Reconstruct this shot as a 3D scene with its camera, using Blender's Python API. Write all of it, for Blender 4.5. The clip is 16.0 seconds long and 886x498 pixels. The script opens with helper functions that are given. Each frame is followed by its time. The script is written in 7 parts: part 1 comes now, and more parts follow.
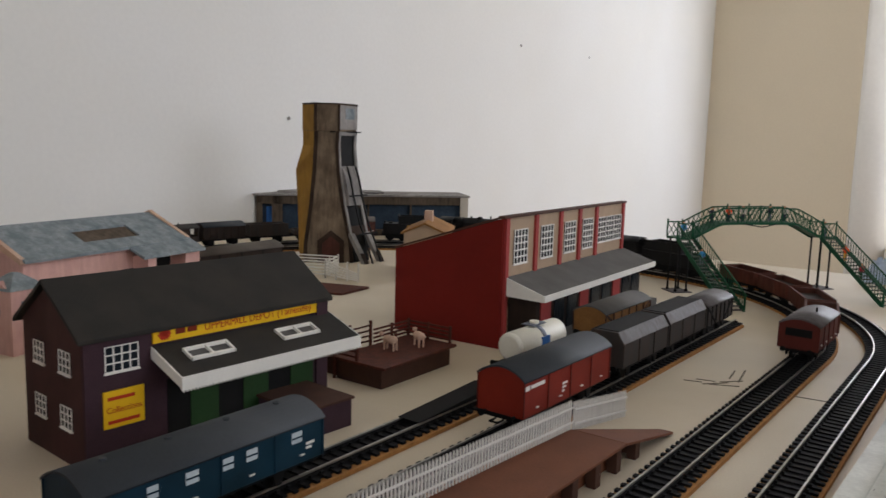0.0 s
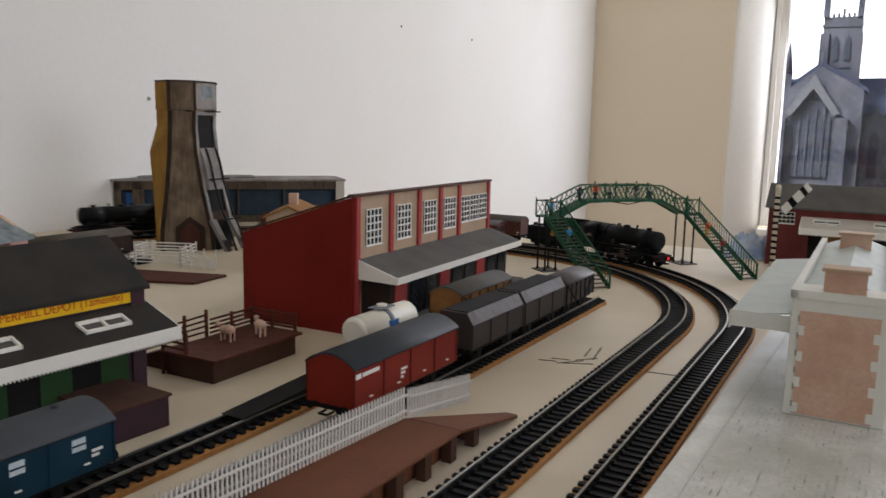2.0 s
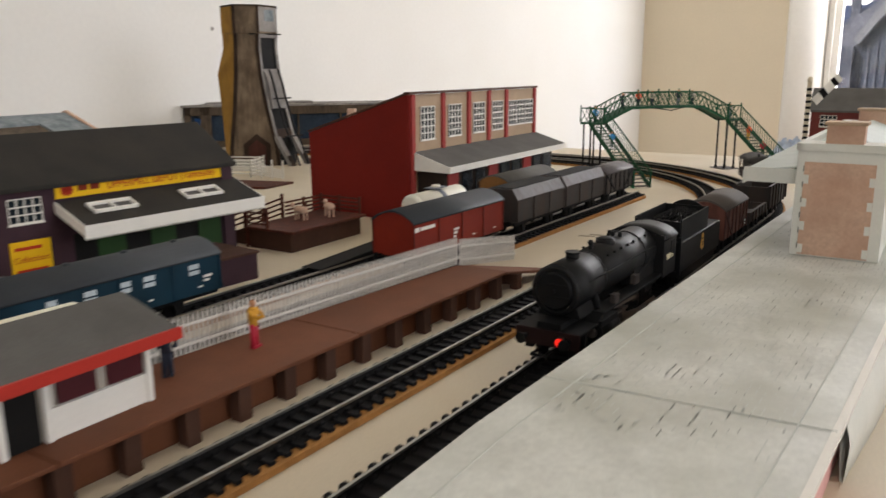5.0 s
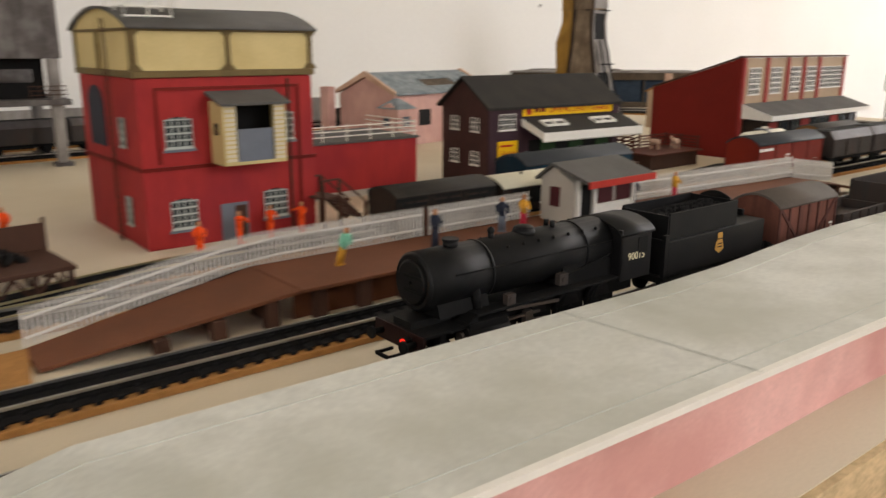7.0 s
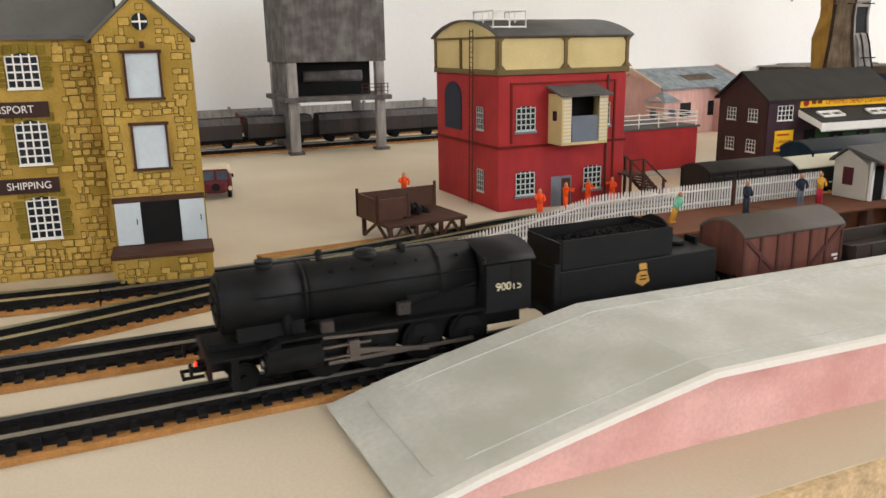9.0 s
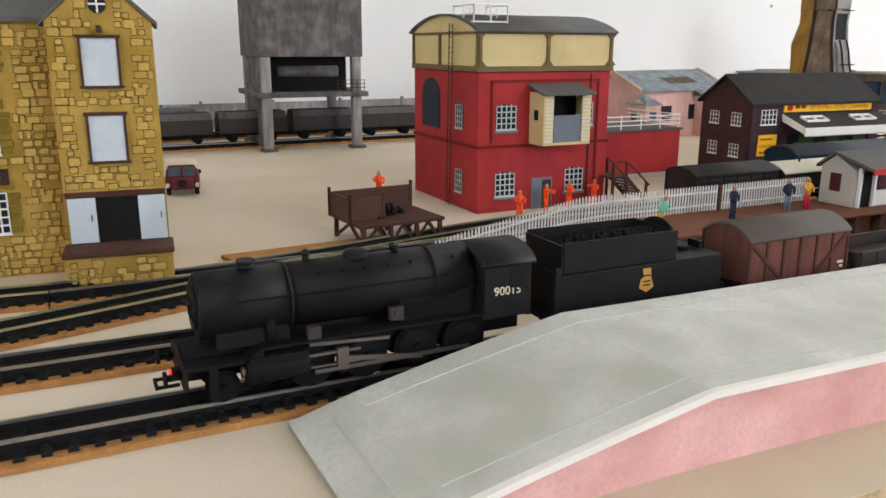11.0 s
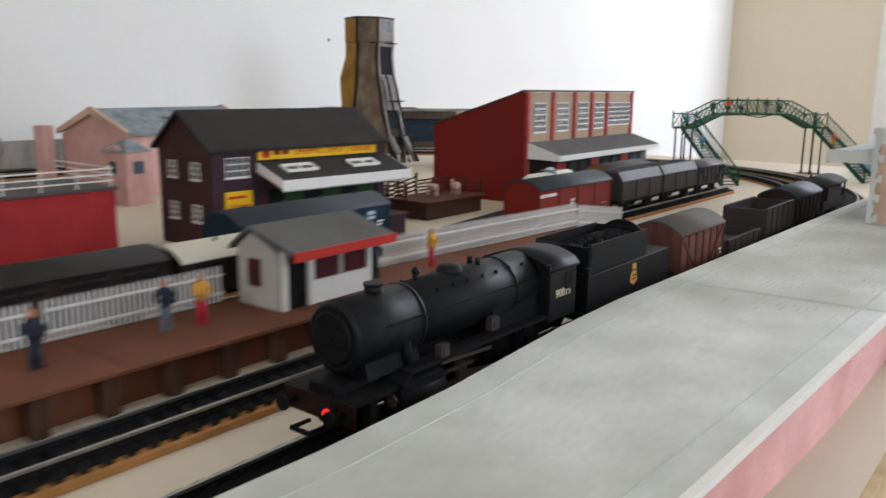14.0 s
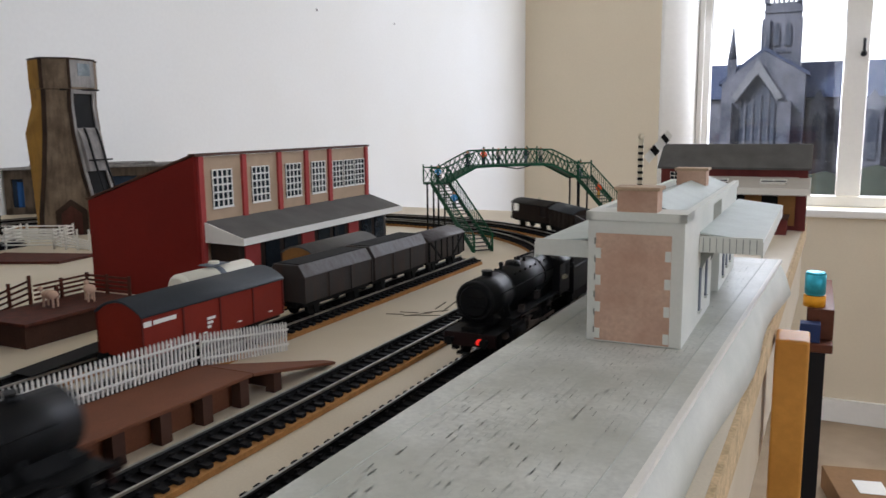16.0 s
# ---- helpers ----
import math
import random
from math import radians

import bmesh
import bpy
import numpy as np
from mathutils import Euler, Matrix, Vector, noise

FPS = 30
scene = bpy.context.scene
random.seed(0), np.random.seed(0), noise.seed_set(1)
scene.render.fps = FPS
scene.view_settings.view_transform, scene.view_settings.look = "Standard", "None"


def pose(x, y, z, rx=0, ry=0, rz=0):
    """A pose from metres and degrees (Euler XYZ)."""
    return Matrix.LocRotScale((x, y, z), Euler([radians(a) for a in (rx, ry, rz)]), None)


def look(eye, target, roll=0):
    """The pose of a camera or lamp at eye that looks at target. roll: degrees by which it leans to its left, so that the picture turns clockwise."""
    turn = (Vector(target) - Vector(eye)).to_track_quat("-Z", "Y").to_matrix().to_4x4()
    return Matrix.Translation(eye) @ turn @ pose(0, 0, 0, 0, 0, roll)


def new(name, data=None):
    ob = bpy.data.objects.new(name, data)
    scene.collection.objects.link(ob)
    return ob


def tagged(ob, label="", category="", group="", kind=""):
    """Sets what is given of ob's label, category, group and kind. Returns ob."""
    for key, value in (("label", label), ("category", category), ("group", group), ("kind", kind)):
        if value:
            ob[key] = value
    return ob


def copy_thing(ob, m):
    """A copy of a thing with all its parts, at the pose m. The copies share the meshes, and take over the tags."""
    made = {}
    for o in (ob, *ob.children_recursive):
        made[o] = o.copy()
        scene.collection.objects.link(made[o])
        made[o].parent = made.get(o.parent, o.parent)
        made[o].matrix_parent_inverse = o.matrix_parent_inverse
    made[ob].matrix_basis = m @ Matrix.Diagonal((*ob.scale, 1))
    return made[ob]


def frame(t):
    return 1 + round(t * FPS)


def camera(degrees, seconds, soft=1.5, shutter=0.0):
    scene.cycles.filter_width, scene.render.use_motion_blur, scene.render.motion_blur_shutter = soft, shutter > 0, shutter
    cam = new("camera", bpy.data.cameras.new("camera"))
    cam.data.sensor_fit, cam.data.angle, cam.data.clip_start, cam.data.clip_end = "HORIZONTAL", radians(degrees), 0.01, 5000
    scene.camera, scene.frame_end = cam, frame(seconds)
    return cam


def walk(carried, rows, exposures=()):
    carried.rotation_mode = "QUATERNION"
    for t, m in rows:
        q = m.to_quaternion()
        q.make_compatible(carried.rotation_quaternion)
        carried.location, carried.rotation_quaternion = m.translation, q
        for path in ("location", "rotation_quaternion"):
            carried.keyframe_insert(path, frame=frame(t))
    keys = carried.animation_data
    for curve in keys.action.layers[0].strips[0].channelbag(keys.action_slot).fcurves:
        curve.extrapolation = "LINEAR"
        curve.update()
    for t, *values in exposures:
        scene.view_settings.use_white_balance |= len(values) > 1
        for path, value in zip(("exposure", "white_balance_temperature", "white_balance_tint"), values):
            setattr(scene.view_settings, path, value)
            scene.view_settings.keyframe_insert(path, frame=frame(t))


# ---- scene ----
cam = camera(58.7, 16.0, shutter=0.5)
PATH = [
    (0, (0.034, 0.076, 0.195), (-1.118, 1.688, -0.081), 1.6),
    (0.5, (0.036, 0.09, 0.196), (-1.064, 1.736, -0.09), 1.6),
    (1, (0.041, 0.103, 0.193), (-1.009, 1.781, -0.096), 1.6),
    (1.5, (0.046, 0.119, 0.189), (-0.943, 1.832, -0.106), 1.4),
    (2, (0.052, 0.131, 0.185), (-0.883, 1.873, -0.117), 1.3),
    (2.5, (0.057, 0.14, 0.177), (-0.825, 1.906, -0.144), 0.9),
    (3, (0.053, 0.146, 0.167), (-0.807, 1.92, -0.173), 0.9),
    (3.2, (0.055, 0.146, 0.165), (-0.805, 1.916, -0.193), 0.9),
    (5.5, (0.118, -0.01, 0.146), (-1.01, 1.578, -0.31), -0.5),
    (6, (0.145, -0.103, 0.154), (-1.094, 1.406, -0.28), 0.0),
    (6.5, (0.163, -0.172, 0.146), (-1.189, 1.234, -0.295), 0.4),
    (7, (0.183, -0.218, 0.137), (-1.303, 1.025, -0.363), 0.2),
    (7.5, (0.204, -0.271, 0.138), (-1.416, 0.796, -0.35), -0.3),
    (8, (0.224, -0.318, 0.143), (-1.479, 0.604, -0.356), -1.3),
    (8.5, (0.238, -0.356, 0.143), (-1.519, 0.468, -0.342), -2.0),
    (9, (0.243, -0.364, 0.142), (-1.513, 0.452, -0.361), -1.0),
    (11.5, (0.199, -0.343, 0.132), (-1.508, 0.575, -0.362), 1.2),
    (12, (0.162, -0.318, 0.121), (-1.416, 0.815, -0.354), 2.7),
    (12.5, (0.132, -0.282, 0.117), (-1.338, 1.004, -0.314), 2.8),
    (13, (0.132, -0.228, 0.12), (-1.242, 1.167, -0.292), 2.2),
    (13.5, (0.134, -0.153, 0.121), (-1.112, 1.358, -0.287), 1.1),
    (14, (0.125, -0.058, 0.126), (-1.067, 1.498, -0.272), 0.6),
    (14.5, (0.123, 0.044, 0.131), (-0.943, 1.697, -0.227), 0.8),
    (15, (0.124, 0.119, 0.137), (-0.845, 1.833, -0.213), -0.1),
    (15.5, (0.133, 0.164, 0.147), (-0.764, 1.924, -0.167), -0.0),
    (16, (0.13, 0.185, 0.148), (-0.713, 1.972, -0.163), -0.6),
]
walk(cam, [(t, look(eye, target, roll)) for t, eye, target, roll in PATH],
     exposures=[(0, -0.2, 6500, 11), (3.2, -0.05, 6550, 12), (5.5, 0.29, 7050, 11), (6.5, 0.31, 7150, 12), (7.0, 0.4, 7400, 12), (7.5, 0.54, 7450, 12), (8.0, 0.64, 7300, 12), (8.5, 0.71, 7000, 11), (9.0, 0.76, 6850, 10), (11.5, 0.76, 6320, 10),
                (12.0, 0.76, 6380, 10), (13.0, 0.63, 6170, 10), (13.5, 0.53, 6120, 10), (14.5, 0.25, 6130, 10), (15.5, 0.0, 6180, 11), (16, -0.07, 6180, 11)])

# ---- world, sun, large lights ----
world = bpy.data.worlds.new("sky")
scene.world = world
world.use_nodes = True
wn = world.node_tree.nodes
sky = wn.new("ShaderNodeTexSky")
sky.sky_type, sky.sun_disc = "NISHITA", False
sky.dust_density = 6.0
sky.sun_elevation, sky.sun_rotation = radians(38), radians(220)
world.node_tree.links.new(sky.outputs[0], wn["Background"].inputs[0])
wn["Background"].inputs[1].default_value = 0.12
sun = new("sun", bpy.data.lights.new("sun", "SUN"))
sun.data.energy, sun.data.angle, sun.data.color = 3.0, radians(12), (1, 0.98, 0.95)
sun.matrix_world = look((-25, -30, 30), (0, 0, 0))


def window_light(name, place, target, w, h, watts, color=(0.86, 0.895, 1.0)):
    lamp = new(name, bpy.data.lights.new(name, "AREA"))
    lamp.data.shape, lamp.data.size, lamp.data.size_y = "RECTANGLE", w, h
    lamp.data.energy, lamp.data.color = watts, color
    lamp.matrix_world = look(place, target)
    return lamp


ROOM = dict(x0=-1.15, x1=2.9, y0=-2.6, y1=3.84, z0=-1.13, z1=1.75)
window_light("window_light", (0.32, 3.90, 0.72), (0.2, 0.0, -0.1), 1.25, 1.6, 53)
# Fill lamps added on the unseen east and south sides of the room.
window_light("side_fill_light", (2.84, 0.9, 0.9), (0.0, 0.6, 0.0), 1.7, 1.3, 31)
window_light("rear_fill_light", (1.0, -2.54, 0.9), (0.4, 0.5, 0.0), 1.5, 1.3, 14)


# ---- materials ----
def rgb(h):
    return tuple(((int(h[i:i + 2], 16) / 255 + 0.055) / 1.055) ** 2.4 if int(h[i:i + 2], 16) > 10 else int(h[i:i + 2], 16) / 3294 for i in (0, 2, 4))


def mat(name, base, rough=0.75, metal=0.0, var=0.18, fine=900.0, coarse=60.0, bump=0.12, stain=None, stain_amount=0.0, rand=0.0, spec=0.2, streak=0.0, grime="1d1814"):
    """A worn painted or printed surface: grain and blotches at two sizes, slight relief, an optional stain colour."""
    m = bpy.data.materials.new(name)
    m.use_nodes = True
    n, l = m.node_tree.nodes, m.node_tree.links
    b = n["Principled BSDF"]
    b.inputs["Roughness"].default_value, b.inputs["Metallic"].default_value = rough, metal
    b.inputs["Specular IOR Level"].default_value = spec
    c = rgb(base)
    tc = n.new("ShaderNodeTexCoord")
    big, small = n.new("ShaderNodeTexNoise"), n.new("ShaderNodeTexNoise")
    for t, s, d in ((big, coarse, 4), (small, fine, 3)):
        t.inputs["Scale"].default_value, t.inputs["Detail"].default_value = s, d
        l.new(tc.outputs["Object"], t.inputs["Vector"])
    both = n.new("ShaderNodeMath")
    both.operation = "ADD"
    l.new(big.outputs["Fac"], both.inputs[0]), l.new(small.outputs["Fac"], both.inputs[1])
    ramp = n.new("ShaderNodeMapRange")
    ramp.inputs["From Min"].default_value, ramp.inputs["From Max"].default_value = 0.6, 1.4
    ramp.inputs["To Min"].default_value, ramp.inputs["To Max"].default_value = 1 - var, 1 + var
    l.new(both.outputs[0], ramp.inputs["Value"])
    mul = n.new("ShaderNodeVectorMath")
    mul.operation = "SCALE"
    mul.inputs[0].default_value = c
    last = ramp.outputs[0]
    if rand:
        info = n.new("ShaderNodeObjectInfo")
        rr = n.new("ShaderNodeMapRange")
        rr.inputs["To Min"].default_value, rr.inputs["To Max"].default_value = 1 - rand, 1 + rand
        l.new(info.outputs["Random"], rr.inputs["Value"])
        mm = n.new("ShaderNodeMath")
        mm.operation = "MULTIPLY"
        l.new(last, mm.inputs[0]), l.new(rr.outputs[0], mm.inputs[1])
        last = mm.outputs[0]
    l.new(last, mul.inputs["Scale"])
    out = mul.outputs[0]
    if stain:
        st = n.new("ShaderNodeTexNoise")
        st.inputs["Scale"].default_value, st.inputs["Detail"].default_value = coarse * 0.45, 6
        l.new(tc.outputs["Object"], st.inputs["Vector"])
        mr = n.new("ShaderNodeMapRange")
        mr.inputs["From Min"].default_value, mr.inputs["From Max"].default_value = 0.42, 0.68
        mr.inputs["To Max"].default_value = stain_amount
        l.new(st.outputs["Fac"], mr.inputs["Value"])
        mix = n.new("ShaderNodeMix")
        mix.data_type = "RGBA"
        l.new(mr.outputs[0], mix.inputs[0]), l.new(out, mix.inputs[6])
        mix.inputs[7].default_value = (*rgb(stain), 1)
        out = mix.outputs[2]
    if streak:
        mp, dn = n.new("ShaderNodeMapping"), n.new("ShaderNodeTexNoise")
        mp.inputs["Scale"].default_value = (1, 1, 0.16)
        dn.inputs["Scale"].default_value, dn.inputs["Detail"].default_value = 190, 7
        l.new(tc.outputs["Object"], mp.inputs["Vector"]), l.new(mp.outputs[0], dn.inputs["Vector"])
        dr = n.new("ShaderNodeMapRange")
        dr.inputs["From Min"].default_value, dr.inputs["From Max"].default_value = 0.4, 0.72
        dr.inputs["To Max"].default_value = streak
        l.new(dn.outputs["Fac"], dr.inputs["Value"])
        dm = n.new("ShaderNodeMix")
        dm.data_type = "RGBA"
        l.new(dr.outputs[0], dm.inputs[0]), l.new(out, dm.inputs[6])
        dm.inputs[7].default_value = (*rgb(grime), 1)
        out = dm.outputs[2]
    l.new(out, b.inputs["Base Color"])
    if bump:
        bp = n.new("ShaderNodeBump")
        bp.inputs["Strength"].default_value, bp.inputs["Distance"].default_value = bump, 0.0006
        l.new(small.outputs["Fac"], bp.inputs["Height"]), l.new(bp.outputs[0], b.inputs["Normal"])
    return m


def glow(name, base, strength):
    m = bpy.data.materials.new(name)
    m.use_nodes = True
    b = m.node_tree.nodes["Principled BSDF"]
    b.inputs["Base Color"].default_value = b.inputs["Emission Color"].default_value = (*rgb(base), 1)
    b.inputs["Emission Strength"].default_value = strength
    return m


M = dict(
    wall=mat("wall_paint", "e5e4e0", 0.9, var=0.03, fine=120, coarse=3, bump=0.05, stain="d8d2c0", stain_amount=0.25),
    cream=mat("cream_wall_paint", "dfd2ba", 0.9, var=0.03, fine=120, coarse=3, bump=0.05),
    ceiling=mat("ceiling_paint", "ece8dc", 0.95, var=0.03, fine=60, coarse=2),
    carpet=mat("brown_carpet", "a08d76", 0.95, var=0.2, fine=300, coarse=8, bump=0.4),
    gloss=mat("white_gloss_paint", "eeebe4", 0.35, var=0.03, fine=60, coarse=4, bump=0.02),
    board=mat("board_paint", "d2c6b0", 0.6, var=0.08, fine=700, coarse=9, bump=0.12, spec=0.35, stain="b8a583", stain_amount=0.5),
    chip=mat("chipboard_edge", "c9b08a", 0.9, var=0.35, fine=500, coarse=90, bump=0.6),
    cork=mat("cork_underlay", "a67745", 0.95, var=0.3, fine=900, coarse=150, bump=0.7),
    sleeper=mat("black_plastic_sleeper", "141314", 0.8, var=0.3, fine=800, coarse=100, rand=0.25),
    rail=mat("nickel_silver_rail", "a3a19b", 0.32, metal=0.9, var=0.15, fine=900, coarse=30, bump=0.0),
    tarnish=mat("brassy_rail", "d0c69c", 0.35, metal=0.9, var=0.2, fine=900, coarse=30, bump=0.0),
    card=mat("white_card", "dbdbd2", 0.8, var=0.05, fine=500, coarse=40, bump=0.08, stain="c3c6bb", stain_amount=0.5),
    slabs=mat("printed_slab_card", "cdcec6", 0.5, var=0.17, fine=420, coarse=34, bump=0.1, stain="adaea1", stain_amount=0.9, spec=0.45),
    slabline=mat("slab_joint", "8d9088", 0.8, var=0.15),
    pinkbrick=mat("pale_pink_brick_card", "c8a892", 0.85, var=0.15, fine=500, coarse=60, stain="b08a75", stain_amount=0.8),
    pinkedge=mat("pink_brick_paper", "e2b3ac", 0.8, var=0.14, fine=600, coarse=55, stain="c78f88", stain_amount=0.75),
    slatecard=mat("pale_slate_card", "b9c0ba", 0.7, var=0.1, fine=600, coarse=60),
    wood=mat("brown_platform_card", "6e432d", 0.7, var=0.18, fine=800, coarse=50, stain="5f3b29", stain_amount=0.6),
    darkwood=mat("dark_brown_timber", "4a3126", 0.75, var=0.25, fine=900, coarse=90, rand=0.15),
    red=mat("red_brick_paint", "a83231", 0.75, var=0.14, fine=1100, coarse=50, stain="8a2730", stain_amount=0.6, streak=0.14, grime="4a1a18"),
    redwall=mat("oxide_red_wall", "741a11", 0.65, var=0.14, fine=1100, coarse=25, stain="5f140d", stain_amount=0.6),
    redpier=mat("red_brick_pier", "a2403c", 0.75, var=0.15, fine=1100, coarse=90),
    tan=mat("tan_brick_panel", "b39a80", 0.8, var=0.12, fine=1100, coarse=70),
    tank=mat("cream_tank_paint", "d0bc86", 0.6, var=0.08, fine=500, coarse=50, stain="b8a26a", stain_amount=0.5),
    olive=mat("brown_iron_trim", "6d5b39", 0.6, var=0.2),
    greyroof=mat("grey_slate_roof", "5d5b58", 0.8, var=0.15, fine=900, coarse=60, stain="4c4a47", stain_amount=0.6),
    darkroof=mat("dark_slate_roof", "2b2926", 0.8, var=0.18, fine=1000, coarse=60, stain="3a352f", stain_amount=0.6),
    brownbrick=mat("dark_brown_brick", "472e2a", 0.8, var=0.2, fine=1200, coarse=80, stain="35241f", stain_amount=0.6),
    plumbrick=mat("plum_brick", "3f2c33", 0.8, var=0.2, fine=1200, coarse=80),
    yellow=mat("yellow_sign_card", "eab91c", 0.6, var=0.05, fine=400, coarse=40),
    signred=mat("red_sign_ink", "b5341d", 0.6, var=0.05),
    signdark=mat("dark_red_sign_ink", "7a2a12", 0.6, var=0.05),
    green=mat("green_door_paint", "24401f", 0.7, var=0.15),
    black=mat("near_black_paint", "151413", 0.8, var=0.3),
    coal=mat("coal", "121111", 0.6, var=0.5, fine=1500, coarse=400, bump=1.0),
    pane=mat("dark_window_pane", "20262b", 0.25, var=0.25, fine=300, coarse=120, bump=0.02),
    bluepane=mat("blue_grey_window_pane", "4c5661", 0.3, var=0.25, fine=300, coarse=120, bump=0.02),
    white=mat("white_plastic", "e6e3da", 0.6, var=0.05, fine=500, coarse=60),
    fence=mat("white_fence_plastic", "d5d2ca", 0.6, var=0.06, fine=600, coarse=80, rand=0.05),
    stonebase=mat("ochre_mortar", "b08f45", 0.85, var=0.22, fine=700, coarse=60, stain="836920", stain_amount=0.75),
    stone=mat("ochre_stone", "bb9a50", 0.85, var=0.24, fine=600, coarse=70, stain="9a7628", stain_amount=0.6, rand=0.14),
    stoneline=mat("stone_outline_ink", "4d4220", 0.9, var=0.2),
    quoin=mat("olive_quoin_stone", "7d6a26", 0.85, var=0.2, fine=700, coarse=80, rand=0.15),
    palegrey=mat("pale_grey_door", "c3cccf", 0.6, var=0.06, fine=400, coarse=50, stain="aab4b6", stain_amount=0.5),
    bluegrey=mat("blue_grey_door", "6d737c", 0.65, var=0.1),
    sign=mat("brown_sign_board", "3a2522", 0.6, var=0.1),
    concrete=mat("weathered_grey_concrete", "575250", 0.85, var=0.25, fine=500, coarse=90, stain="868380", stain_amount=0.6, streak=0.3),
    coaltower=mat("weathered_brown_concrete", "7f6e5a", 0.85, var=0.28, fine=500, coarse=55, stain="463829", stain_amount=0.75, streak=0.45),
    towerrib=mat("sooty_brown_rib", "3d2f25", 0.85, var=0.35, fine=600, coarse=70, stain="1d1611", stain_amount=0.8),
    ochre=mat("ochre_concrete", "9c7533", 0.85, var=0.25, fine=600, coarse=50, stain="7a5a28", stain_amount=0.6, streak=0.2),
    rustbrick=mat("rust_brick", "59332a", 0.85, var=0.25, fine=900, coarse=60, stain="33231d", stain_amount=0.7, streak=0.4),
    paleconc=mat("pale_concrete", "9a9590", 0.85, var=0.25, fine=600, coarse=40, stain="5a5552", stain_amount=0.6, streak=0.35),
    shedwall=mat("engine_shed_wall", "625547", 0.85, var=0.2, fine=800, coarse=40, stain="4a3f34", stain_amount=0.6, streak=0.55),
    shedblue=mat("engine_shed_glazing", "2b3a49", 0.5, var=0.3, fine=300, coarse=60),
    pink=mat("pink_building_paint", "cfa59b", 0.85, var=0.1, fine=800, coarse=50, stain="bb8f85", stain_amount=0.7, streak=0.25, grime="8f6f66"),
    slate=mat("blue_grey_slates", "848b8d", 0.75, var=0.3, fine=450, coarse=160, stain="5f6a6f", stain_amount=0.8),
    loco=mat("satin_black_paint", "0b0c0d", 0.55, spec=0.2, var=0.3, fine=900, coarse=80, bump=0.05, stain="1c1a19", stain_amount=0.5),
    locodark=mat("sooty_black_metal", "0a0a0a", 0.75, var=0.3),
    steel=mat("dull_steel_rod", "6b625b", 0.45, metal=0.8, var=0.2),
    lampred=glow("red_lamp_glow", "e8261a", 0.9),
    cream_ink=mat("cream_lettering", "d9cfae", 0.6, var=0.05),
    gold=mat("gold_crest", "b88a45", 0.6, var=0.2, fine=2500),
    bauxite=mat("bauxite_brown_van", "72463b", 0.7, var=0.15, fine=900, coarse=80, stain="5e3a31", stain_amount=0.6, streak=0.45),
    bauxdark=mat("bauxite_strapping", "50302a", 0.7, var=0.15),
    vanroof=mat("grey_van_roof", "59524c", 0.8, var=0.12, fine=600, coarse=60, stain="57514b", stain_amount=0.6),
    railred=mat("freight_red_van", "7f2617", 0.6, var=0.1, fine=800, coarse=60, stain="6c1e14", stain_amount=0.5),
    reddark=mat("freight_red_dark", "5a1c14", 0.6, var=0.1),
    blueroof=mat("slate_grey_van_roof", "373b3f", 0.65, var=0.1, fine=600, coarse=60),
    blue=mat("rail_blue_paint", "0b2834", 0.5, var=0.12, fine=800, coarse=60, stain="153a4d", stain_amount=0.5),
    creamroof=mat("cream_coach_roof", "d6d2bd", 0.6, var=0.06, fine=600, coarse=50),
    darkvan=mat("dark_brown_wagon", "33271f", 0.75, var=0.2, fine=800, coarse=80, stain="241d19", stain_amount=0.6, streak=0.4),
    greywagon=mat("dark_grey_wagon", "3a3735", 0.65, var=0.2, fine=800, coarse=70, stain="353230", stain_amount=0.6, streak=0.45, grime="4a352a"),
    hoppertop=mat("grey_hopper_slope", "646163", 0.55, var=0.2, fine=800, coarse=70, stain="4c4743", stain_amount=0.7, streak=0.5, grime="3a2e27"),
    mineral=mat("brown_mineral_wagon", "5c2f22", 0.7, var=0.18, fine=800, coarse=70, stain="4d2a20", stain_amount=0.6, streak=0.5),
    guard=mat("maroon_brown_guards_van", "58241d", 0.65, var=0.15, fine=800, coarse=70),
    woodwagon=mat("ochre_wooden_wagon", "93693c", 0.75, var=0.2, fine=800, coarse=70, stain="6d4824", stain_amount=0.6),
    tankwhite=mat("white_tank_paint", "dcd8c8", 0.45, var=0.06, fine=500, coarse=50),
    tankblue=mat("blue_tank_mark", "2f5f9a", 0.5, var=0.1),
    bridge=mat("green_footbridge_paint", "124a2f", 0.5, var=0.15, fine=800, coarse=80),
    orange=mat("orange_workwear", "f0541c", 0.6, var=0.08),
    skin=mat("flesh_paint", "b98563", 0.7, var=0.05),
    mint=mat("mint_paint", "7cc3a5", 0.7, var=0.08),
    mustard=mat("mustard_paint", "d29a3a", 0.7, var=0.08),
    navy=mat("dark_blue_paint", "2a2f3c", 0.7, var=0.1),
    cyan=mat("bright_blue_paint", "3c8fc4", 0.6, var=0.08),
    crimson=mat("crimson_paint", "b32a3c", 0.6, var=0.08),
    redroof=mat("bright_red_fascia", "b23328", 0.6, var=0.08),
    hutwall=mat("grey_white_hut_wall", "b7b0a4", 0.8, var=0.06, fine=700, coarse=60),
    maroon=mat("maroon_hut_window", "4c1f24", 0.5, var=0.15),
    lorry=mat("maroon_lorry_paint", "63262a", 0.45, var=0.12),
    lorrycream=mat("cream_lorry_paint", "d3c8ae", 0.5, var=0.08),
    tyre=mat("tyre_rubber", "1d1c1c", 0.9, var=0.2),
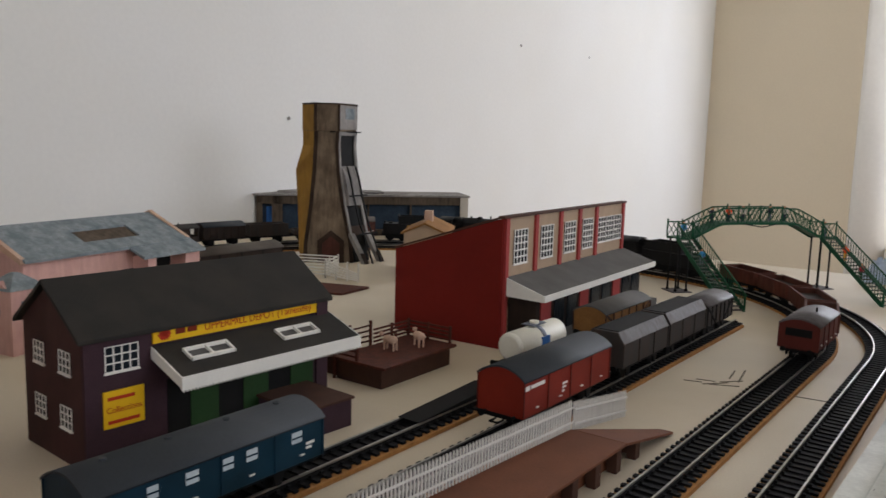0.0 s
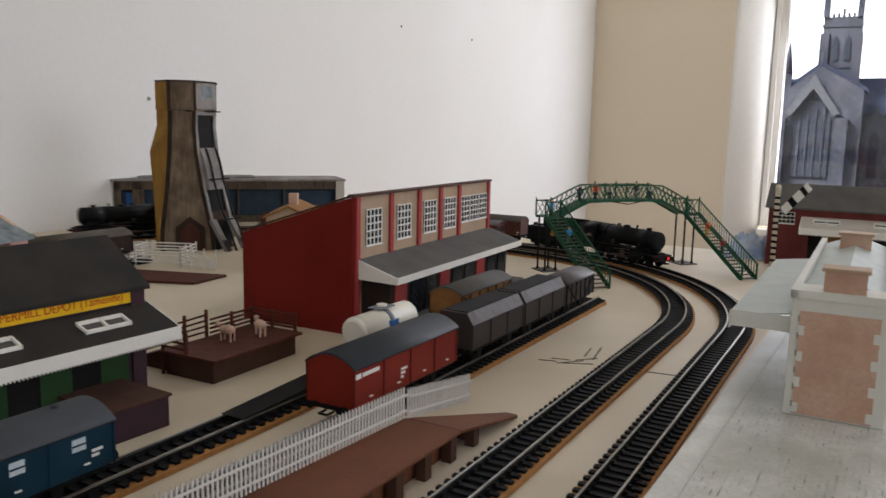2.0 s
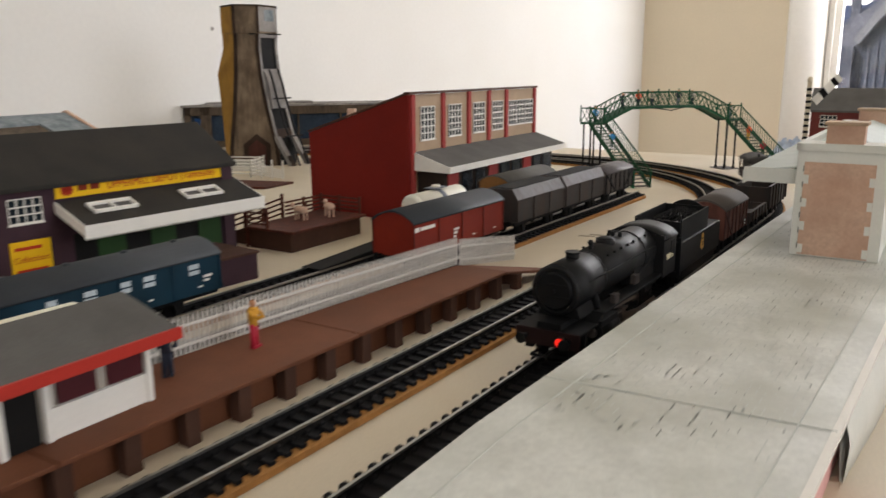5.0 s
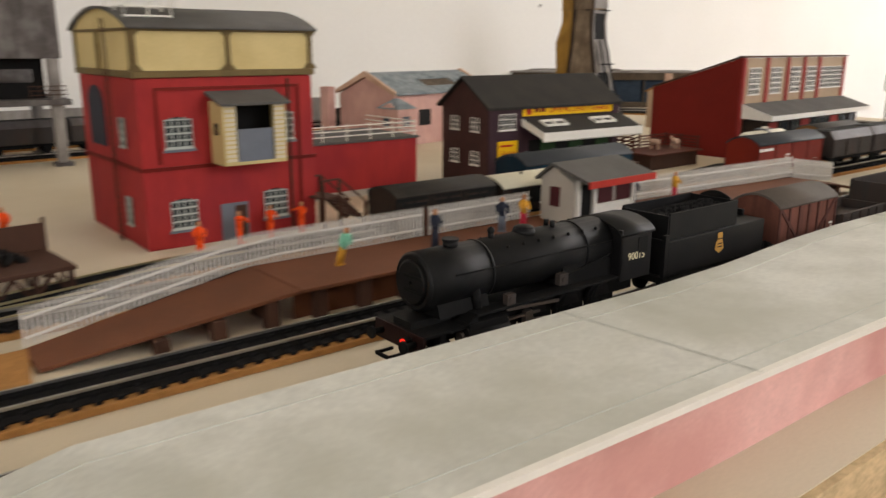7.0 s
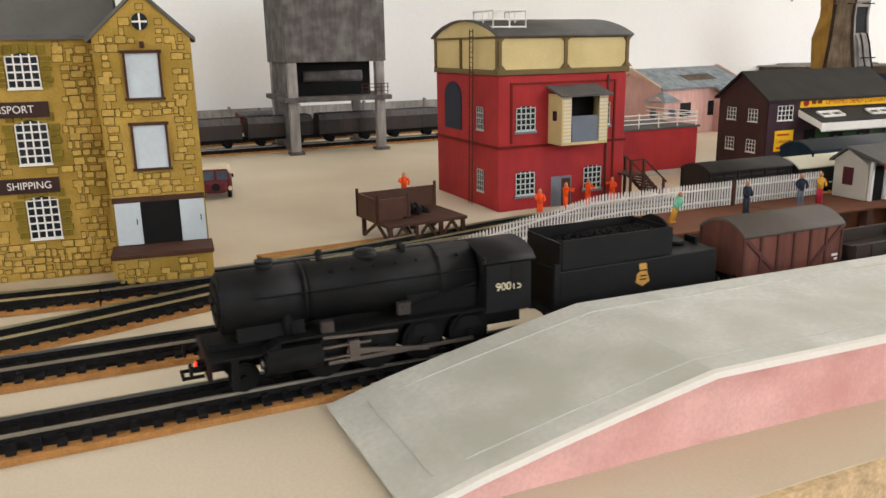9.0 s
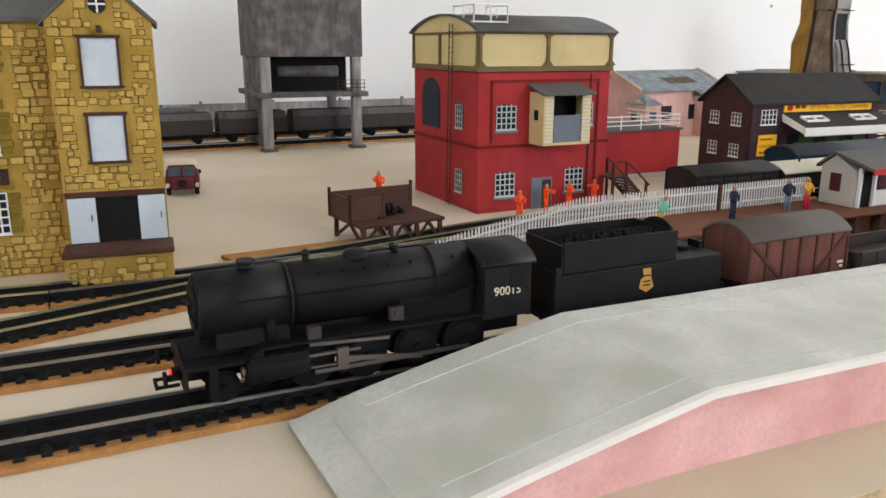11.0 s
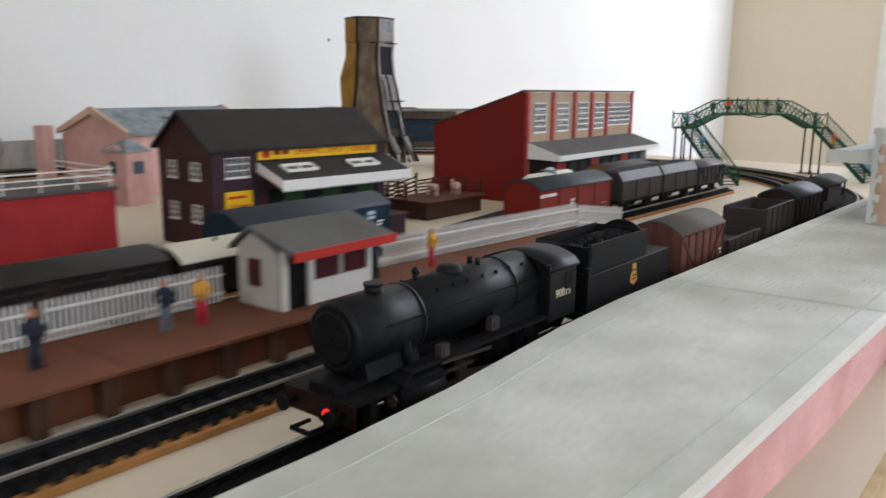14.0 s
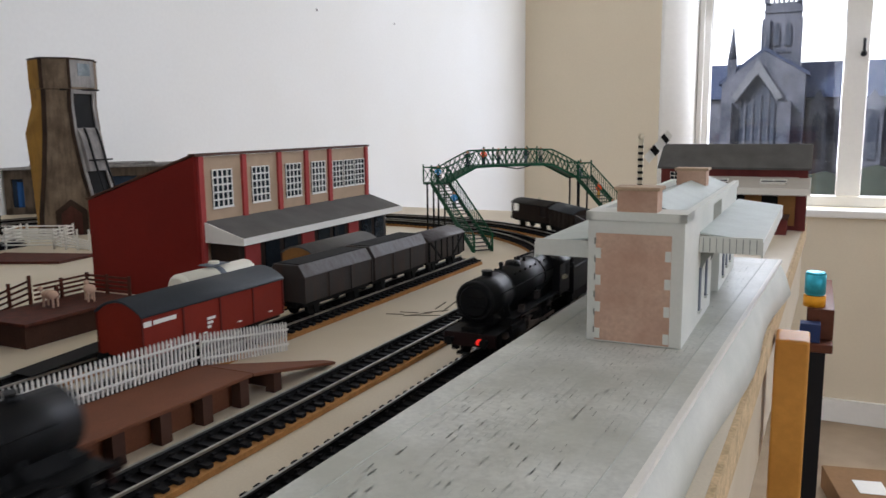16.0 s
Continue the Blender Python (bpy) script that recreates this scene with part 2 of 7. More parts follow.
    pine=mat("varnished_pine", "c98f42", 0.5, var=0.12, fine=200, coarse=30, stain="b0752e", stain_amount=0.6),
    desk=mat("dark_walnut_desk", "5b3526", 0.4, var=0.2, fine=200, coarse=30),
    blackmetal=mat("black_metal_leg", "18181a", 0.5, var=0.1),
    cloth=mat("blue_patterned_cloth", "c6d4e6", 0.9, var=0.3, fine=200, coarse=70, stain="86a5d0", stain_amount=0.8),
    canblue=mat("turquoise_can", "3fa9bd", 0.3, metal=0.4, var=0.2, fine=300, coarse=80),
    canorange=mat("orange_lid", "e09a26", 0.4, var=0.1),
    navybox=mat("navy_box_card", "26345a", 0.6, var=0.1),
    cardboard=mat("brown_cardboard", "8a6a4a", 0.85, var=0.12),
    church=mat("church_sandstone", "6d7384", 0.9, var=0.45, fine=7, coarse=1.1, stain="363f52", stain_amount=0.9),
    churchtrim=mat("pale_church_stone", "7d838f", 0.9, var=0.25, fine=6, coarse=0.6),
    churchroof=mat("church_slate_roof", "435170", 0.8, var=0.15, fine=4, coarse=0.5),
    churchglass=mat("church_dark_glass", "4c5567", 0.4, var=0.2, fine=4, coarse=0.5),
    scratch=mat("dark_scratch", "6f675a", 0.9, var=0.5, fine=700, coarse=200),
    slabmid=mat("grey_slab_joint", "999c93", 0.8, var=0.1),
    slabdash=mat("faint_slab_joint", "bfc2ba", 0.8, var=0.1),
    redbrick2=mat("dull_red_brick", "6d3530", 0.8, var=0.18, fine=1200, coarse=80, stain="58292a", stain_amount=0.6),
    beam=mat("dark_red_beam", "1f0d0b", 0.6, var=0.15),
    shedroof=mat("brown_grey_van_roof", "5b544c", 0.8, var=0.18, fine=700, coarse=60, stain="3f3a35", stain_amount=0.6),
    lawn=mat("grass_and_shrubs", "3b4440", 0.95, var=0.4, fine=3, coarse=0.3, bump=0.3),
)
glass = bpy.data.materials.new("window_glass")
glass.use_nodes = True
gn = glass.node_tree.nodes
gt, gg, gm = gn.new("ShaderNodeBsdfTransparent"), gn.new("ShaderNodeBsdfGlossy"), gn.new("ShaderNodeMixShader")
gg.inputs["Roughness"].default_value, gm.inputs[0].default_value = 0.02, 0.05
glass.node_tree.links.new(gt.outputs[0], gm.inputs[1]), glass.node_tree.links.new(gg.outputs[0], gm.inputs[2])
glass.node_tree.links.new(gm.outputs[0], gn["Material Output"].inputs[0])
M["glass"] = glass


# ---- building blocks ----
class G:
    """A heap of simple solids that becomes one mesh."""

    def __init__(self):
        self.v, self.f, self.s, self.k = [], [], [], []
        self.slot = 0

    def add(self, v, f, smooth=False):
        o = len(self.v)
        self.v += [tuple(p) for p in v]
        self.f += [tuple(i + o for i in q) for q in f]
        self.s += [smooth] * len(f)
        self.k += [self.slot] * len(f)
        return self

    def box(self, x0, x1, y0, y1, z0, z1):
        v = [(x, y, z) for z in (z0, z1) for y in (y0, y1) for x in (x0, x1)]
        return self.add(v, [(0, 2, 3, 1), (4, 5, 7, 6), (0, 1, 5, 4), (2, 6, 7, 3), (0, 4, 6, 2), (1, 3, 7, 5)])

    def prism(self, poly, axis, a, b, smooth=False):
        """A polygon, counter-clockwise seen from the axis's plus side, drawn from a to b along that axis."""
        put = {"x": lambda p, c: (c, p[0], p[1]), "y": lambda p, c: (p[0], c, p[1]), "z": lambda p, c: (p[0], p[1], c)}[axis]
        n = len(poly)
        v = [put(p, a) for p in poly] + [put(p, b) for p in poly]
        self.add(v, [tuple(range(n))[::-1], tuple(range(n, 2 * n))])
        o = len(self.v) - 2 * n
        for i in range(n):
            j = (i + 1) % n
            self.f.append((o + i, o + j, o + n + j, o + n + i)), self.s.append(smooth), self.k.append(self.slot)
        return self

    def rod(self, p, q, r, n=6, r2=None):
        p, q = Vector(p), Vector(q)
        d = (q - p).normalized()
        u = d.orthogonal().normalized()
        w = d.cross(u)
        r2 = r if r2 is None else r2
        ring = [(math.cos(2 * math.pi * i / n), math.sin(2 * math.pi * i / n)) for i in range(n)]
        v = [p + r * (c * u + s * w) for c, s in ring] + [q + r2 * (c * u + s * w) for c, s in ring]
        self.add(v, [tuple(range(n))[::-1], tuple(range(n, 2 * n))])
        o = len(self.v) - 2 * n
        for i in range(n):
            j = (i + 1) % n
            self.f.append((o + i, o + j, o + n + j, o + n + i)), self.s.append(n > 6), self.k.append(self.slot)
        return self

    def bar(self, p, q, w, h):
        """A square bar from p to q."""
        p, q = Vector(p), Vector(q)
        d = (q - p).normalized()
        u = d.cross(Vector((0, 0, 1)))
        u = u.normalized() if u.length > 1e-4 else Vector((1, 0, 0))
        n = u.cross(d)
        v = [e + a * u * w / 2 + b * n * h / 2 for e in (p, q) for b in (-1, 1) for a in (-1, 1)]
        return self.add(v, [(0, 2, 3, 1), (4, 5, 7, 6), (0, 1, 5, 4), (2, 6, 7, 3), (0, 4, 6, 2), (1, 3, 7, 5)])

    def ball(self, c, r, n=8, sz=1.0):
        v, f, m = [], [], n // 2
        for i in range(m + 1):
            a = math.pi * i / m
            for j in range(n):
                b = 2 * math.pi * j / n
                v.append((c[0] + r * math.sin(a) * math.cos(b), c[1] + r * math.sin(a) * math.sin(b), c[2] + sz * r * math.cos(a)))
        for i in range(m):
            for j in range(n):
                k = (j + 1) % n
                f.append((i * n + j, (i + 1) * n + j, (i + 1) * n + k, i * n + k))
        return self.add(v, f, True)


def build(name, g, mats):
    me = bpy.data.meshes.new(name)
    me.from_pydata(g.v, [], g.f)
    for m in mats if isinstance(mats, (list, tuple)) else [mats]:
        me.materials.append(m)
    me.polygons.foreach_set("use_smooth", g.s)
    me.polygons.foreach_set("material_index", g.k)
    bm = bmesh.new()
    bm.from_mesh(me)
    bmesh.ops.recalc_face_normals(bm, faces=bm.faces)
    bm.to_mesh(me)
    bm.free()
    me.update()
    return me


def part(name, g, material, parent, label="", bevel=0.0):
    ob = new(name, build(name, g, material) if isinstance(g, G) else g)
    ob.parent = parent
    if label:
        tagged(ob, label)
    if bevel:
        b = ob.modifiers.new("edge", "BEVEL")
        b.width, b.segments, b.limit_method = bevel, 2, "ANGLE"
    return ob


def thing(name, m, label, category, group=""):
    ob = new(name)
    ob.matrix_basis = m
    ob.empty_display_size = 0.02
    return tagged(ob, label, category, group)


def sized(m, sx=1.0, sy=1.0, sz=1.0):
    return m @ Matrix.Diagonal((sx, sy, sz, 1))


def single(name, g, material, m, label, category, group="", kind="", bevel=0.0):
    ob = new(name, build(name, g, material))
    ob.matrix_basis = m
    if bevel:
        b = ob.modifiers.new("edge", "BEVEL")
        b.width, b.segments, b.limit_method = bevel, 2, "ANGLE"
    return tagged(ob, label, category, group, kind)


def lettering(name, text, size, m, material, parent, label=""):
    """Raised letters in the built-in font, as a mesh; m: pose of the text's centre on its board, letters facing +z."""
    cu = bpy.data.curves.new(name, "FONT")
    cu.body, cu.size, cu.extrude, cu.align_x, cu.align_y = text, size, 0.0001, "CENTER", "CENTER"
    tmp = new(name, cu)
    bpy.context.view_layer.update()
    me = bpy.data.meshes.new_from_object(tmp.evaluated_get(bpy.context.evaluated_depsgraph_get()))
    bpy.data.objects.remove(tmp)
    me.materials.clear()
    me.materials.append(material)
    ob = new(name, me)
    ob.parent, ob.matrix_basis = parent, m
    if label:
        tagged(ob, label)
    return ob


def arc_poly(w, h, rise, n=8, z0=0.0):
    """Section of a body w wide and h high under a rounded roof of that rise."""
    pts = [(-w / 2, z0), (w / 2, z0), (w / 2, h)]
    for i in range(1, n):
        a = i / n
        pts.append((w / 2 - w * a, h + rise * math.sin(math.pi * a) ** 0.8))
    return pts + [(-w / 2, h)]


# ---- the room ----
R = ROOM
def shell(name, boxes, material, label):
    g = G()
    for b in boxes:
        g.box(*b)
    return single(name, g, material, Matrix(), label, "wall", kind="structure")


shell("wall_west", [(R["x0"] - 0.2, R["x0"], R["y0"], R["y1"], R["z0"], R["z1"])], M["wall"], "plain off-white painted plaster wall behind the layout")
WX0, WX1, WZ0, WZ1 = -0.367, 1.0, -0.215, 1.6
YW = R["y1"] + 0.1
shell("wall_north", [(R["x0"] - 0.2, WX0 - 0.15, R["y1"], R["y1"] + 0.3, R["z0"], R["z1"]), (WX1, R["x1"], R["y1"], R["y1"] + 0.3, R["z0"], R["z1"]),
                     (WX0, WX1, R["y1"], R["y1"] + 0.3, R["z0"], WZ0), (WX0, WX1, R["y1"], R["y1"] + 0.3, WZ1, R["z1"])], M["cream"], "cream painted plaster wall with a tall window")
# White on this reveal puts the window's brightness into its colour.
single("window_reveal", G().prism([(WX0 - 0.15 + 0.15 * math.sin(math.pi / 2 * k / 12), R["y1"] + 0.1 * (1 - math.cos(math.pi / 2 * k / 12))) for k in range(13)] + [(WX0, R["y1"] + 0.3), (WX0 - 0.15, R["y1"] + 0.3)], "z", R["z0"], R["z1"], True), M["gloss"], Matrix(), "rounded reveal beside the window, made white for the light falling on it", "wall", kind="structure")
# Openings added in the two unseen walls, to go with the fill lamps.
SY0, SY1 = 0.0, 1.8
shell("wall_east", [(R["x1"], R["x1"] + 0.2, R["y0"], SY0, R["z0"], R["z1"]), (R["x1"], R["x1"] + 0.2, SY1, R["y1"], R["z0"], R["z1"]),
                    (R["x1"], R["x1"] + 0.2, SY0, SY1, R["z0"], -0.1), (R["x1"], R["x1"] + 0.2, SY0, SY1, 1.6, R["z1"])], M["wall"], "off-white painted plaster wall out of view, with an opening added for fill light")
shell("wall_south", [(R["x0"], 0.2, R["y0"] - 0.2, R["y0"], R["z0"], R["z1"]), (1.8, R["x1"], R["y0"] - 0.2, R["y0"], R["z0"], R["z1"]),
                     (0.2, 1.8, R["y0"] - 0.2, R["y0"], R["z0"], -0.1), (0.2, 1.8, R["y0"] - 0.2, R["y0"], 1.6, R["z1"])], M["wall"], "off-white painted plaster wall out of view, with an opening added for fill light")
shell("floor", [(R["x0"], R["x1"], R["y0"], R["y1"], R["z0"] - 0.1, R["z0"])], M["carpet"], "brown carpeted floor of the room")
shell("ceiling", [(R["x0"], R["x1"], R["y0"], R["y1"], R["z1"], R["z1"] + 0.1)], M["ceiling"], "plain white painted ceiling")
g = G().box(0.2, R["x1"], R["y1"] - 0.02, R["y1"] - 0.002, R["z0"], R["z0"] + 0.1)
single("baseboard", g, M["gloss"], Matrix(), "white painted skirting board along the wall", "baseboard", kind="structure")

win = tagged(new("window_1"), "white painted casement window looking out on a church", "window", kind="structure")
Y = YW - 0.03
for a in ((WX0, WX0 + 0.05, WZ0, WZ1), (WX1 - 0.05, WX1, WZ0, WZ1), (WX0 + 0.05, WX1 - 0.05, WZ0, WZ0 + 0.045), (WX0 + 0.05, WX1 - 0.05, WZ1 - 0.05, WZ1)):
    part("window_frame", G().box(a[0], a[1], Y + 0.03, Y + 0.1, a[2], a[3]), M["gloss"], win, bevel=0.004)
part("mullion", G().box(0.214, 0.308, Y + 0.025, Y + 0.1, WZ0 + 0.045, WZ1 - 0.05), M["gloss"], win, bevel=0.006)
part("stay", G().rod((0.285, Y + 0.024, 0.42), (0.285, Y - 0.01, 0.42), 0.012, 8).rod((0.285, Y - 0.01, 0.42), (0.285, Y - 0.012, 0.48), 0.006, 8), M["blackmetal"], win, "dark metal casement fastener")
part("window_sill", G().box(WX0 + 0.002, WX1 + 0.06, R["y1"] - 0.03, Y + 0.1, WZ0 - 0.035, WZ0 - 0.002), M["gloss"], win, bevel=0.006)
for a, b in ((WX0 + 0.05, 0.214), (0.308, WX1 - 0.05)):
    p = part("pane", G().box(a, b, Y + 0.06, Y + 0.064, WZ0 + 0.045, WZ1 - 0.05), M["glass"], win)
    p.visible_shadow = False
g = G().box(WX0 + 0.002, WX0 + 0.022, Y + 0.005, Y + 0.028, WZ0, WZ1 + 0.05)
single("trim", g, M["gloss"], Matrix(), "white painted moulding beside the window", "trim", kind="structure")
# small marks on the plaster
for y, z in ((2.09, 0.468), (2.54, 0.478), (1.19, 0.228)):
    single("wall_mark", G().rod((R["x0"] + 0.0005, y, z), (R["x0"] + 0.0015, y, z), 0.0038, 8), M["paleconc"], Matrix(), "small dark filled nail hole in the plaster", "wall mark", "marks on the plaster")

# ---- outside: a church across the road ----
g = G().box(-400, 400, 6, 900, -6.2, -6.0)
single("ground", g, M["lawn"], Matrix(), "grass and shrubs outside the window", "ground", kind="structure")


def church():
    ch = thing("church", pose(-3.0, 48, -6.0), "grey sandstone church with a battlemented tower and slate roofs", "church")
    w = G().prism([(-1.9, 0), (2.4, 0), (2.4, 8.7), (0.25, 10.0), (-1.9, 8.3)], "y", 0, 3.0)
    part("gable_front", w, M["church"], ch)
    part("gable_roof", G().prism([(2.6, 8.6), (0.25, 10.05), (-2.1, 8.2), (-2.1, 8.4), (0.25, 10.25), (2.6, 8.8)], "y", 0.3, 3.0), M["churchroof"], ch)
    tower = part("tower", G().box(0.0, 1.95, 3.0, 5.0, 0, 12.9), M["church"], ch)
    for sx in (-0.12, 1.6):
        part("buttress", G().box(sx, sx + 0.45, 2.8, 3.2, 0, 12.0), M["church"], tower)
        part("tower_pinnacle", G().box(sx + 0.06, sx + 0.38, 2.85, 3.15, 12.9, 14.6).rod((sx + 0.22, 3.0, 14.6), (sx + 0.22, 3.0, 15.6), 0.2, 6, 0.03), M["church"], tower)
    for i in range(5):
        part("battlement", G().box(0.4 + 0.26 * i, 0.53 + 0.26 * i, 3.0, 3.2, 12.9, 13.12 if i != 2 else 13.35), M["church"], tower)
    for z in (12.35, 10.1):
        part("string_course", G().box(-0.08, 2.03, 2.93, 3.0, z, z + 0.15), M["church"], tower)
    for x in (0.68, 1.3):
        part("belfry_opening", G().prism([(x - 0.16, 10.5), (x + 0.16, 10.5), (x + 0.16, 11.5), (x, 11.9), (x - 0.16, 11.5)], "y", 2.9, 3.02), M["churchglass"], tower)
    gw = part("great_window", G().prism([(-0.95, 4.0), (0.95, 4.0), (0.95, 7.1), (0.6, 7.9), (0, 8.35), (-0.6, 7.9), (-0.95, 7.1)], "y", -0.12, 0.02), M["churchglass"], ch)
    for x in (-0.6, -0.2, 0.2, 0.6):
        part("tracery", G().box(x - 0.05, x + 0.05, -0.2, -0.1, 4.0, 7.7), M["church"], gw)
    part("porch_gable", G().prism([(-1.35, 7.45), (-1.05, 7.3), (0, 8.75), (1.05, 7.3), (1.35, 7.45), (0, 9.5)], "y", -0.6, -0.2), M["churchtrim"], ch)
    for sx in (-1.55, 1.5):
        part("porch_pier", G().box(sx - 0.28, sx + 0.28, -0.7, 0.2, 0, 7.2), M["church"], ch)
    part("pinnacle", G().box(-1.65, -1.2, 0.1, 0.55, 8.0, 9.6).rod((-1.42, 0.3, 9.6), (-1.42, 0.3, 11.4), 0.24, 8, 0.02), M["church"], ch)
    part("finial", G().rod((0.25, 0.4, 10.2), (0.25, 0.4, 10.9), 0.06, 6), M["church"], ch)
    for x0, x1 in ((2.0, 30.0), (-24.0, 0.0)):
        part("nave_wall", G().box(x0, x1, 3.4, 8.0, 0, 7.7), M["church"], ch)
        part("nave_roof", G().prism([(3.1, 7.5), (8.4, 7.5), (6, 9.7)], "x", x0, x1), M["churchroof"], ch)
    for x in (3.1, 4.5, 5.9, 7.3, 8.7):
        part("aisle_gable", G().prism([(x - 0.5, 3.0), (x + 0.5, 3.0), (x + 0.5, 7.0), (x, 7.9), (x - 0.5, 7.0)], "y", 2.6, 3.3), M["church"], ch)
        part("aisle_window", G().prism([(x - 0.25, 4.0), (x + 0.25, 4.0), (x + 0.25, 6.2), (x, 6.7), (x - 0.25, 6.2)], "y", 2.5, 2.62), M["churchglass"], ch)
    for x, h in ((-3.2, 5.0), (3.6, 4.0), (6.0, 4.4), (8.5, 4.2)):
        part("church_shrub", G().ball((x, -2.0, h * 0.4), h * 0.55, 10, 0.9), M["lawn"], ch)


church()

single("backdrop", G().box(-260, 260, 300, 301, -40, 160), glow("overcast_sky", "f4f7ff", 1.5), Matrix(), "bright white overcast sky", "sky", kind="structure")

# ---- the baseboard of the layout ----
def edge_x(y):
    return 0.0855 + 0.0243 * y


BY0, BY1 = -1.7, 1.46
top = G().prism([(-1.148, BY0), (edge_x(BY0), BY0), (edge_x(BY1), BY1), (-1.148, BY1)], "z", -0.018, 0.0)
lay = thing("layout_board", pose(0, 0, 0), "cream painted chipboard baseboard of a model railway", "layout board")
part("board_top", top, M["board"], lay)
part("front_board", G().prism([(edge_x(BY0) - 0.022, BY0), (edge_x(BY0) - 0.002, BY0), (edge_x(BY1) - 0.002, BY1), (edge_x(BY1) - 0.022, BY1)], "z", -0.11, -0.0185), M["board"], lay)
part("raw_edge", G().prism([(edge_x(BY0) - 0.001, BY0), (edge_x(BY0) + 0.003, BY0), (edge_x(BY1) + 0.003, BY1), (edge_x(BY1) - 0.001, BY1)], "z", -0.024, -0.0006), M["chip"], lay, "raw flaking chipboard edge")
for y in (-1.6, -0.4, 1.1):
    for x in (-1.08, 0.03):
        part("leg", G().box(x, x + 0.05, y, y + 0.05, -1.13, -0.018), M["pine"], lay)
# score and pencil marks on the paint
for a, b in (((-0.172, 0.718), (-0.158, 0.722)), ((-0.156, 0.717), (-0.14, 0.735)), ((-0.146, 0.733), (-0.132, 0.748)), ((-0.134, 0.742), (-0.139, 0.782)), ((-0.152, 0.72), (-0.13, 0.73)),
             ((-0.1, 0.732), (-0.064, 0.736)), ((-0.143, 0.748), (-0.146, 0.775)), ((-0.165, 0.728), (-0.15, 0.731))):
    part("score_mark", G().bar((*a, 0.0001), (*b, 0.0001), 0.0013, 0.0006), M["scratch"], lay)
post = single("timber_post", G().box(-0.012, 0.012, -0.018, 0.018, -1.13, -0.014), M["pine"], pose(edge_x(0.83) + 0.0165, 0.83, 0), "square varnished pine post against the board", "post", bevel=0.002)

# ---- lines of track ----
RAIL = 0.0085
CX, CY, C2X, C2Y = -0.454, 0.87, -0.62, 0.86
LANES = dict(outer=0.409, inner=0.353)
SLOPE = dict(outer=0.017, inner=0.028)


def path(lane, s):
    """Point on a running line; s runs from the curve's start, minus towards the platforms."""
    r = LANES[lane]
    if s <= 0:
        return Vector((CX + r + SLOPE[lane] * s, CY + s, RAIL))
    a = r * math.pi / 2
    if s < a:
        return Vector((CX + r * math.cos(s / r), CY + r * math.sin(s / r), RAIL))
    s -= a
    run = CX - C2X
    if s < run:
        return Vector((CX - s, CY + r, RAIL))
    s -= run
    r2 = CY + r - C2Y
    if s < r2 * math.pi / 2:
        return Vector((C2X - r2 * math.sin(s / r2), C2Y + r2 * math.cos(s / r2), RAIL))
    return Vector((C2X - r2, C2Y - (s - r2 * math.pi / 2), RAIL))


SIDINGS = dict(yard=((-0.243, -0.36), (-0.204, 0.955)), depot=((-0.285, 0.0), (-0.266, 0.93)), back=((-0.868, -1.2), (-0.868, 0.8)), coal=((-0.79, 0.5), (-0.79, 0.86)))


def siding(which, y):
    (x0, y0), (x1, y1) = SIDINGS[which]
    return Vector((x0 + (x1 - x0) * (y - y0) / (y1 - y0), y, RAIL))


SLEEPER = build("sleeper", G().box(-0.0155, 0.0155, -0.0017, 0.0017, -0.0016, 0.0).box(-0.0105, -0.0065, -0.0012, 0.0012, 0, 0.0012).box(0.0065, 0.0105, -0.0012, 0.0012, 0, 0.0012), M["sleeper"])


def strip(pts, offset, w, z0, z1):
    """A ribbon of section w x (z0..z1) along points, shifted to the side."""
    g, n = G(), len(pts)
    v = []
    for i, p in enumerate(pts):
        d = (pts[min(i + 1, n - 1)] - pts[max(i - 1, 0)]).normalized()
        s = Vector((d.y, -d.x, 0))
        for o, z in ((offset - w / 2, z0), (offset + w / 2, z0), (offset + w / 2, z1), (offset - w / 2, z1)):
            q = p + s * o
            v.append((q.x, q.y, z))
    f = []
    for i in range(n - 1):
        for k in range(4):
            a, b = i * 4 + k, i * 4 + (k + 1) % 4
            f.append((a, b, b + 4, a + 4))
    f += [(3, 2, 1, 0), tuple(range(4 * n - 4, 4 * n))]
    return g.add(v, f)


def ribbon(pts, w, z0, z1):
    """A ribbon that follows its points in height too."""
    g, n, v = G(), len(pts), []
    for i, p in enumerate(pts):
        d = (pts[min(i + 1, n - 1)] - pts[max(i - 1, 0)])
        s = Vector((d.y, -d.x, 0)).normalized() * w / 2
        v += [p - s + Vector((0, 0, z0)), p + s + Vector((0, 0, z0)), p + s + Vector((0, 0, z1)), p - s + Vector((0, 0, z1))]
    f = [(i * 4 + k, i * 4 + (k + 1) % 4, i * 4 + 4 + (k + 1) % 4, i * 4 + 4 + k) for i in range(n - 1) for k in range(4)]
    return g.add(v, f + [(3, 2, 1, 0), tuple(range(4 * n - 4, 4 * n))])


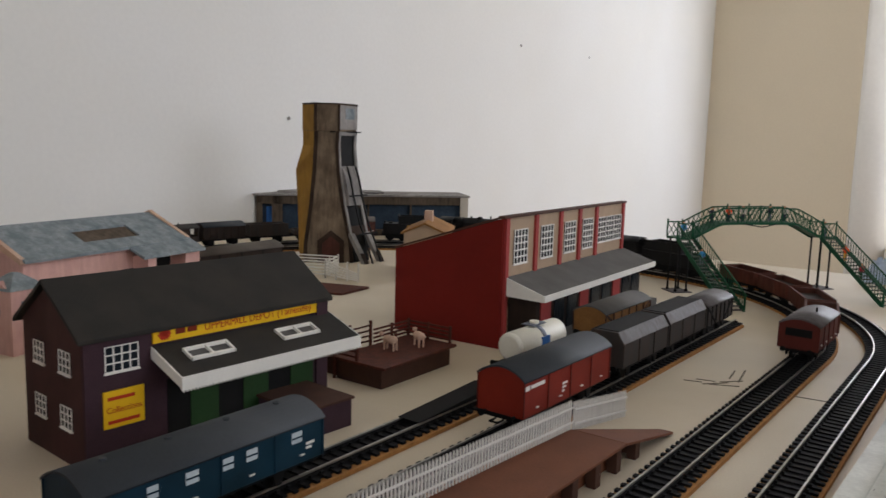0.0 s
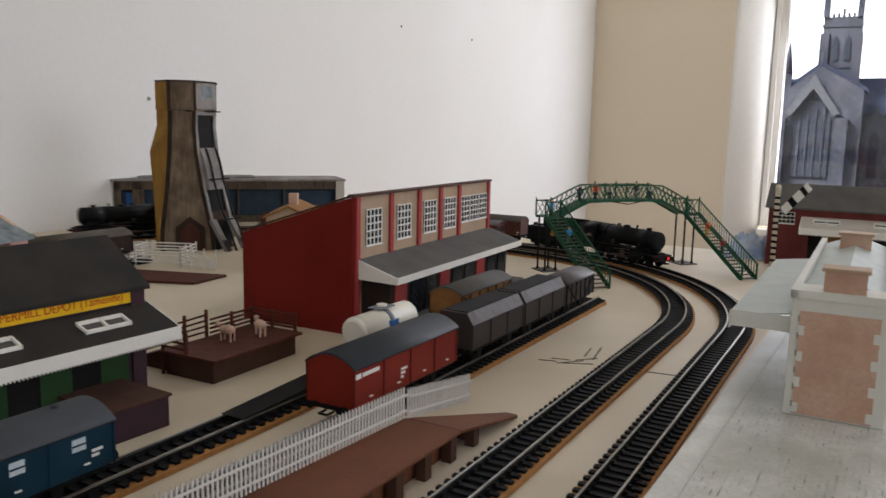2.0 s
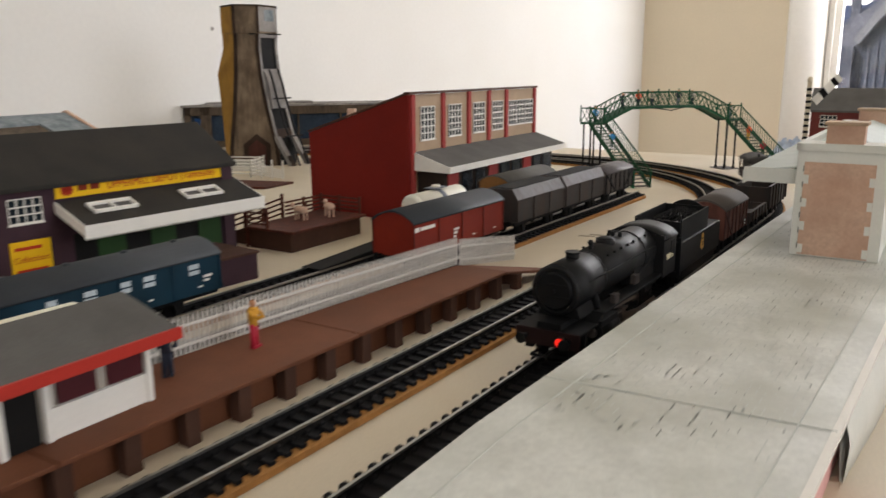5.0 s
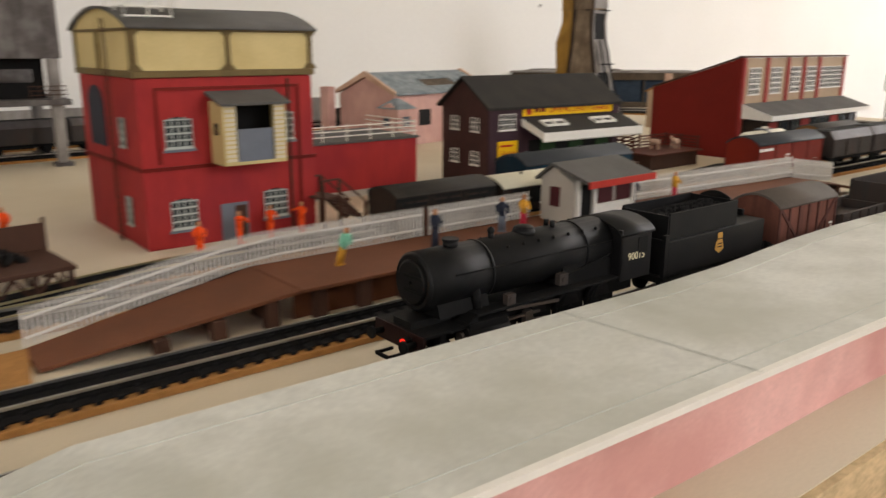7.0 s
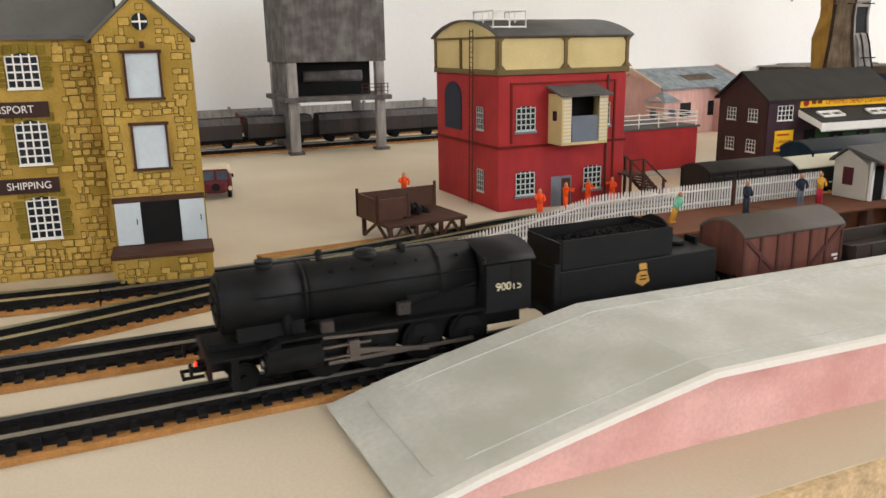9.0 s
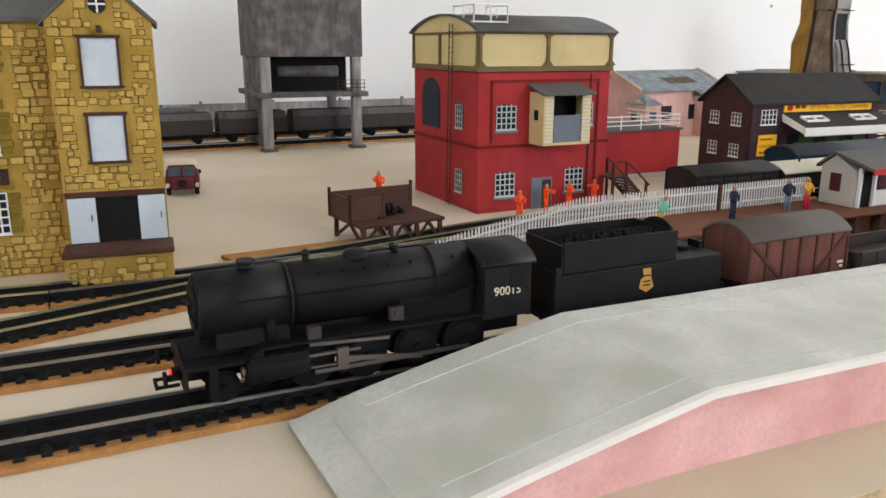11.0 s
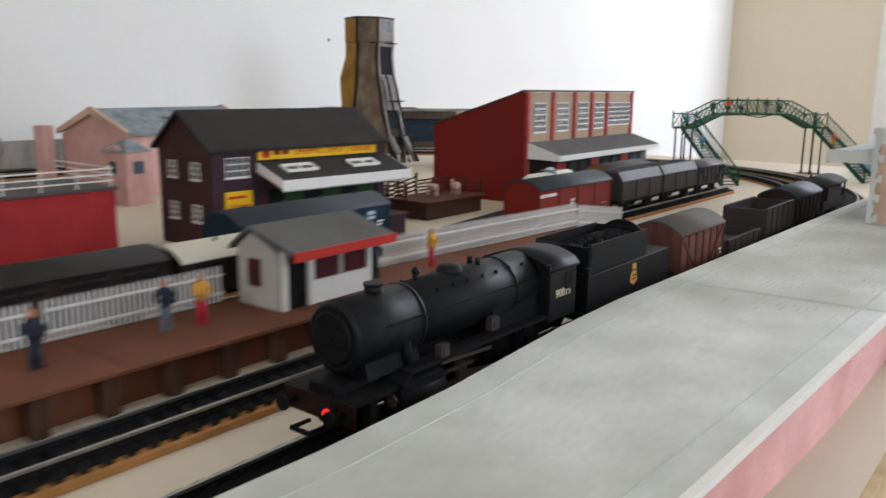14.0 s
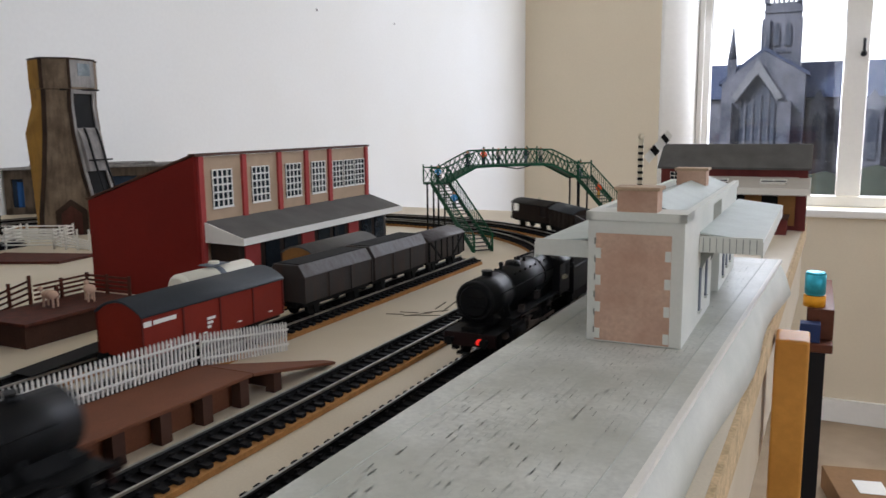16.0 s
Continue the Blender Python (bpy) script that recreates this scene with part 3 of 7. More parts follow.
def lay_track(name, pts, label, near, rail=None, cork=True):
    tr = tagged(new(name), label, "railway track", "model railway tracks", "structure")
    if cork:
        part("cork_bed", strip(pts, 0.001, 0.0328, 0.0002, 0.003), M["cork"], tr, "orange-brown cork underlay")
    # Strip in the sleepers' dark colour fills the gaps between them.
    part("ballast", strip(pts, 0.0, 0.024, 0.0001, 0.0036), M["sleeper"], tr, "dark strip between the sleepers")
    for o in (-0.00825, 0.00825):
        w = 0.0009 if rail else 0.0013
        rl = part("rail", strip(pts, o, w, RAIL - 0.0012, RAIL), rail or M["rail"], tr, "nickel silver rail")
        part("rail_web", strip(pts, o, w * 0.6, 0.0046, RAIL - 0.0011), M["black"], rl, "dark web of the rail")
    lengths = [0.0]
    for a, b in zip(pts, pts[1:]):
        lengths.append(lengths[-1] + (b - a).length)
    rest, s, i, made = G(), 0.004, 0, 0
    while s < lengths[-1]:
        while lengths[i + 1] < s:
            i += 1
        d = (pts[i + 1] - pts[i]).normalized()
        p = pts[i] + d * (s - lengths[i])
        rz = math.atan2(-d.x, d.y)
        if near[0] <= p.y <= near[1] and p.x > -0.35 and made < 290:
            o = part("sleeper", SLEEPER, None, tr)
            o.matrix_basis = Matrix.Translation((p.x, p.y, 0.0048)) @ Matrix.Rotation(rz, 4, "Z")
            made += 1
        else:
            c, sn = math.cos(rz), math.sin(rz)
            lo = G().box(-0.0155, 0.0155, -0.0017, 0.0017, 0.003, 0.0048)
            rest.add([(p.x + x * c - y * sn, p.y + x * sn + y * c, z) for x, y, z in lo.v], lo.f)
        s += 0.0083
    if rest.v:
        tagged(part("sleepers", rest, M["sleeper"], tr), kind="stuff")


lay_track("outer_track", [path("outer", -2.4 + 0.02 * i) for i in range(226)], "curved model railway track on cork, black sleepers", (-0.45, 0.9))
lay_track("inner_track", [path("inner", -2.4 + 0.02 * i) for i in range(282)], "curved model railway track on cork, black sleepers", (-0.45, 0.9))
for nm, near in (("yard", (-0.36, 0.96)), ("depot", (0.3, 0.6)), ("back", (9, 10)), ("coal", (9, 10))):
    (x0, y0), (x1, y1) = SIDINGS[nm]
    lay_track(nm + "_siding", [siding(nm, y0 + (y1 - y0) * i / 40) for i in range(41)], "straight model railway siding with black sleepers", near, cork=nm != "coal")
# the pointwork at the platform's end
lay_track("point_track", [Vector((-0.243 - 0.028 * t + 0.03 * t * t - 0.045 * t, -0.36 - 0.6 * t, RAIL)) for t in [i / 30 for i in range(31)]], "brassy model railway track on cork", (9, 10), M["tarnish"])
lay_track("crossover_track", [Vector((-0.243 + 0.075 * (3 * t * t - 2 * t ** 3), -0.10 - 0.42 * t, RAIL)) for t in [i / 30 for i in range(31)]], "brassy model railway crossover track on cork", (9, 10), M["tarnish"])
lay_track("loop_track", [Vector((-0.243 + (-0.285 + 0.243) * (3 * t * t - 2 * t ** 3), -0.30 + 0.30 * t, RAIL)) for t in [i / 30 for i in range(31)]], "model railway point curving into a siding", (9, 10), M["tarnish"])
for x, y, rz, cx, cy in ((-0.196, -0.19, 6, -0.17, -0.205), (-0.2305, -0.26, 8, -0.27, -0.195)):
    single("point_motor_cover", G().prism([(-0.011, 0), (0.010, 0), (0.008, 0.007), (-0.008, 0.007)], "y", -0.025, 0.025), M["black"], pose(x, y, 0.0027, 0, 0, rz), "low black plastic point motor cover beside the track", "point motor", bevel=0.001)
    single("cork_patch", G().prism([(-0.03, -0.06), (0.025, -0.055), (0.03, 0.045), (-0.02, 0.06)], "z", 0.0002, 0.0028), M["cork"], pose(cx, cy, 0, 0, 0, rz), "offcut of orange-brown cork glued on the board", "cork")
single("end_ramp", G().prism([(0, 0), (0.09, 0), (0.09, 0.005), (0, 0.0005)], "x", -0.009, 0.009), M["black"], pose(-0.2755, 0.475, 0.0088, 0, 0, -1.6), "low black plastic re-railing ramp on the siding", "ramp")

# ---- windows of the model buildings ----
WIN = {}


def window(parent, m, w, h, cols, rows, bars=None, panes=None, arch=False):
    """A glazed window; it looks along local -y, its lower left corner at the pose."""
    bars, panes = bars or M["white"], panes or M["pane"]
    key = (w, h, cols, rows, bars.name, panes.name, arch)
    if key not in WIN:
        zt = h * (1.1 if arch else 1.0)
        pg = G().prism([(0, 0), (w, 0), (w, h), (w * 0.5, zt), (0, h)] if arch else [(0, 0), (w, 0), (w, h), (0, h)], "y", -0.0003, 0.0006)
        bg, t = G(), min(w, h) * 0.026
        for i in range(cols + 1):
            x = w * i / cols
            bg.box(max(x - t, -t / 2), min(x + t, w + t / 2), -0.0009, -0.0002, 0, h * (1.07 if arch and 0 < i < cols else 1))
        for i in range(rows + 1):
            z = h * i / rows
            bg.box(0, w, -0.0008, -0.0002, max(z - t, -t / 2), min(z + t, h + t / 2))
        bg.box(-0.0008, w + 0.0008, -0.0014, 0.0, -0.0012, -0.0002)
        WIN[key] = build("window", pg, panes), build("glazing_grid", bg, bars)
    a, b = WIN[key]
    o = part("window", a, None, parent)
    o.matrix_basis = m
    part("glazing_grid", b, None, o)
    return o


def east(x, y, z):
    """A pose on a wall that faces +x, local x along +y."""
    return pose(x, y, z, 0, 0, 90)


def gable_house(g, x0, x1, y0, y1, eave, apex, xa=None):
    xa = (x0 + x1) / 2 if xa is None else xa
    return g.prism([(x0, 0), (x1, 0), (x1, eave), (xa, apex), (x0, eave)], "y", y0, y1)


def pitched(g, x0, x1, y0, y1, eave, apex, t, over, xa=None):
    xa = (x0 + x1) / 2 if xa is None else xa
    k0, k1 = (apex - eave) / (xa - x0), (apex - eave) / (x1 - xa)
    return g.prism([(x0 - over, eave - k0 * over), (xa, apex), (x1 + over, eave - k1 * over), (x1 + over, eave - k1 * over + t), (xa, apex + t), (x0 - over, eave - k0 * over + t)], "y", y0 - over, y1 + over)


# ---- parcels depot and its twin at the far end ----
def depot(m, label, sign=True):
    brick, front, slates = (M["brownbrick"], M["plumbrick"], M["darkroof"]) if sign else (M["redbrick2"], M["redbrick2"], M["greyroof"])
    felt = M["darkroof"] if sign else M["hutwall"]
    d = thing("parcels_depot", m, label, "model building", "brick depots")
    W, L, E, A = 0.085, 0.193, 0.079, 0.105
    part("brickwork", gable_house(G(), -W, 0, 0, L, E, A, -0.044), brick, d)
    part("front_wall", G().box(-0.002, 0.0012, 0.0, L, 0, E - 0.001), front, d, "plum brick front wall")
    part("roof", pitched(G(), -W, 0.0, 0, L, E, A, 0.003, 0.005, -0.044), slates, d, "dark slate roof", bevel=0.0006)
    window(d, east(0.0013, 0.013, 0.057), 0.022, 0.015, 4, 3)
    for x in (-0.068, -0.031):
        for z in (0.022, 0.055):
            window(d, pose(x, -0.0003, z), 0.015, 0.013, 3, 3)
    aw = part("awning", G().prism([(0.001, 0.0655), (0.037, 0.0535), (0.037, 0.0555), (0.001, 0.0675)], "y", 0.045, 0.197), felt, d, "felted sloping awning")
    v = G().box(0.0365, 0.0382, 0.044, 0.198, 0.0478, 0.0555)
    for y in (0.044, 0.1966):
        v.prism([(0.001, 0.06), (0.037, 0.049), (0.037, 0.0555), (0.001, 0.0672)], "y", y, y + 0.0014)
    for i in range(62):
        v.prism([(0.0445 + 0.0025 * i, 0.0478), (0.0465 + 0.0025 * i, 0.0478), (0.0455 + 0.0025 * i, 0.0462)], "x", 0.0366, 0.038)
    part("valance", v, M["white"], aw, "white saw-toothed valance")
    for y in (0.06, 0.135):
        k = -12 / 36
        f = G()
        for a, b, c, e in ((0, 0.034, 0, 0.0015), (0, 0.034, 0.0105, 0.012), (0, 0.0015, 0, 0.012), (0.0325, 0.034, 0, 0.012), (0.0162, 0.0178, 0, 0.012)):
            f.add([(x, yy, 0.0672 + k * (x - 0.001) + dz) for dz in (0.0, 0.0022) for yy in (y + a, y + b) for x in (0.012 + c, 0.012 + e)], [(0, 2, 3, 1), (4, 5, 7, 6), (0, 1, 5, 4), (2, 6, 7, 3), (0, 4, 6, 2), (1, 3, 7, 5)])
        s = part("skylight", f, M["white"], aw, "white framed skylight")
        pn = G().add([(x, yy, 0.0672 + k * (x - 0.001) + 0.0004) for yy in (y + 0.001, y + 0.033) for x in (0.013, 0.0235)], [(0, 1, 3, 2)])
        part("pane", pn, M["greyroof"], s)
    # Wall stays solid; a black panel paints the dark inside of the doorway.
    part("doorway", G().box(0.0, 0.0017, 0.055, 0.18, 0.006, 0.045), M["black"], d, "black panel for the shade inside the loading doorway")
    for y in (0.072, 0.115, 0.158):
        part("sliding_door", G().box(0.0012, 0.0026, y, y + 0.022, 0.006, 0.045), M["green"] if sign else M["woodwagon"], d, "dark green sliding door" if sign else "ochre sliding door", bevel=0.0003)
    part("corner_pier", G().box(-0.002, 0.0035, 0.183, L + 0.001, 0, E - 0.001), front, d)
    part("loading_dock", G().box(0.0012, 0.056, 0.128, 0.172, 0, 0.0185), front, d, "plum brick loading dock")
    part("dock_top", G().box(0.001, 0.0575, 0.126, 0.174, 0.0187, 0.0205), M["darkwood"], d, bevel=0.0004)
    if sign:
        sb = part("sign_board", G().box(0.0013, 0.0028, 0.045, 0.189, 0.0690, 0.0785), M["yellow"], d, "long yellow sign with red lettering")
        lettering("lettering", "UPPERMILL DEPOT (Tameside)", 0.0072, pose(0.0029, 0.130, 0.0737, 90, 0, 90), M["signred"], sb)
        bars = G()
        for y, w, h in ((0.062, 0.008, 0.0035), (0.071, 0.008, 0.0035)):
            bars.box(0.0028, 0.0031, y - 0.001, y + w - 0.002, 0.0725, 0.0725 + h)
        part("writing_bar", bars, M["signdark"], sb)
        star = G()
        for i in range(6):
            a = math.pi * i / 6
            star.bar((0.003, 0.053 - 0.0045 * math.cos(a), 0.0737 - 0.0035 * math.sin(a)), (0.003, 0.053 + 0.0045 * math.cos(a), 0.0737 + 0.0035 * math.sin(a)), 0.0005, 0.0013)
        part("emblem", star, M["signred"], sb, "red star emblem")
        sb2 = part("notice_board", G().box(0.0013, 0.0026, 0.011, 0.038, 0.024, 0.046), M["yellow"], d, "square yellow notice with red lines")
        lines = G()
        for z, w in ((0.0405, 0.018), (0.0265, 0.021)):
            lines.box(0.0026, 0.0029, 0.0135, 0.0135 + w, z, z + 0.002)
        lettering("lettering", "Collections", 0.0052, pose(0.0027, 0.0245, 0.0345, 90, 0, 90), M["signred"], sb2)
        part("writing_bar", lines, M["signred"], sb2)
    return d


depot(sized(pose(-0.3762, 0.3069, 0, 0, 0, -4.2), 0.9, 0.922, 1.004), "dark brick parcels depot with slate roof and white awning")
depot(sized(pose(-0.0717, 1.36, 0, 0, 0, -90), 1, 1, 1.08), "red-brown brick goods depot before the window", sign=False)

# ---- red goods warehouse ----
wh = thing("goods_warehouse", sized(pose(-0.3429, 0.7011, 0, 0, 0, 1.3), 1, 1, 0.995), "low-relief goods warehouse with red end wall and tan front", "model building")
part("end_wall", G().prism([(-0.124, 0), (0.0, 0), (0.0, 0.1245), (-0.124, 0.084)], "y", -0.004, 0.0), M["redwall"], wh, "plain oxide red end wall")
part("body", G().prism([(-0.123, 0), (-0.002, 0), (-0.002, 0.123), (-0.123, 0.0825)], "y", 0.0001, 0.291), M["darkroof"], wh)
part("front_wall", G().box(-0.0018, 0.0, 0.0, 0.291, 0, 0.124), M["tan"], wh, "tan brick front wall")
part("coping", G().box(-0.004, 0.003, -0.005, 0.293, 0.1245, 0.1268).prism([(-0.125, 0.0845), (0.0, 0.125), (0.0, 0.1268), (-0.125, 0.0862)], "y", -0.005, -0.001), M["darkwood"], wh)
for y in (0.0, 0.058, 0.113, 0.160, 0.205, 0.285):
    part("pier", G().box(0.0, 0.0025, y, y + 0.006, 0, 0.1243), M["redpier"], wh, "red brick pier")
for y in (0.018, 0.073, 0.127, 0.173):
    window(wh, east(0.0006, y, 0.079), 0.026, 0.033, 4, 5)
for y in (0.214, 0.238, 0.262):
    window(wh, east(0.0006, y, 0.082), 0.021, 0.029, 3, 5)
cp = part("canopy", G().prism([(0.0005, 0.0665), (0.042, 0.0535), (0.042, 0.0555), (0.0005, 0.0685)], "y", 0.004, 0.295), M["greyroof"], wh, "grey felted canopy", bevel=0.0004)
part("valance", G().box(0.0415, 0.0432, 0.003, 0.296, 0.0495, 0.0555).prism([(0.0005, 0.0505), (0.042, 0.0495), (0.042, 0.0555), (0.0005, 0.0685)], "y", 0.003, 0.0045), M["white"], cp, "white canopy edge")
# Added block; its dark colour stands in for shade beneath the canopy.
part("back_office", G().box(0.0002, 0.03, 0.012, 0.28, 0.0, 0.0485), M["darkvan"], wh, "block under the canopy, coloured dark for the shade there")
for i in range(9):
    part("door", G().box(0.03, 0.0312, 0.02 + 0.029 * i, 0.041 + 0.029 * i, 0.012, 0.046), M["pane"] if i % 3 else M["redpier"], wh)
part("loading_bank", G().box(0.03, 0.05, 0.005, 0.288, 0, 0.012), M["greyroof"], wh)

# ---- water tower over the store ----
wt = thing("water_tower", sized(pose(-0.3433, -0.0381, 0, 0, 0, -1.1), 0.917, 0.939, 1.015), "red brick store with a cream iron water tank on top", "model building")
WX, WY = 0.14, 0.138
part("brickwork", G().box(-WX, 0, 0, WY, 0, 0.114), M["red"], wt, "red painted brick walls", bevel=0.0008)
part("plinth_band", G().box(-WX - 0.0012, 0.0012, -0.0012, WY + 0.0012, 0.0535, 0.056), M["redwall"], wt)
part("cornice", G().box(-WX - 0.002, 0.002, -0.002, WY + 0.002, 0.1142, 0.1185), M["olive"], wt, bevel=0.0005)
part("tank", G().box(-WX, 0, 0, WY, 0.1186, 0.1455), M["tank"], wt, "cream panelled iron tank")
poly = [(-WX - 0.003, 0.1456), (0.003, 0.1456)] + [(0.003 - (WX + 0.006) * i / 12, 0.1458 + 0.0135 * math.sin(math.pi * i / 12) ** 0.8) for i in range(1, 12)]
part("tank_end", G().prism([(p[0] * 0.96 - 0.003, p[1]) for p in poly], "y", 0.0, WY), M["tank"], wt)
roof = G()
pts = [(0.004 - (WX + 0.008) * i / 14, 0.1462 + 0.0142 * math.sin(math.pi * i / 14) ** 0.8) for i in range(15)]
roof.prism(pts + [(p[0], p[1] - 0.0015) for p in reversed(pts)], "y", -0.004, WY + 0.004, True)
part("roof", roof, M["greyroof"], wt, "rounded grey sheet roof")
iron = G()
for y in (0.001, WY / 2, WY - 0.001):
    iron.box(0.0, 0.0022, y - 0.0014, y + 0.0014, 0.1186, 0.145)
    for s in (-1, 1):
        iron.prism([(y, 0.1186), (y + s * 0.006, 0.1186), (y, 0.1245)], "x", 0.0, 0.0014).prism([(y, 0.145), (y + s * 0.006, 0.145), (y, 0.139)], "x", 0.0, 0.0014)
for x in (-WX + 0.001, -WX * 0.55, -0.001):
    iron.box(x - 0.0014, x + 0.0014, -0.002, 0, 0.1186, 0.145)
iron.box(-WX, 0.002, -0.0015, 0, 0.1435, 0.1455).box(0, 0.0015, 0, WY, 0.1435, 0.1455)
part("tank_ribs", iron, M["olive"], wt, "brown iron ribs and brackets")
for y0, y1, z0, z1 in ((0.012, 0.014, 0.058, 0.106), (0.124, 0.126, 0.012, 0.106), (0.012, 0.126, 0.106, 0.108)):
    part("brick_moulding", G().box(0, 0.0012, y0, y1, z0, z1), M["redwall"], wt)
for y, z in ((0.018, 0.0135), (0.092, 0.0135), (0.018, 0.0685), (0.1, 0.0695)):
    o = window(wt, east(0.0005, y, z), 0.0195, 0.0185, 4, 4, M["slatecard"], M["pane"], True)
    part("brick_sill", G().box(-0.002, 0.0215, -0.0016, 0, -0.003, -0.0013), M["bluegrey"], o)
for z in (0.014, 0.068):
    window(wt, pose(-0.042, -0.0005, z), 0.013, 0.019, 3, 4, M["slatecard"], M["pane"])
ar = [(-0.118, 0.064), (-0.078, 0.064)] + [(-0.098 + 0.02 * math.cos(math.pi * i / 8), 0.094 + 0.013 * math.sin(math.pi * i / 8)) for i in range(9)]
part("blind_arch", G().prism(ar, "y", -0.0008, 0.0004), M["navy"], wt, "dark arched window recess")
part("door", G().box(0, 0.001, 0.056, 0.078, 0.0, 0.0265), M["bluegrey"], wt, "blue-grey plank door")
part("door_opening", G().box(0, 0.0014, 0.067, 0.0765, 0.0, 0.0245), M["darkwood"], wt)
part("downpipe", G().rod((0.0018, 0.116, 0.0), (0.0018, 0.116, 0.112), 0.0009), M["darkwood"], wt)
ho = part("hoist_box", G().box(0, 0.024, 0.052, 0.0535, 0.058, 0.098).box(0, 0.024, 0.1, 0.1015, 0.058, 0.098).box(0, 0.024, 0.052, 0.1015, 0.056, 0.0582)
          .box(0.0225, 0.024, 0.0535, 0.062, 0.058, 0.098).box(0.0225, 0.024, 0.092, 0.1, 0.058, 0.098), M["tank"], wt, "cream boarded projecting hoist box")
part("hoist_roof", G().prism([(0.0, 0.103), (0.028, 0.096), (0.028, 0.0975), (0.0, 0.1048)], "y", 0.049, 0.1045), M["greyroof"], ho)
# Black panel on the wall gives the hoist box its inner shade.
part("hoist_interior", G().box(0.0016, 0.0024, 0.0537, 0.0998, 0.0584, 0.098), M["black"], ho)
part("hoist_gate", G().box(0.0225, 0.0238, 0.063, 0.091, 0.056, 0.08), M["bluegrey"], ho, "grey half-height gate")
part("hoist_window", G().box(0.009, 0.015, 0.0512, 0.0521, 0.076, 0.084), M["pane"], ho)
for i in range(13):
    for y in (0.0535, 0.092):
        part("weatherboard", G().box(0.024, 0.0244, y, y + 0.0083, 0.0585 + 0.003 * i, 0.0605 + 0.003 * i), M["lorrycream"], ho)


def ladder(parent, p, q, w, n, material, name="ladder"):
    p, q, w = Vector(p), Vector(q), Vector(w)
    g = G().rod(p, q, 0.0005, 5).rod(p + w, q + w, 0.0005, 5)
    for i in range(n):
        a = p.lerp(q, (i + 0.5) / n)
        g.rod(a, a + w, 0.0004, 4)
    return part(name, g, material, parent)


ladder(wt, (-0.056, -0.0035, 0.0), (-0.046, -0.006, 0.152), (0.007, 0, 0), 36, M["darkwood"])
for a, b in (((-0.052, 0.001), (-0.012, 0.001)), ((-0.012, 0.001), (-0.012, 0.034)), ((-0.052, 0.001), (-0.052, 0.034)), ((-0.052, 0.034), (-0.012, 0.034))):
    for z in (0.153, 0.159, 0.166):
        part("railing_bar", G().rod((*a, z), (*b, z), 0.0007, 5), M["white"], wt)
    for t in (0, 0.5, 1):
        x, y = a[0] + (b[0] - a[0]) * t, a[1] + (b[1] - a[1]) * t
        part("railing_post", G().rod((x, y, 0.147), (x, y, 0.1665), 0.0008, 5), M["white"], wt)

an = thing("store_annex", pose(-0.4285, 0.097, 0, 0, 0, -1.1), "low red brick annex with a white railed roof", "model building")
part("brickwork", G().box(-0.09, 0, 0, 0.16, 0.006, 0.05), M["red"], an, bevel=0.0006)
part("plinth", G().box(-0.089, -0.001, 0.001, 0.159, 0, 0.006), M["hutwall"], an)
part("roof_slab", G().box(-0.092, 0.002, 0, 0.162, 0.0502, 0.0525), M["greyroof"], an, bevel=0.0005)
for y in range(7):
    part("railing_post", G().rod((0.0, 0.004 + 0.0255 * y, 0.0525), (0.0, 0.004 + 0.0255 * y, 0.068), 0.0007, 5), M["white"], an)
for z in (0.057, 0.0615, 0.066):
    part("railing_bar", G().rod((0.0, 0.002, z), (0.0, 0.159, z), 0.0006, 5).rod((0.0, 0.159, z), (-0.088, 0.159, z), 0.0006, 5), M["white"], an)

st = thing("timber_steps", pose(-0.338, 0.099, 0, 0, 0, 6), "dark brown timber steps and landing beside the store", "steps")
for x in (-0.012, 0.012):
    part("stringer", G().bar((x, 0.03, 0.0), (x, 0.004, 0.024), 0.0015, 0.003), M["darkwood"], st)
    part("handrail", G().bar((x, 0.034, 0.014), (x, 0.004, 0.038), 0.0012, 0.0012).bar((x, 0.004, 0.038), (x, -0.012, 0.038), 0.0012, 0.0012), M["darkwood"], st)
    for y, z0, z1 in ((0.03, 0.002, 0.017), (0.004, 0.0, 0.038), (-0.012, 0.0, 0.038)):
        part("newel", G().box(x - 0.001, x + 0.001, y - 0.001, y + 0.001, z0, z1), M["darkwood"], st)
for i in range(6):
    part("tread", G().box(-0.012, 0.012, 0.026 - 0.0043 * i, 0.0305 - 0.0043 * i, 0.0035 + 0.0035 * i, 0.0045 + 0.0035 * i), M["darkwood"], st)
part("landing", G().box(-0.013, 0.013, -0.013, 0.005, 0.0235, 0.025), M["darkwood"], st)

# ---- stone mill ----
ml = thing("stone_mill", sized(pose(-0.276, -0.3475, 0, 0, 0, -6.8), 1, 0.965, 1.04), "ochre stone shipping mill with grey roof and loading dock", "model building")
FB = 0.0575
part("bay_wall", G().prism([(0, 0), (FB, 0), (FB, 0.143), (FB / 2, 0.168), (0, 0.143)], "x", -0.09, 0.0), M["stonebase"], ml, "ochre stone gabled bay")
part("main_wall", G().box(-0.09, -0.026, -0.30, 0.0, 0, 0.1445), M["stonebase"], ml, "ochre stone main wall")
part("bay_roof", G().prism([(-0.003, 0.1405), (FB / 2, 0.1685), (FB + 0.003, 0.1405), (FB + 0.003, 0.143), (FB / 2, 0.171), (-0.003, 0.143)], "x", -0.095, 0.002), M["greyroof"], ml, "grey slate gable roof")
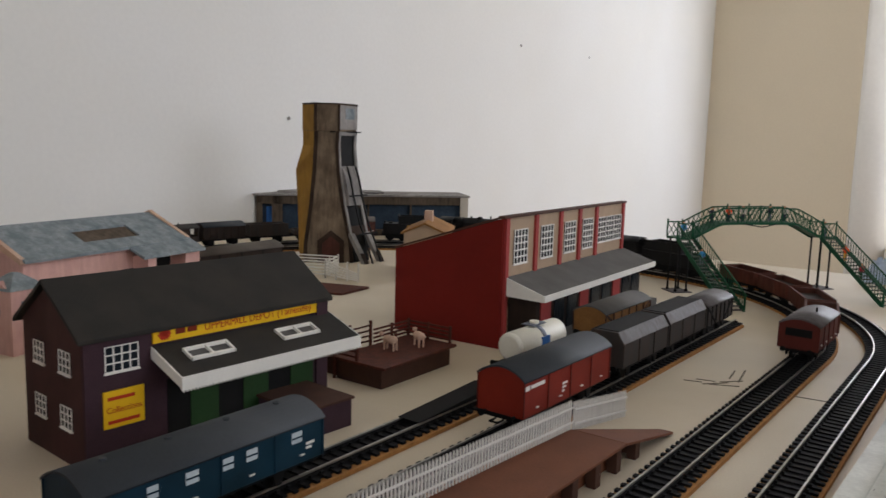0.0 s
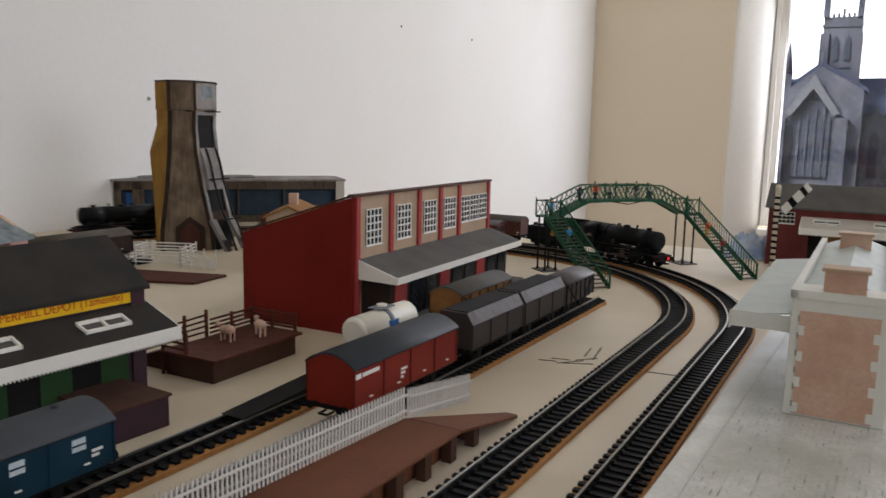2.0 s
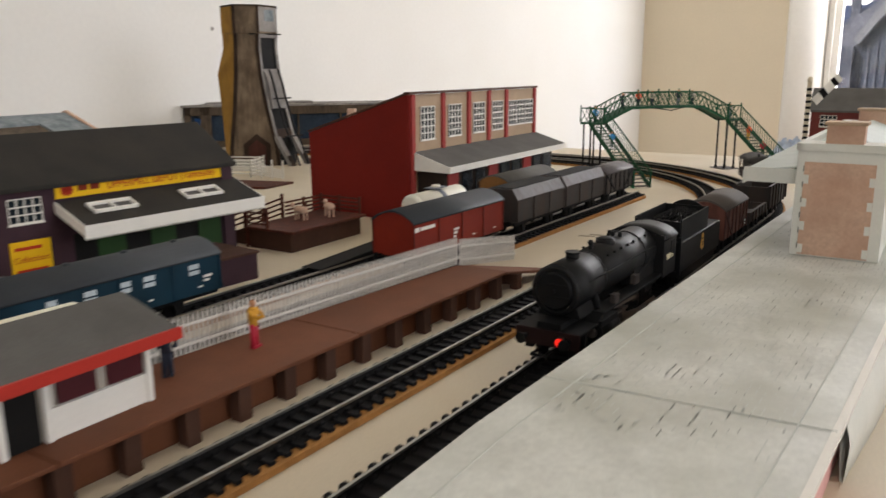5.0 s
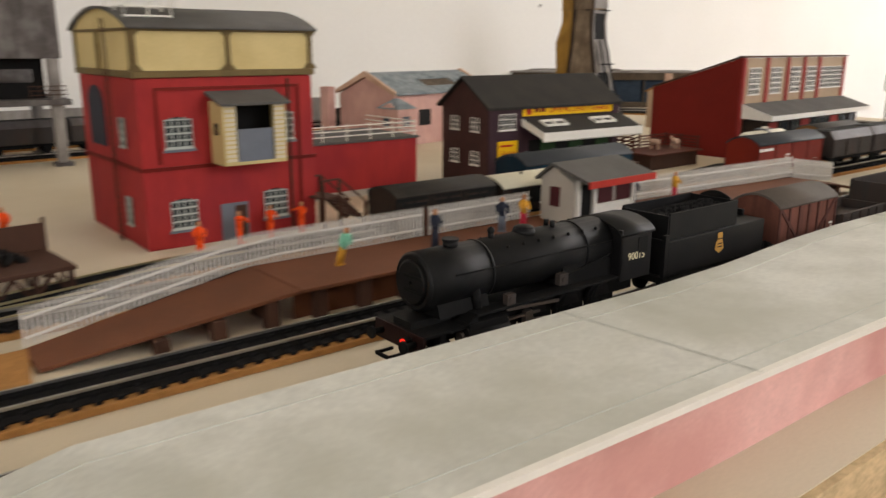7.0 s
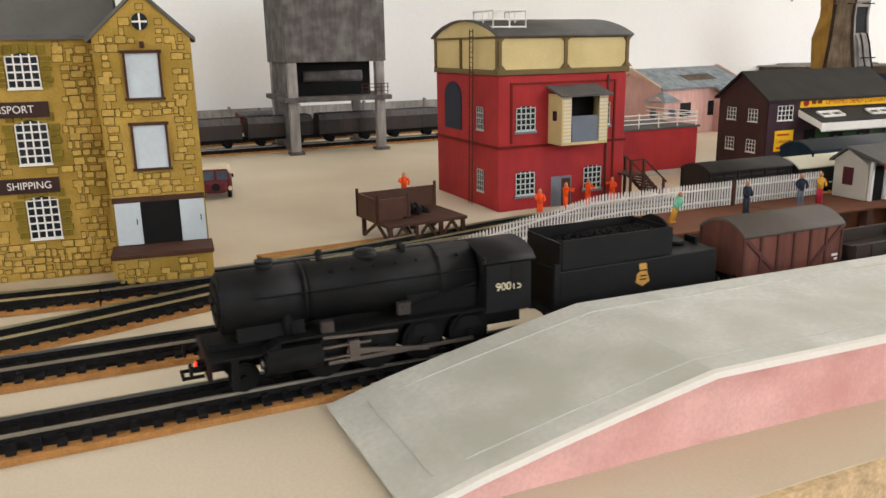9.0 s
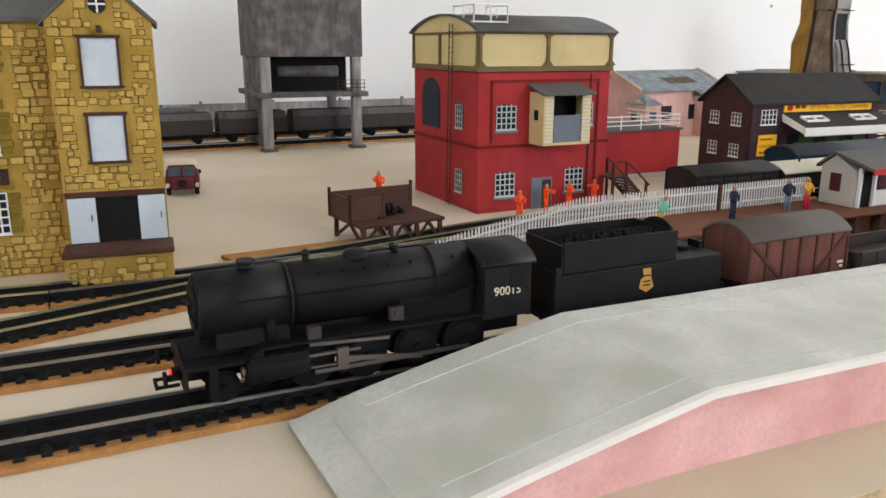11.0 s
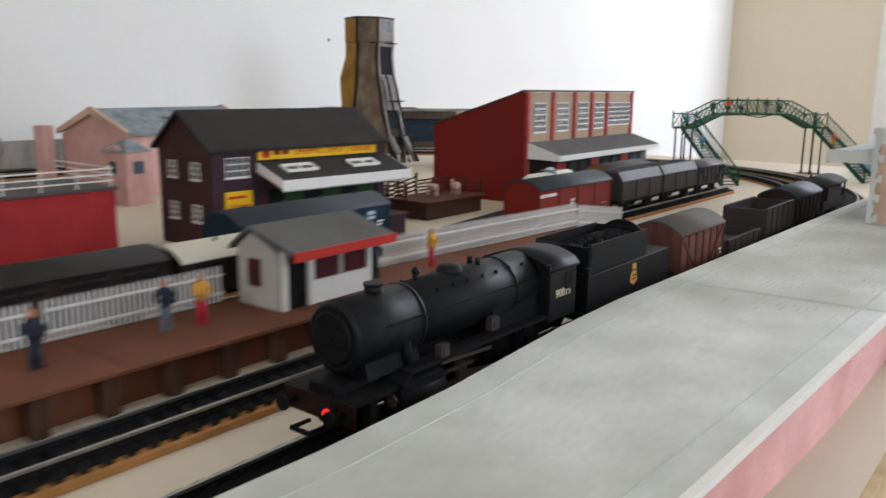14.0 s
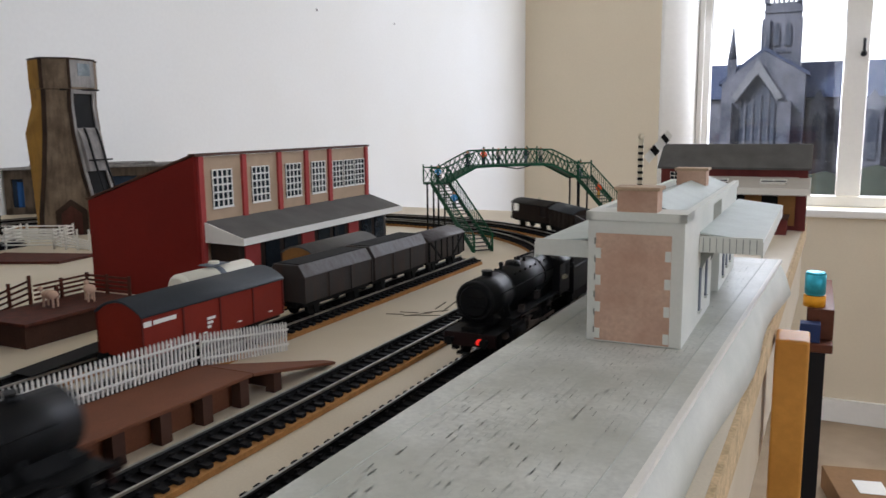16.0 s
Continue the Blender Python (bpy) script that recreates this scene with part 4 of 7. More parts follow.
part("main_roof", G().prism([(-0.022, 0.143), (-0.058, 0.172), (-0.094, 0.143), (-0.094, 0.1455), (-0.058, 0.1745), (-0.022, 0.1455)], "y", -0.302, 0.012), M["greyroof"], ml, "grey slate main roof")
part("loading_dock", G().box(0.0, 0.025, -0.001, FB + 0.001, 0, 0.0195), M["stonebase"], ml)
part("dock_deck", G().box(0.0, 0.0265, -0.002, FB + 0.002, 0.0197, 0.0225), M["darkwood"], ml, "dark timber dock deck", bevel=0.0004)
part("dock_opening", G().box(0, 0.0008, 0.004, FB - 0.003, 0.0226, 0.0485), M["black"], ml)
part("lintel", G().box(0, 0.002, 0.0005, FB - 0.0005, 0.0485, 0.0515), M["darkwood"], ml)
for y0 in (0.0015, FB - 0.0165):
    dd = part("dock_door", G().box(0.0008, 0.0022, y0, y0 + 0.0155, 0.0228, 0.0483), M["palegrey"], ml, "pale grey sliding dock door", bevel=0.0003)
    part("handle", G().box(0.0022, 0.0027, y0 + 0.0125, y0 + 0.0131, 0.035, 0.0385), M["darkwood"], dd)
for z in (0.0685, 0.1095):
    fr = part("loft_door", G().box(0.0004, 0.0012, 0.018, 0.037, z, z + 0.025), M["palegrey"], ml, "pale grey loft door in dark frame")
    f = G().box(0.0003, 0.0022, 0.0165, 0.018, z - 0.001, z + 0.026).box(0.0003, 0.0022, 0.037, 0.0385, z - 0.001, z + 0.026)
    f.box(0.0003, 0.0024, 0.0155, 0.0395, z + 0.025, z + 0.0268).box(0.0003, 0.0024, 0.0155, 0.0395, z - 0.0015, z)
    part("door_frame", f, M["darkwood"], fr)
rw = G().rod((0, FB / 2, 0.152), (0.0014, FB / 2, 0.152), 0.0048, 16)
ro = part("round_window", rw, M["pane"], ml)
part("window_cross", G().box(0.0012, 0.0022, FB / 2 - 0.0005, FB / 2 + 0.0005, 0.1475, 0.1565).box(0.0012, 0.0022, FB / 2 - 0.0045, FB / 2 + 0.0045, 0.1515, 0.1525), M["white"], ro)
part("hoist_beam", G().bar((0, FB / 2, 0.139), (0.012, FB / 2, 0.1395), 0.0025, 0.003), M["darkwood"], ml)
QUOINS = {}


def quoin_mesh(w, h):
    key = (round(w, 5), round(h, 5))
    if key not in QUOINS:
        QUOINS[key] = build("quoin", G().box(0, w, 0, 0.0008, 0, h), M["quoin"])
    return QUOINS[key]


for i, y in enumerate((-0.053, -0.100, -0.147, -0.194)):
    for z in (0.026, 0.0715, 0.116):
        o = window(ml, east(-0.0255, y, z), 0.0185, 0.0235 if z < 0.11 else 0.018, 4, 5 if z < 0.11 else 4, arch=True)
        hh = 0.0235 if z < 0.11 else 0.018
        for k in range(6):
            for x0, x1 in ((-0.0065 - 0.001 * (k % 2), -0.001), (0.0195, 0.025 + 0.001 * (k % 2))):
                part("quoin", quoin_mesh(x1 - x0, hh / 6 - 0.0006), None, o).location = (x0, -0.0008, hh * k / 6 + 0.0003)
            a = k / 6
            part("quoin", quoin_mesh(0.0285 / 6 - 0.0006, 0.005), None, o).location = (-0.005 + 0.0285 * a + 0.0003, -0.0008, hh * 1.1 + 0.0002 - 0.004 * abs(a - 0.42) ** 1.5)
for z, txt, yc in ((0.0585, "SHIPPING", -0.0495), (0.1035, "TRANSPORT", -0.058)):
    b = part("name_board", G().box(-0.0258, -0.0243, -0.125, -0.032, z - 0.0045, z + 0.0045), M["sign"], ml, "dark brown board with white lettering")
    lettering("lettering", txt, 0.0062, pose(-0.0241, yc, z, 90, 0, 90), M["white"], b)

# ---- concrete coal hopper at the back ----
hp = thing("coal_hopper", sized(pose(-0.805, -0.0993, 0, 0, 0, -2.9), 0.98, 0.917, 0.972), "weathered grey concrete coal hopper on four legs", "model building")
part("bin", G().box(-0.14, 0.0, 0.0, 0.15, 0.125, 0.24), M["concrete"], hp, bevel=0.001)
# Black block gives the shaded cavity below the bin as plain colour.
part("bin_skirt", G().box(-0.12, -0.03, 0.016, 0.134, 0.0785, 0.1248), M["black"], hp, "black block standing in for the shade under the bin")
part("side_screen", G().box(-0.122, -0.014, 0.003, 0.006, 0.004, 0.1248), M["concrete"], hp)
part("chute_pipe", G().rod((-0.03, 0.03, 0.105), (-0.03, 0.12, 0.105), 0.008, 12), M["concrete"], hp)
for x in (-0.135, -0.012):
    for y in (0.002, 0.134):
        lg = part("leg", G().box(x, x + 0.012, y, y + 0.013, 0.004, 0.1248), M["paleconc"], hp, bevel=0.0006)
        part("foot", G().box(x - 0.004, x + 0.016, y - 0.004, y + 0.017, 0, 0.004), M["concrete"], lg)
part("gantry", G().box(-0.14, 0.006, -0.006, 0.156, 0.072, 0.0785), M["concrete"], hp, bevel=0.0006)
g = G()
for y in (0.11, 0.12, 0.13, 0.14, 0.15):
    g.rod((0.004, y, 0.0785), (0.004, y, 0.094), 0.0006, 4)
for z in (0.084, 0.089, 0.094):
    g.rod((0.004, 0.11, z), (0.004, 0.152, z), 0.0006, 4)
part("railing", g, M["darkwood"], hp)

# ---- coaling tower ----
ct = thing("coaling_tower", sized(pose(-0.814, 0.96, 0, 0, 0, 42), 1, 1, 1.012), "tall weathered brown concrete coaling tower", "model building")


def loft(levels):
    g, n = G(), len(levels[0][1])
    v = [(x, y, z) for z, ring in levels for x, y in ring]
    f = []
    for i in range(len(levels) - 1):
        for k in range(n):
            a, b = i * n + k, i * n + (k + 1) % n
            f.append((a, b, b + n, a + n))
    return g.add(v, f + [tuple(range(n))[::-1], tuple(range(len(v) - n, len(v)))])


def ring(l, lf, rf, r, d0=0.0, d1=0.075):
    return [(l, d1 * 0.45), (lf, d0), (rf, d0), (r, d0 + 0.035), (r, d1), (l, d1)]


PROFILE = ((0, -0.049, -0.038, 0.034, 0.062), (0.03, -0.049, -0.037, 0.031, 0.059), (0.06, -0.05, -0.033, 0.025, 0.052), (0.09, -0.051, -0.029, 0.019, 0.046), (0.14, -0.054, -0.0245, 0.012, 0.039), (0.178, -0.043, -0.0225, 0.01, 0.036), (0.2, -0.043, -0.022, 0.011, 0.037))


def tower_at(z):
    for a, b in zip(PROFILE, PROFILE[1:]):
        if z <= b[0]:
            u = (z - a[0]) / (b[0] - a[0])
            return [p + (q - p) * u for p, q in zip(a, b)]
    return PROFILE[-1]


def hoist_side(zs, u0, u1, out, thick=0.003):
    """A plate along the hoist side between u0 and u1 of its width, standing out from it."""
    levels = []
    for z, o in zip(zs, out):
        _, l, lf, rf, r = tower_at(z)
        dx, dy = r - rf, 0.035
        n = math.hypot(dx, dy)
        nx, ny = dy / n, -dx / n
        p = lambda u, d: (rf + dx * u + nx * d, dy * u + ny * d)
        levels.append((z, [p(u0, o), p(u1, o), p(u1, o - thick), p(u0, o - thick)]))
    return loft(levels)


part("tower_shaft", loft([(z, ring(l, lf, rf, r)) for z, l, lf, rf, r in PROFILE]), M["coaltower"], ct)
part("side_wall", loft([(z, [(l - 0.0006, 0.032), (lf - 0.0005, -0.001), (l - 0.0006, 0.07)]) for z, l, lf, rf, r in PROFILE]), M["ochre"], ct, "ochre stained side of the tower")
part("cabin", loft([(0.2, ring(-0.044, -0.023, 0.013, 0.039, -0.002)), (0.24, ring(-0.044, -0.023, 0.013, 0.039, -0.002))]), M["coaltower"], ct, bevel=0.0006)
part("cabin_side", loft([(z, [(-0.0446, 0.0318), (-0.0232, -0.003), (-0.0446, 0.07)]) for z in (0.2005, 0.239)]), M["ochre"], ct, "ochre stained cabin side")
part("cabin_light_face", loft([(z, [(0.0137, -0.002), (0.04, 0.0325), (0.037, 0.0325), (0.011, 0.0)]) for z in (0.203, 0.239)]), M["paleconc"], ct, "pale grey cabin face")
part("cabin_window", loft([(z, [(0.0228, 0.009), (0.0358, 0.026), (0.033, 0.026), (0.02, 0.009)]) for z in (0.2185, 0.235)]), M["slate"], ct, "pale blue-grey cabin window")
part("cabin_roof", loft([(z, ring(-0.0455, -0.0245, 0.0145, 0.0405, -0.0035)) for z in (0.2402, 0.2418)]), M["towerrib"], ct)
part("cabin_corner", loft([(z, [(-0.0255, -0.0028), (-0.0205, -0.0028), (-0.0205, 0.001), (-0.0255, 0.002)]) for z in (0.2008, 0.2398)]), M["towerrib"], ct, "sooty cabin corner")
part("cabin_corner", loft([(z, [(0.0105, -0.0028), (0.0142, -0.0028), (0.0142, 0.001), (0.0105, 0.001)]) for z in (0.2008, 0.2398)]), M["towerrib"], ct, "sooty cabin corner")
part("ledge", G().bar((0.0, -0.003, 0.1995), (0.045, 0.03, 0.1995), 0.004, 0.0018), M["black"], ct)
for k, w in ((2, 0.003), (3, 0.0027)):
    part("corner_rib", loft([(p[0], [(p[k] - w, -0.0012), (p[k] + w, -0.0016), (p[k] + w, 0.001), (p[k] - w, 0.002)]) for p in PROFILE]), M["towerrib"], ct, "dark sooty corner rib")
part("arch_ring", G().prism([(-0.019, 0), (-0.012, 0), (-0.012, 0.030), (0.0015, 0.041), (0.015, 0.030), (0.015, 0), (0.022, 0), (0.022, 0.034), (0.0015, 0.05), (-0.019, 0.034)], "y", -0.0024, 0.001), M["towerrib"], ct)
part("arch_door", G().prism([(-0.012, 0), (0.015, 0), (0.015, 0.030), (0.0015, 0.041), (-0.012, 0.030)], "y", -0.0018, 0.001), M["rustbrick"], ct, "rust brick arched doorway")
ZS = (0.045, 0.085, 0.14, 0.178, 0.199)
for u in ((0.0, 0.1), (0.9, 1.02)):
    part("hoist_post", hoist_side(ZS, *u, (0.0046, 0.0046, 0.0035, 0.003, 0.003), 0.004), M["paleconc"], ct, "pale streaked concrete post")
# Shaft is solid; a black plate paints the shade in the upper opening.
part("hoist_opening", hoist_side((0.146, 0.178, 0.194), 0.1, 0.9, (0.0012, 0.0012, 0.0012)), M["black"], ct, "black plate for the shade inside the hoist opening")
part("hoist_lintel", hoist_side((0.194, 0.1995), 0.0, 1.02, (0.0034, 0.0034)), M["paleconc"], ct)
part("chute", hoist_side((0.088, 0.1, 0.115, 0.13, 0.142, 0.1475), 0.1, 0.9, (0.0095, 0.0105, 0.0105, 0.0095, 0.0065, 0.002), 0.009), M["paleconc"], ct, "pale bulging coal chute")
# Likewise a black plate paints the lower opening's shade.
part("lower_opening", hoist_side((0.056, 0.088), 0.1, 0.9, (0.0022, 0.0022)), M["black"], ct, "black plate for the shade inside the lower opening")
part("lower_apron", hoist_side((0.042, 0.056), 0.05, 0.98, (0.0045, 0.0045), 0.004), M["towerrib"], ct)
# Black plate between the legs, painted shade instead of an open space.
part("undercroft", hoist_side((0.0, 0.042), 0.12, 0.92, (0.0014, 0.0014)), M["black"], ct, "black plate for the shade under the hoist")
for u in ((-0.02, 0.2), (0.84, 1.08)):
    part("leg", hoist_side((0.0, 0.045), *u, (0.027, 0.0055), 0.007), M["paleconc"], ct, "pale concrete leg")
    part("leg_foot", hoist_side((0.0, 0.016), *u, (0.0276, 0.0200), 0.008), M["towerrib"], ct)
for u in (0.3, 0.78):
    part("hoist_rail", hoist_side((0.0, 0.03, 0.06, 0.1, 0.13, 0.147), u, u + 0.055, (0.031, 0.0235, 0.0165, 0.0135, 0.0115, 0.0075), 0.002), M["black"], ct, "black wagon hoist rail")
for z, o in ((0.044, 0.0205), (0.102, 0.0145)):
    part("hoist_stay", hoist_side((z, z + 0.0022), 0.08, 1.06, (o, o), 0.0015), M["black"], ct)

# ---- engine shed in the back corner ----
es = thing("engine_shed", sized(pose(-1.145, 1.1, 0, 0, 0, 47.5), 1.01, 1, 1), "long low brown engine shed with blue glazing", "model building")
L = 0.415
part("wall", G().box(0, L, 0.0, 0.12, 0.0, 0.012).box(0, L, 0, 0.1, 0.062, 0.078).box(0, 0.012, 0, 0.1, 0, 0.078).box(0.03, 0.05, 0, 0.1, 0, 0.078).box(L - 0.012, L, 0, 0.1, 0, 0.078).box(0, L, 0.09, 0.1, 0, 0.078), M["shedwall"], es, bevel=0.0006)
part("roof", G().box(-0.005, L + 0.005, -0.004, 0.104, 0.0782, 0.082).box(0.04, L * 0.6, 0.02, 0.08, 0.0822, 0.0855), M["paleconc"], es)
part("glazing", G().box(0.05, L - 0.012, 0.012, 0.016, 0.012, 0.062).box(0.012, 0.03, 0.012, 0.016, 0.012, 0.062), M["shedblue"], es, "dark blue glazed shed wall")
for i in range(3):
    part("shed_pillar", G().box(0.13 + 0.085 * i, 0.133 + 0.085 * i, 0.004, 0.011, 0.012, 0.062), M["shedwall"], es)
part("shed_door", G().box(0.0195, 0.0298, 0.0095, 0.0118, 0.012, 0.056), M["tankblue"], es, "bright blue shed door")
part("end_pier", G().box(L - 0.014, L + 0.002, -0.003, -0.0005, 0, 0.078), M["hutwall"], es, "pale end pier")

# ---- ruined pink works ----
pk = thing("pink_works", sized(pose(-0.755, 0.425, 0, 0, 0, 10.0), 1, 0.96, 0.94), "derelict pink works with holed blue-grey slate roof", "model building")
part("wall", gable_house(G(), -0.056, 0.056, 0, 0.215, 0.074, 0.1), M["pink"], pk, bevel=0.0006)
rf = G()
for a, b, c, e in ((0, 0.215, 0.0, 0.35), (0, 0.215, 0.75, 1.06), (0, 0.08, 0.35, 0.75), (0.16, 0.215, 0.35, 0.75)):
    rf.add([(0.059 * u, y, 0.1035 - 0.027 * u + dz) for dz in (0, 0.003) for y in (a - 0.002, b + 0.002) for u in (c, e)], [(0, 2, 3, 1), (4, 5, 7, 6), (0, 1, 5, 4), (2, 6, 7, 3), (0, 4, 6, 2), (1, 3, 7, 5)])
rf.add([(-0.062 * u, y, 0.1035 - 0.027 * u + dz) for dz in (0, 0.003) for y in (-0.002, 0.217) for u in (0, 1)], [(0, 2, 3, 1), (4, 5, 7, 6), (0, 1, 5, 4), (2, 6, 7, 3), (0, 4, 6, 2), (1, 3, 7, 5)])
part("roof", rf, M["slate"], pk, "blue-grey slate roof with a hole")
part("roof_void", G().add([(0.059 * u, y, 0.1036 - 0.027 * u + 0.0004) for y in (0.078, 0.162) for u in (0.34, 0.76)], [(0, 1, 3, 2)]), M["shedwall"], pk)
for y in (-0.005, 0.215):
    part("gable_parapet", G().prism([(-0.059, 0.074), (-0.059, 0.08), (0, 0.109), (0.059, 0.08), (0.059, 0.074), (0, 0.1)], "y", y, y + 0.005), M["pinkbrick"], pk)
for y in (0.05, 0.12):
    part("doorway", G().box(0.0558, 0.0566, y, y + 0.026, 0.028, 0.052), M["black"], pk)
part("cart_entrance", G().box(0.0558, 0.057, 0.15, 0.19, 0.0, 0.066), M["black"], pk)
for y0, y1 in ((0.192, 0.215), (0.135, 0.147)):
    part("side_pier", G().box(0.055, 0.078, y0, y1, 0, 0.066), M["pink"], pk)
part("porch_roof", G().prism([(0.05, 0.079), (0.083, 0.065), (0.083, 0.068), (0.05, 0.082)], "y", 0.125, 0.22), M["slate"], pk)
gh = part("gatehouse", gable_house(G(), 0.07, 0.105, -0.05, -0.015, 0.06, 0.068), M["pink"], pk)
part("gatehouse_roof", G().rod((0.0875, -0.0325, 0.0605), (0.0875, -0.0325, 0.074), 0.028, 4, 0.004), M["slate"], gh)
part("gatehouse_window", G().box(0.105, 0.1056, -0.04, -0.026, 0.036, 0.05).box(0.08, 0.09, -0.0506, -0.05, 0.036, 0.05), M["bluepane"], gh)
part("chimney_stub", G().box(-0.06, -0.045, -0.035, -0.02, 0, 0.085), M["pink"], pk)

# ---- timber island platform with its picket fence ----
def pl_edge(y):
    return -0.1455 + 0.028 * (y - 0.2)


def pl_back(y):
    for y0, x0, slope in ((0.51, -0.1738, 0.4), (0.36, -0.188, 0.095), (0.2, -0.202, 0.0875)):
        if y >= y0:
            return x0 + slope * (y - y0)
    return -0.202 + 0.03 * (y - 0.2)


def pl_z(y):
    return 0.0025 + 0.0155 * min(1, max(0, (y + 0.15) / 0.12), max(0, (0.587 - y) / 0.08) if y > 0.505 else 1)


tp = thing("timber_platform", pose(0, 0, 0), "brown timber station platform on short posts with sloping ends", "platform")
stations = [-0.15, -0.03, 0.1, 0.2, 0.36, 0.51, 0.587]
for a, b in zip(stations, stations[1:]):
    v = []
    for y in (a + 0.0003, b - 0.0003):
        back = max(pl_back(y), -0.197) if y < -0.1 else pl_back(y)
        front = pl_edge(y) - (0.012 if y < -0.1 else 0)
        v += [(back, y, pl_z(y) - 0.002), (front, y, pl_z(y) - 0.002), (front, y, pl_z(y)), (back, y, pl_z(y))]
    part("deck_panel", G().add(v, [(0, 1, 2, 3), (7, 6, 5, 4), (0, 4, 5, 1), (1, 5, 6, 2), (2, 6, 7, 3), (3, 7, 4, 0)]), M["wood"], tp, bevel=0.0004)
POST = build("post", G().box(-0.003, 0.003, -0.0035, 0.0035, 0, 1).box(-0.02, -0.003, -0.0015, 0.0015, 0.2, 1), M["darkwood"])
for i in range(24):
    y = -0.10 + 0.0275 * i
    o = part("support_post", POST, None, tp)
    o.matrix_basis = Matrix.Translation((pl_edge(y) - 0.005, y, 0)) @ Matrix.Diagonal((1, 1, max(pl_z(y) - 0.0022, 0.001), 1))
bg = G()
for a, b in zip(stations[1:-1], stations[2:-1]):
    bg.add([(pl_edge(y) - 0.0095, y, z) for y in (a, b) for z in (0.0, 0.0158)], [(0, 1, 3, 2)])
part("backing_board", bg, M["wood"], tp)

fn = thing("picket_fence", pose(0, 0, 0), "white plastic picket fence along the platform's back", "fence")
PICKET = build("picket", G().prism([(-0.00055, 0.0005), (0.00055, 0.0005), (0.00055, 0.018), (0, 0.0195), (-0.00055, 0.018)], "x", -0.0004, 0.0004), M["fence"])


def fence_at(y):
    """Foot of the fence; past the bend it turns towards the platform's edge."""
    if y < 0.51:
        return Vector((max(pl_back(y), -0.198 - 0.1 * (y + 0.15)) + 0.0015 if y < -0.03 else pl_back(y) + 0.0015, y, pl_z(y)))
    return Vector((-0.1723 + (y - 0.51) * 0.06, y, pl_z(y) * 0.7 + 0.004))


def fence_run(y0, y1):
    y = y0
    while y < y1:
        p, q = fence_at(y), fence_at(y + 0.0026)
        o = part("picket", PICKET, None, fn)
        o.matrix_basis = Matrix.Translation(p) @ Matrix.Rotation(math.atan2(-(q - p).x, (q - p).y), 4, "Z")
        y += 0.00265
    n = max(2, int((y1 - y0) / 0.03))
    for h in (0.005, 0.0145):
        pts = [fence_at(y0 + (y1 - y0) * i / n) for i in range(n + 1)]
        g = ribbon([p + Vector((0.0007, 0, h)) for p in pts], 0.0007, -0.0006, 0.0006)
        part("fence_rail", g, M["fence"], fn)


fence_run(-0.148, 0.088)
fence_run(0.094, 0.183)
fence_run(0.262, 0.508)
fence_run(0.51, 0.583)
part("gate_post", G().box(-0.0012, 0.0012, -0.0012, 0.0012, 0, 0.018), M["darkwood"], fn).location = fence_at(0.091)

hu = thing("waiting_hut", sized(pose(-0.1945, 0.188, 0.0182), 1, 0.97, 1.07), "small grey waiting hut with a red-edged awning roof", "hut")
part("wall", G().prism([(0, 0), (0.03, 0), (0.03, 0.026), (0.012, 0.036), (0, 0.028)], "y", 0, 0.068), M["hutwall"], hu, bevel=0.0005)
part("roof", G().prism([(-0.003, 0.026), (0.012, 0.0365), (0.012, 0.0385), (-0.003, 0.028)], "y", -0.003, 0.071).prism([(0.012, 0.0365), (0.046, 0.0275), (0.046, 0.0295), (0.012, 0.0385)], "y", -0.003, 0.071), M["greyroof"], hu)
part("fascia", G().box(0.0455, 0.047, -0.0032, 0.0712, 0.0255, 0.0298), M["redroof"], hu, "bright red roof edge")
part("front_panel", G().box(0.03, 0.032, 0.022, 0.066, 0, 0.011), M["white"], hu)
for y in (0.026, 0.047):
    part("front_window", G().box(0.03, 0.0312, y, y + 0.016, 0.0115, 0.025), M["maroon"], hu, "maroon tinted window")
part("doorway", G().box(0.03, 0.0312, 0.006, 0.018, 0, 0.025), M["black"], hu)
part("end_window", G().box(0.009, 0.018, -0.0008, 0, 0.01, 0.023), M["maroon"], hu)
for y in (0.002, 0.0195, 0.0635):
    part("awning_post", G().box(0.0305, 0.033, y, y + 0.0025, 0, 0.0285), M["white"], hu)

# ---- printed card station platform and building ----
def sp_left(y):
    k = min(1.0, max(0.0, (y - 0.08) / 0.2))
    return -0.0248 + 0.041 * y - 0.0035 * max(0, 1 - (y + 0.29) / 0.4) - 0.015 * k * k * (3 - 2 * k)


def sp_right(y):
    return 0.0605 + 0.052 * y


def sp_z(y):
    return 0.003 + 0.0265 * min(1.0, max(0.0, (y + 0.285) / 0.115)) ** 0.85


sp = thing("card_platform", pose(0, 0, 0), "pale grey printed card station platform, sloping at its end", "platform")
ys = [-0.285, -0.26, -0.235, -0.21, -0.19, -0.17, -0.1, 0.08, 0.14, 0.18, 0.22, 0.28, 0.5, 0.7, 0.92]
v, f = [], []
for y in ys:
    for x in (sp_left(y), sp_right(y)):
        v += [(x, y, sp_z(y) - 0.0012), (x, y, sp_z(y))]
for i in range(len(ys) - 1):
    a = 4 * i
    f += [(a + 1, a + 3, a + 7, a + 5), (a, a + 4, a + 6, a + 2), (a, a + 1, a + 5, a + 4), (a + 2, a + 6, a + 7, a + 3)]
f += [(0, 2, 3, 1), tuple(4 * (len(ys) - 1) + k for k in (1, 3, 2, 0))]
part("deck", G().add(v, f), M["slabs"], sp)


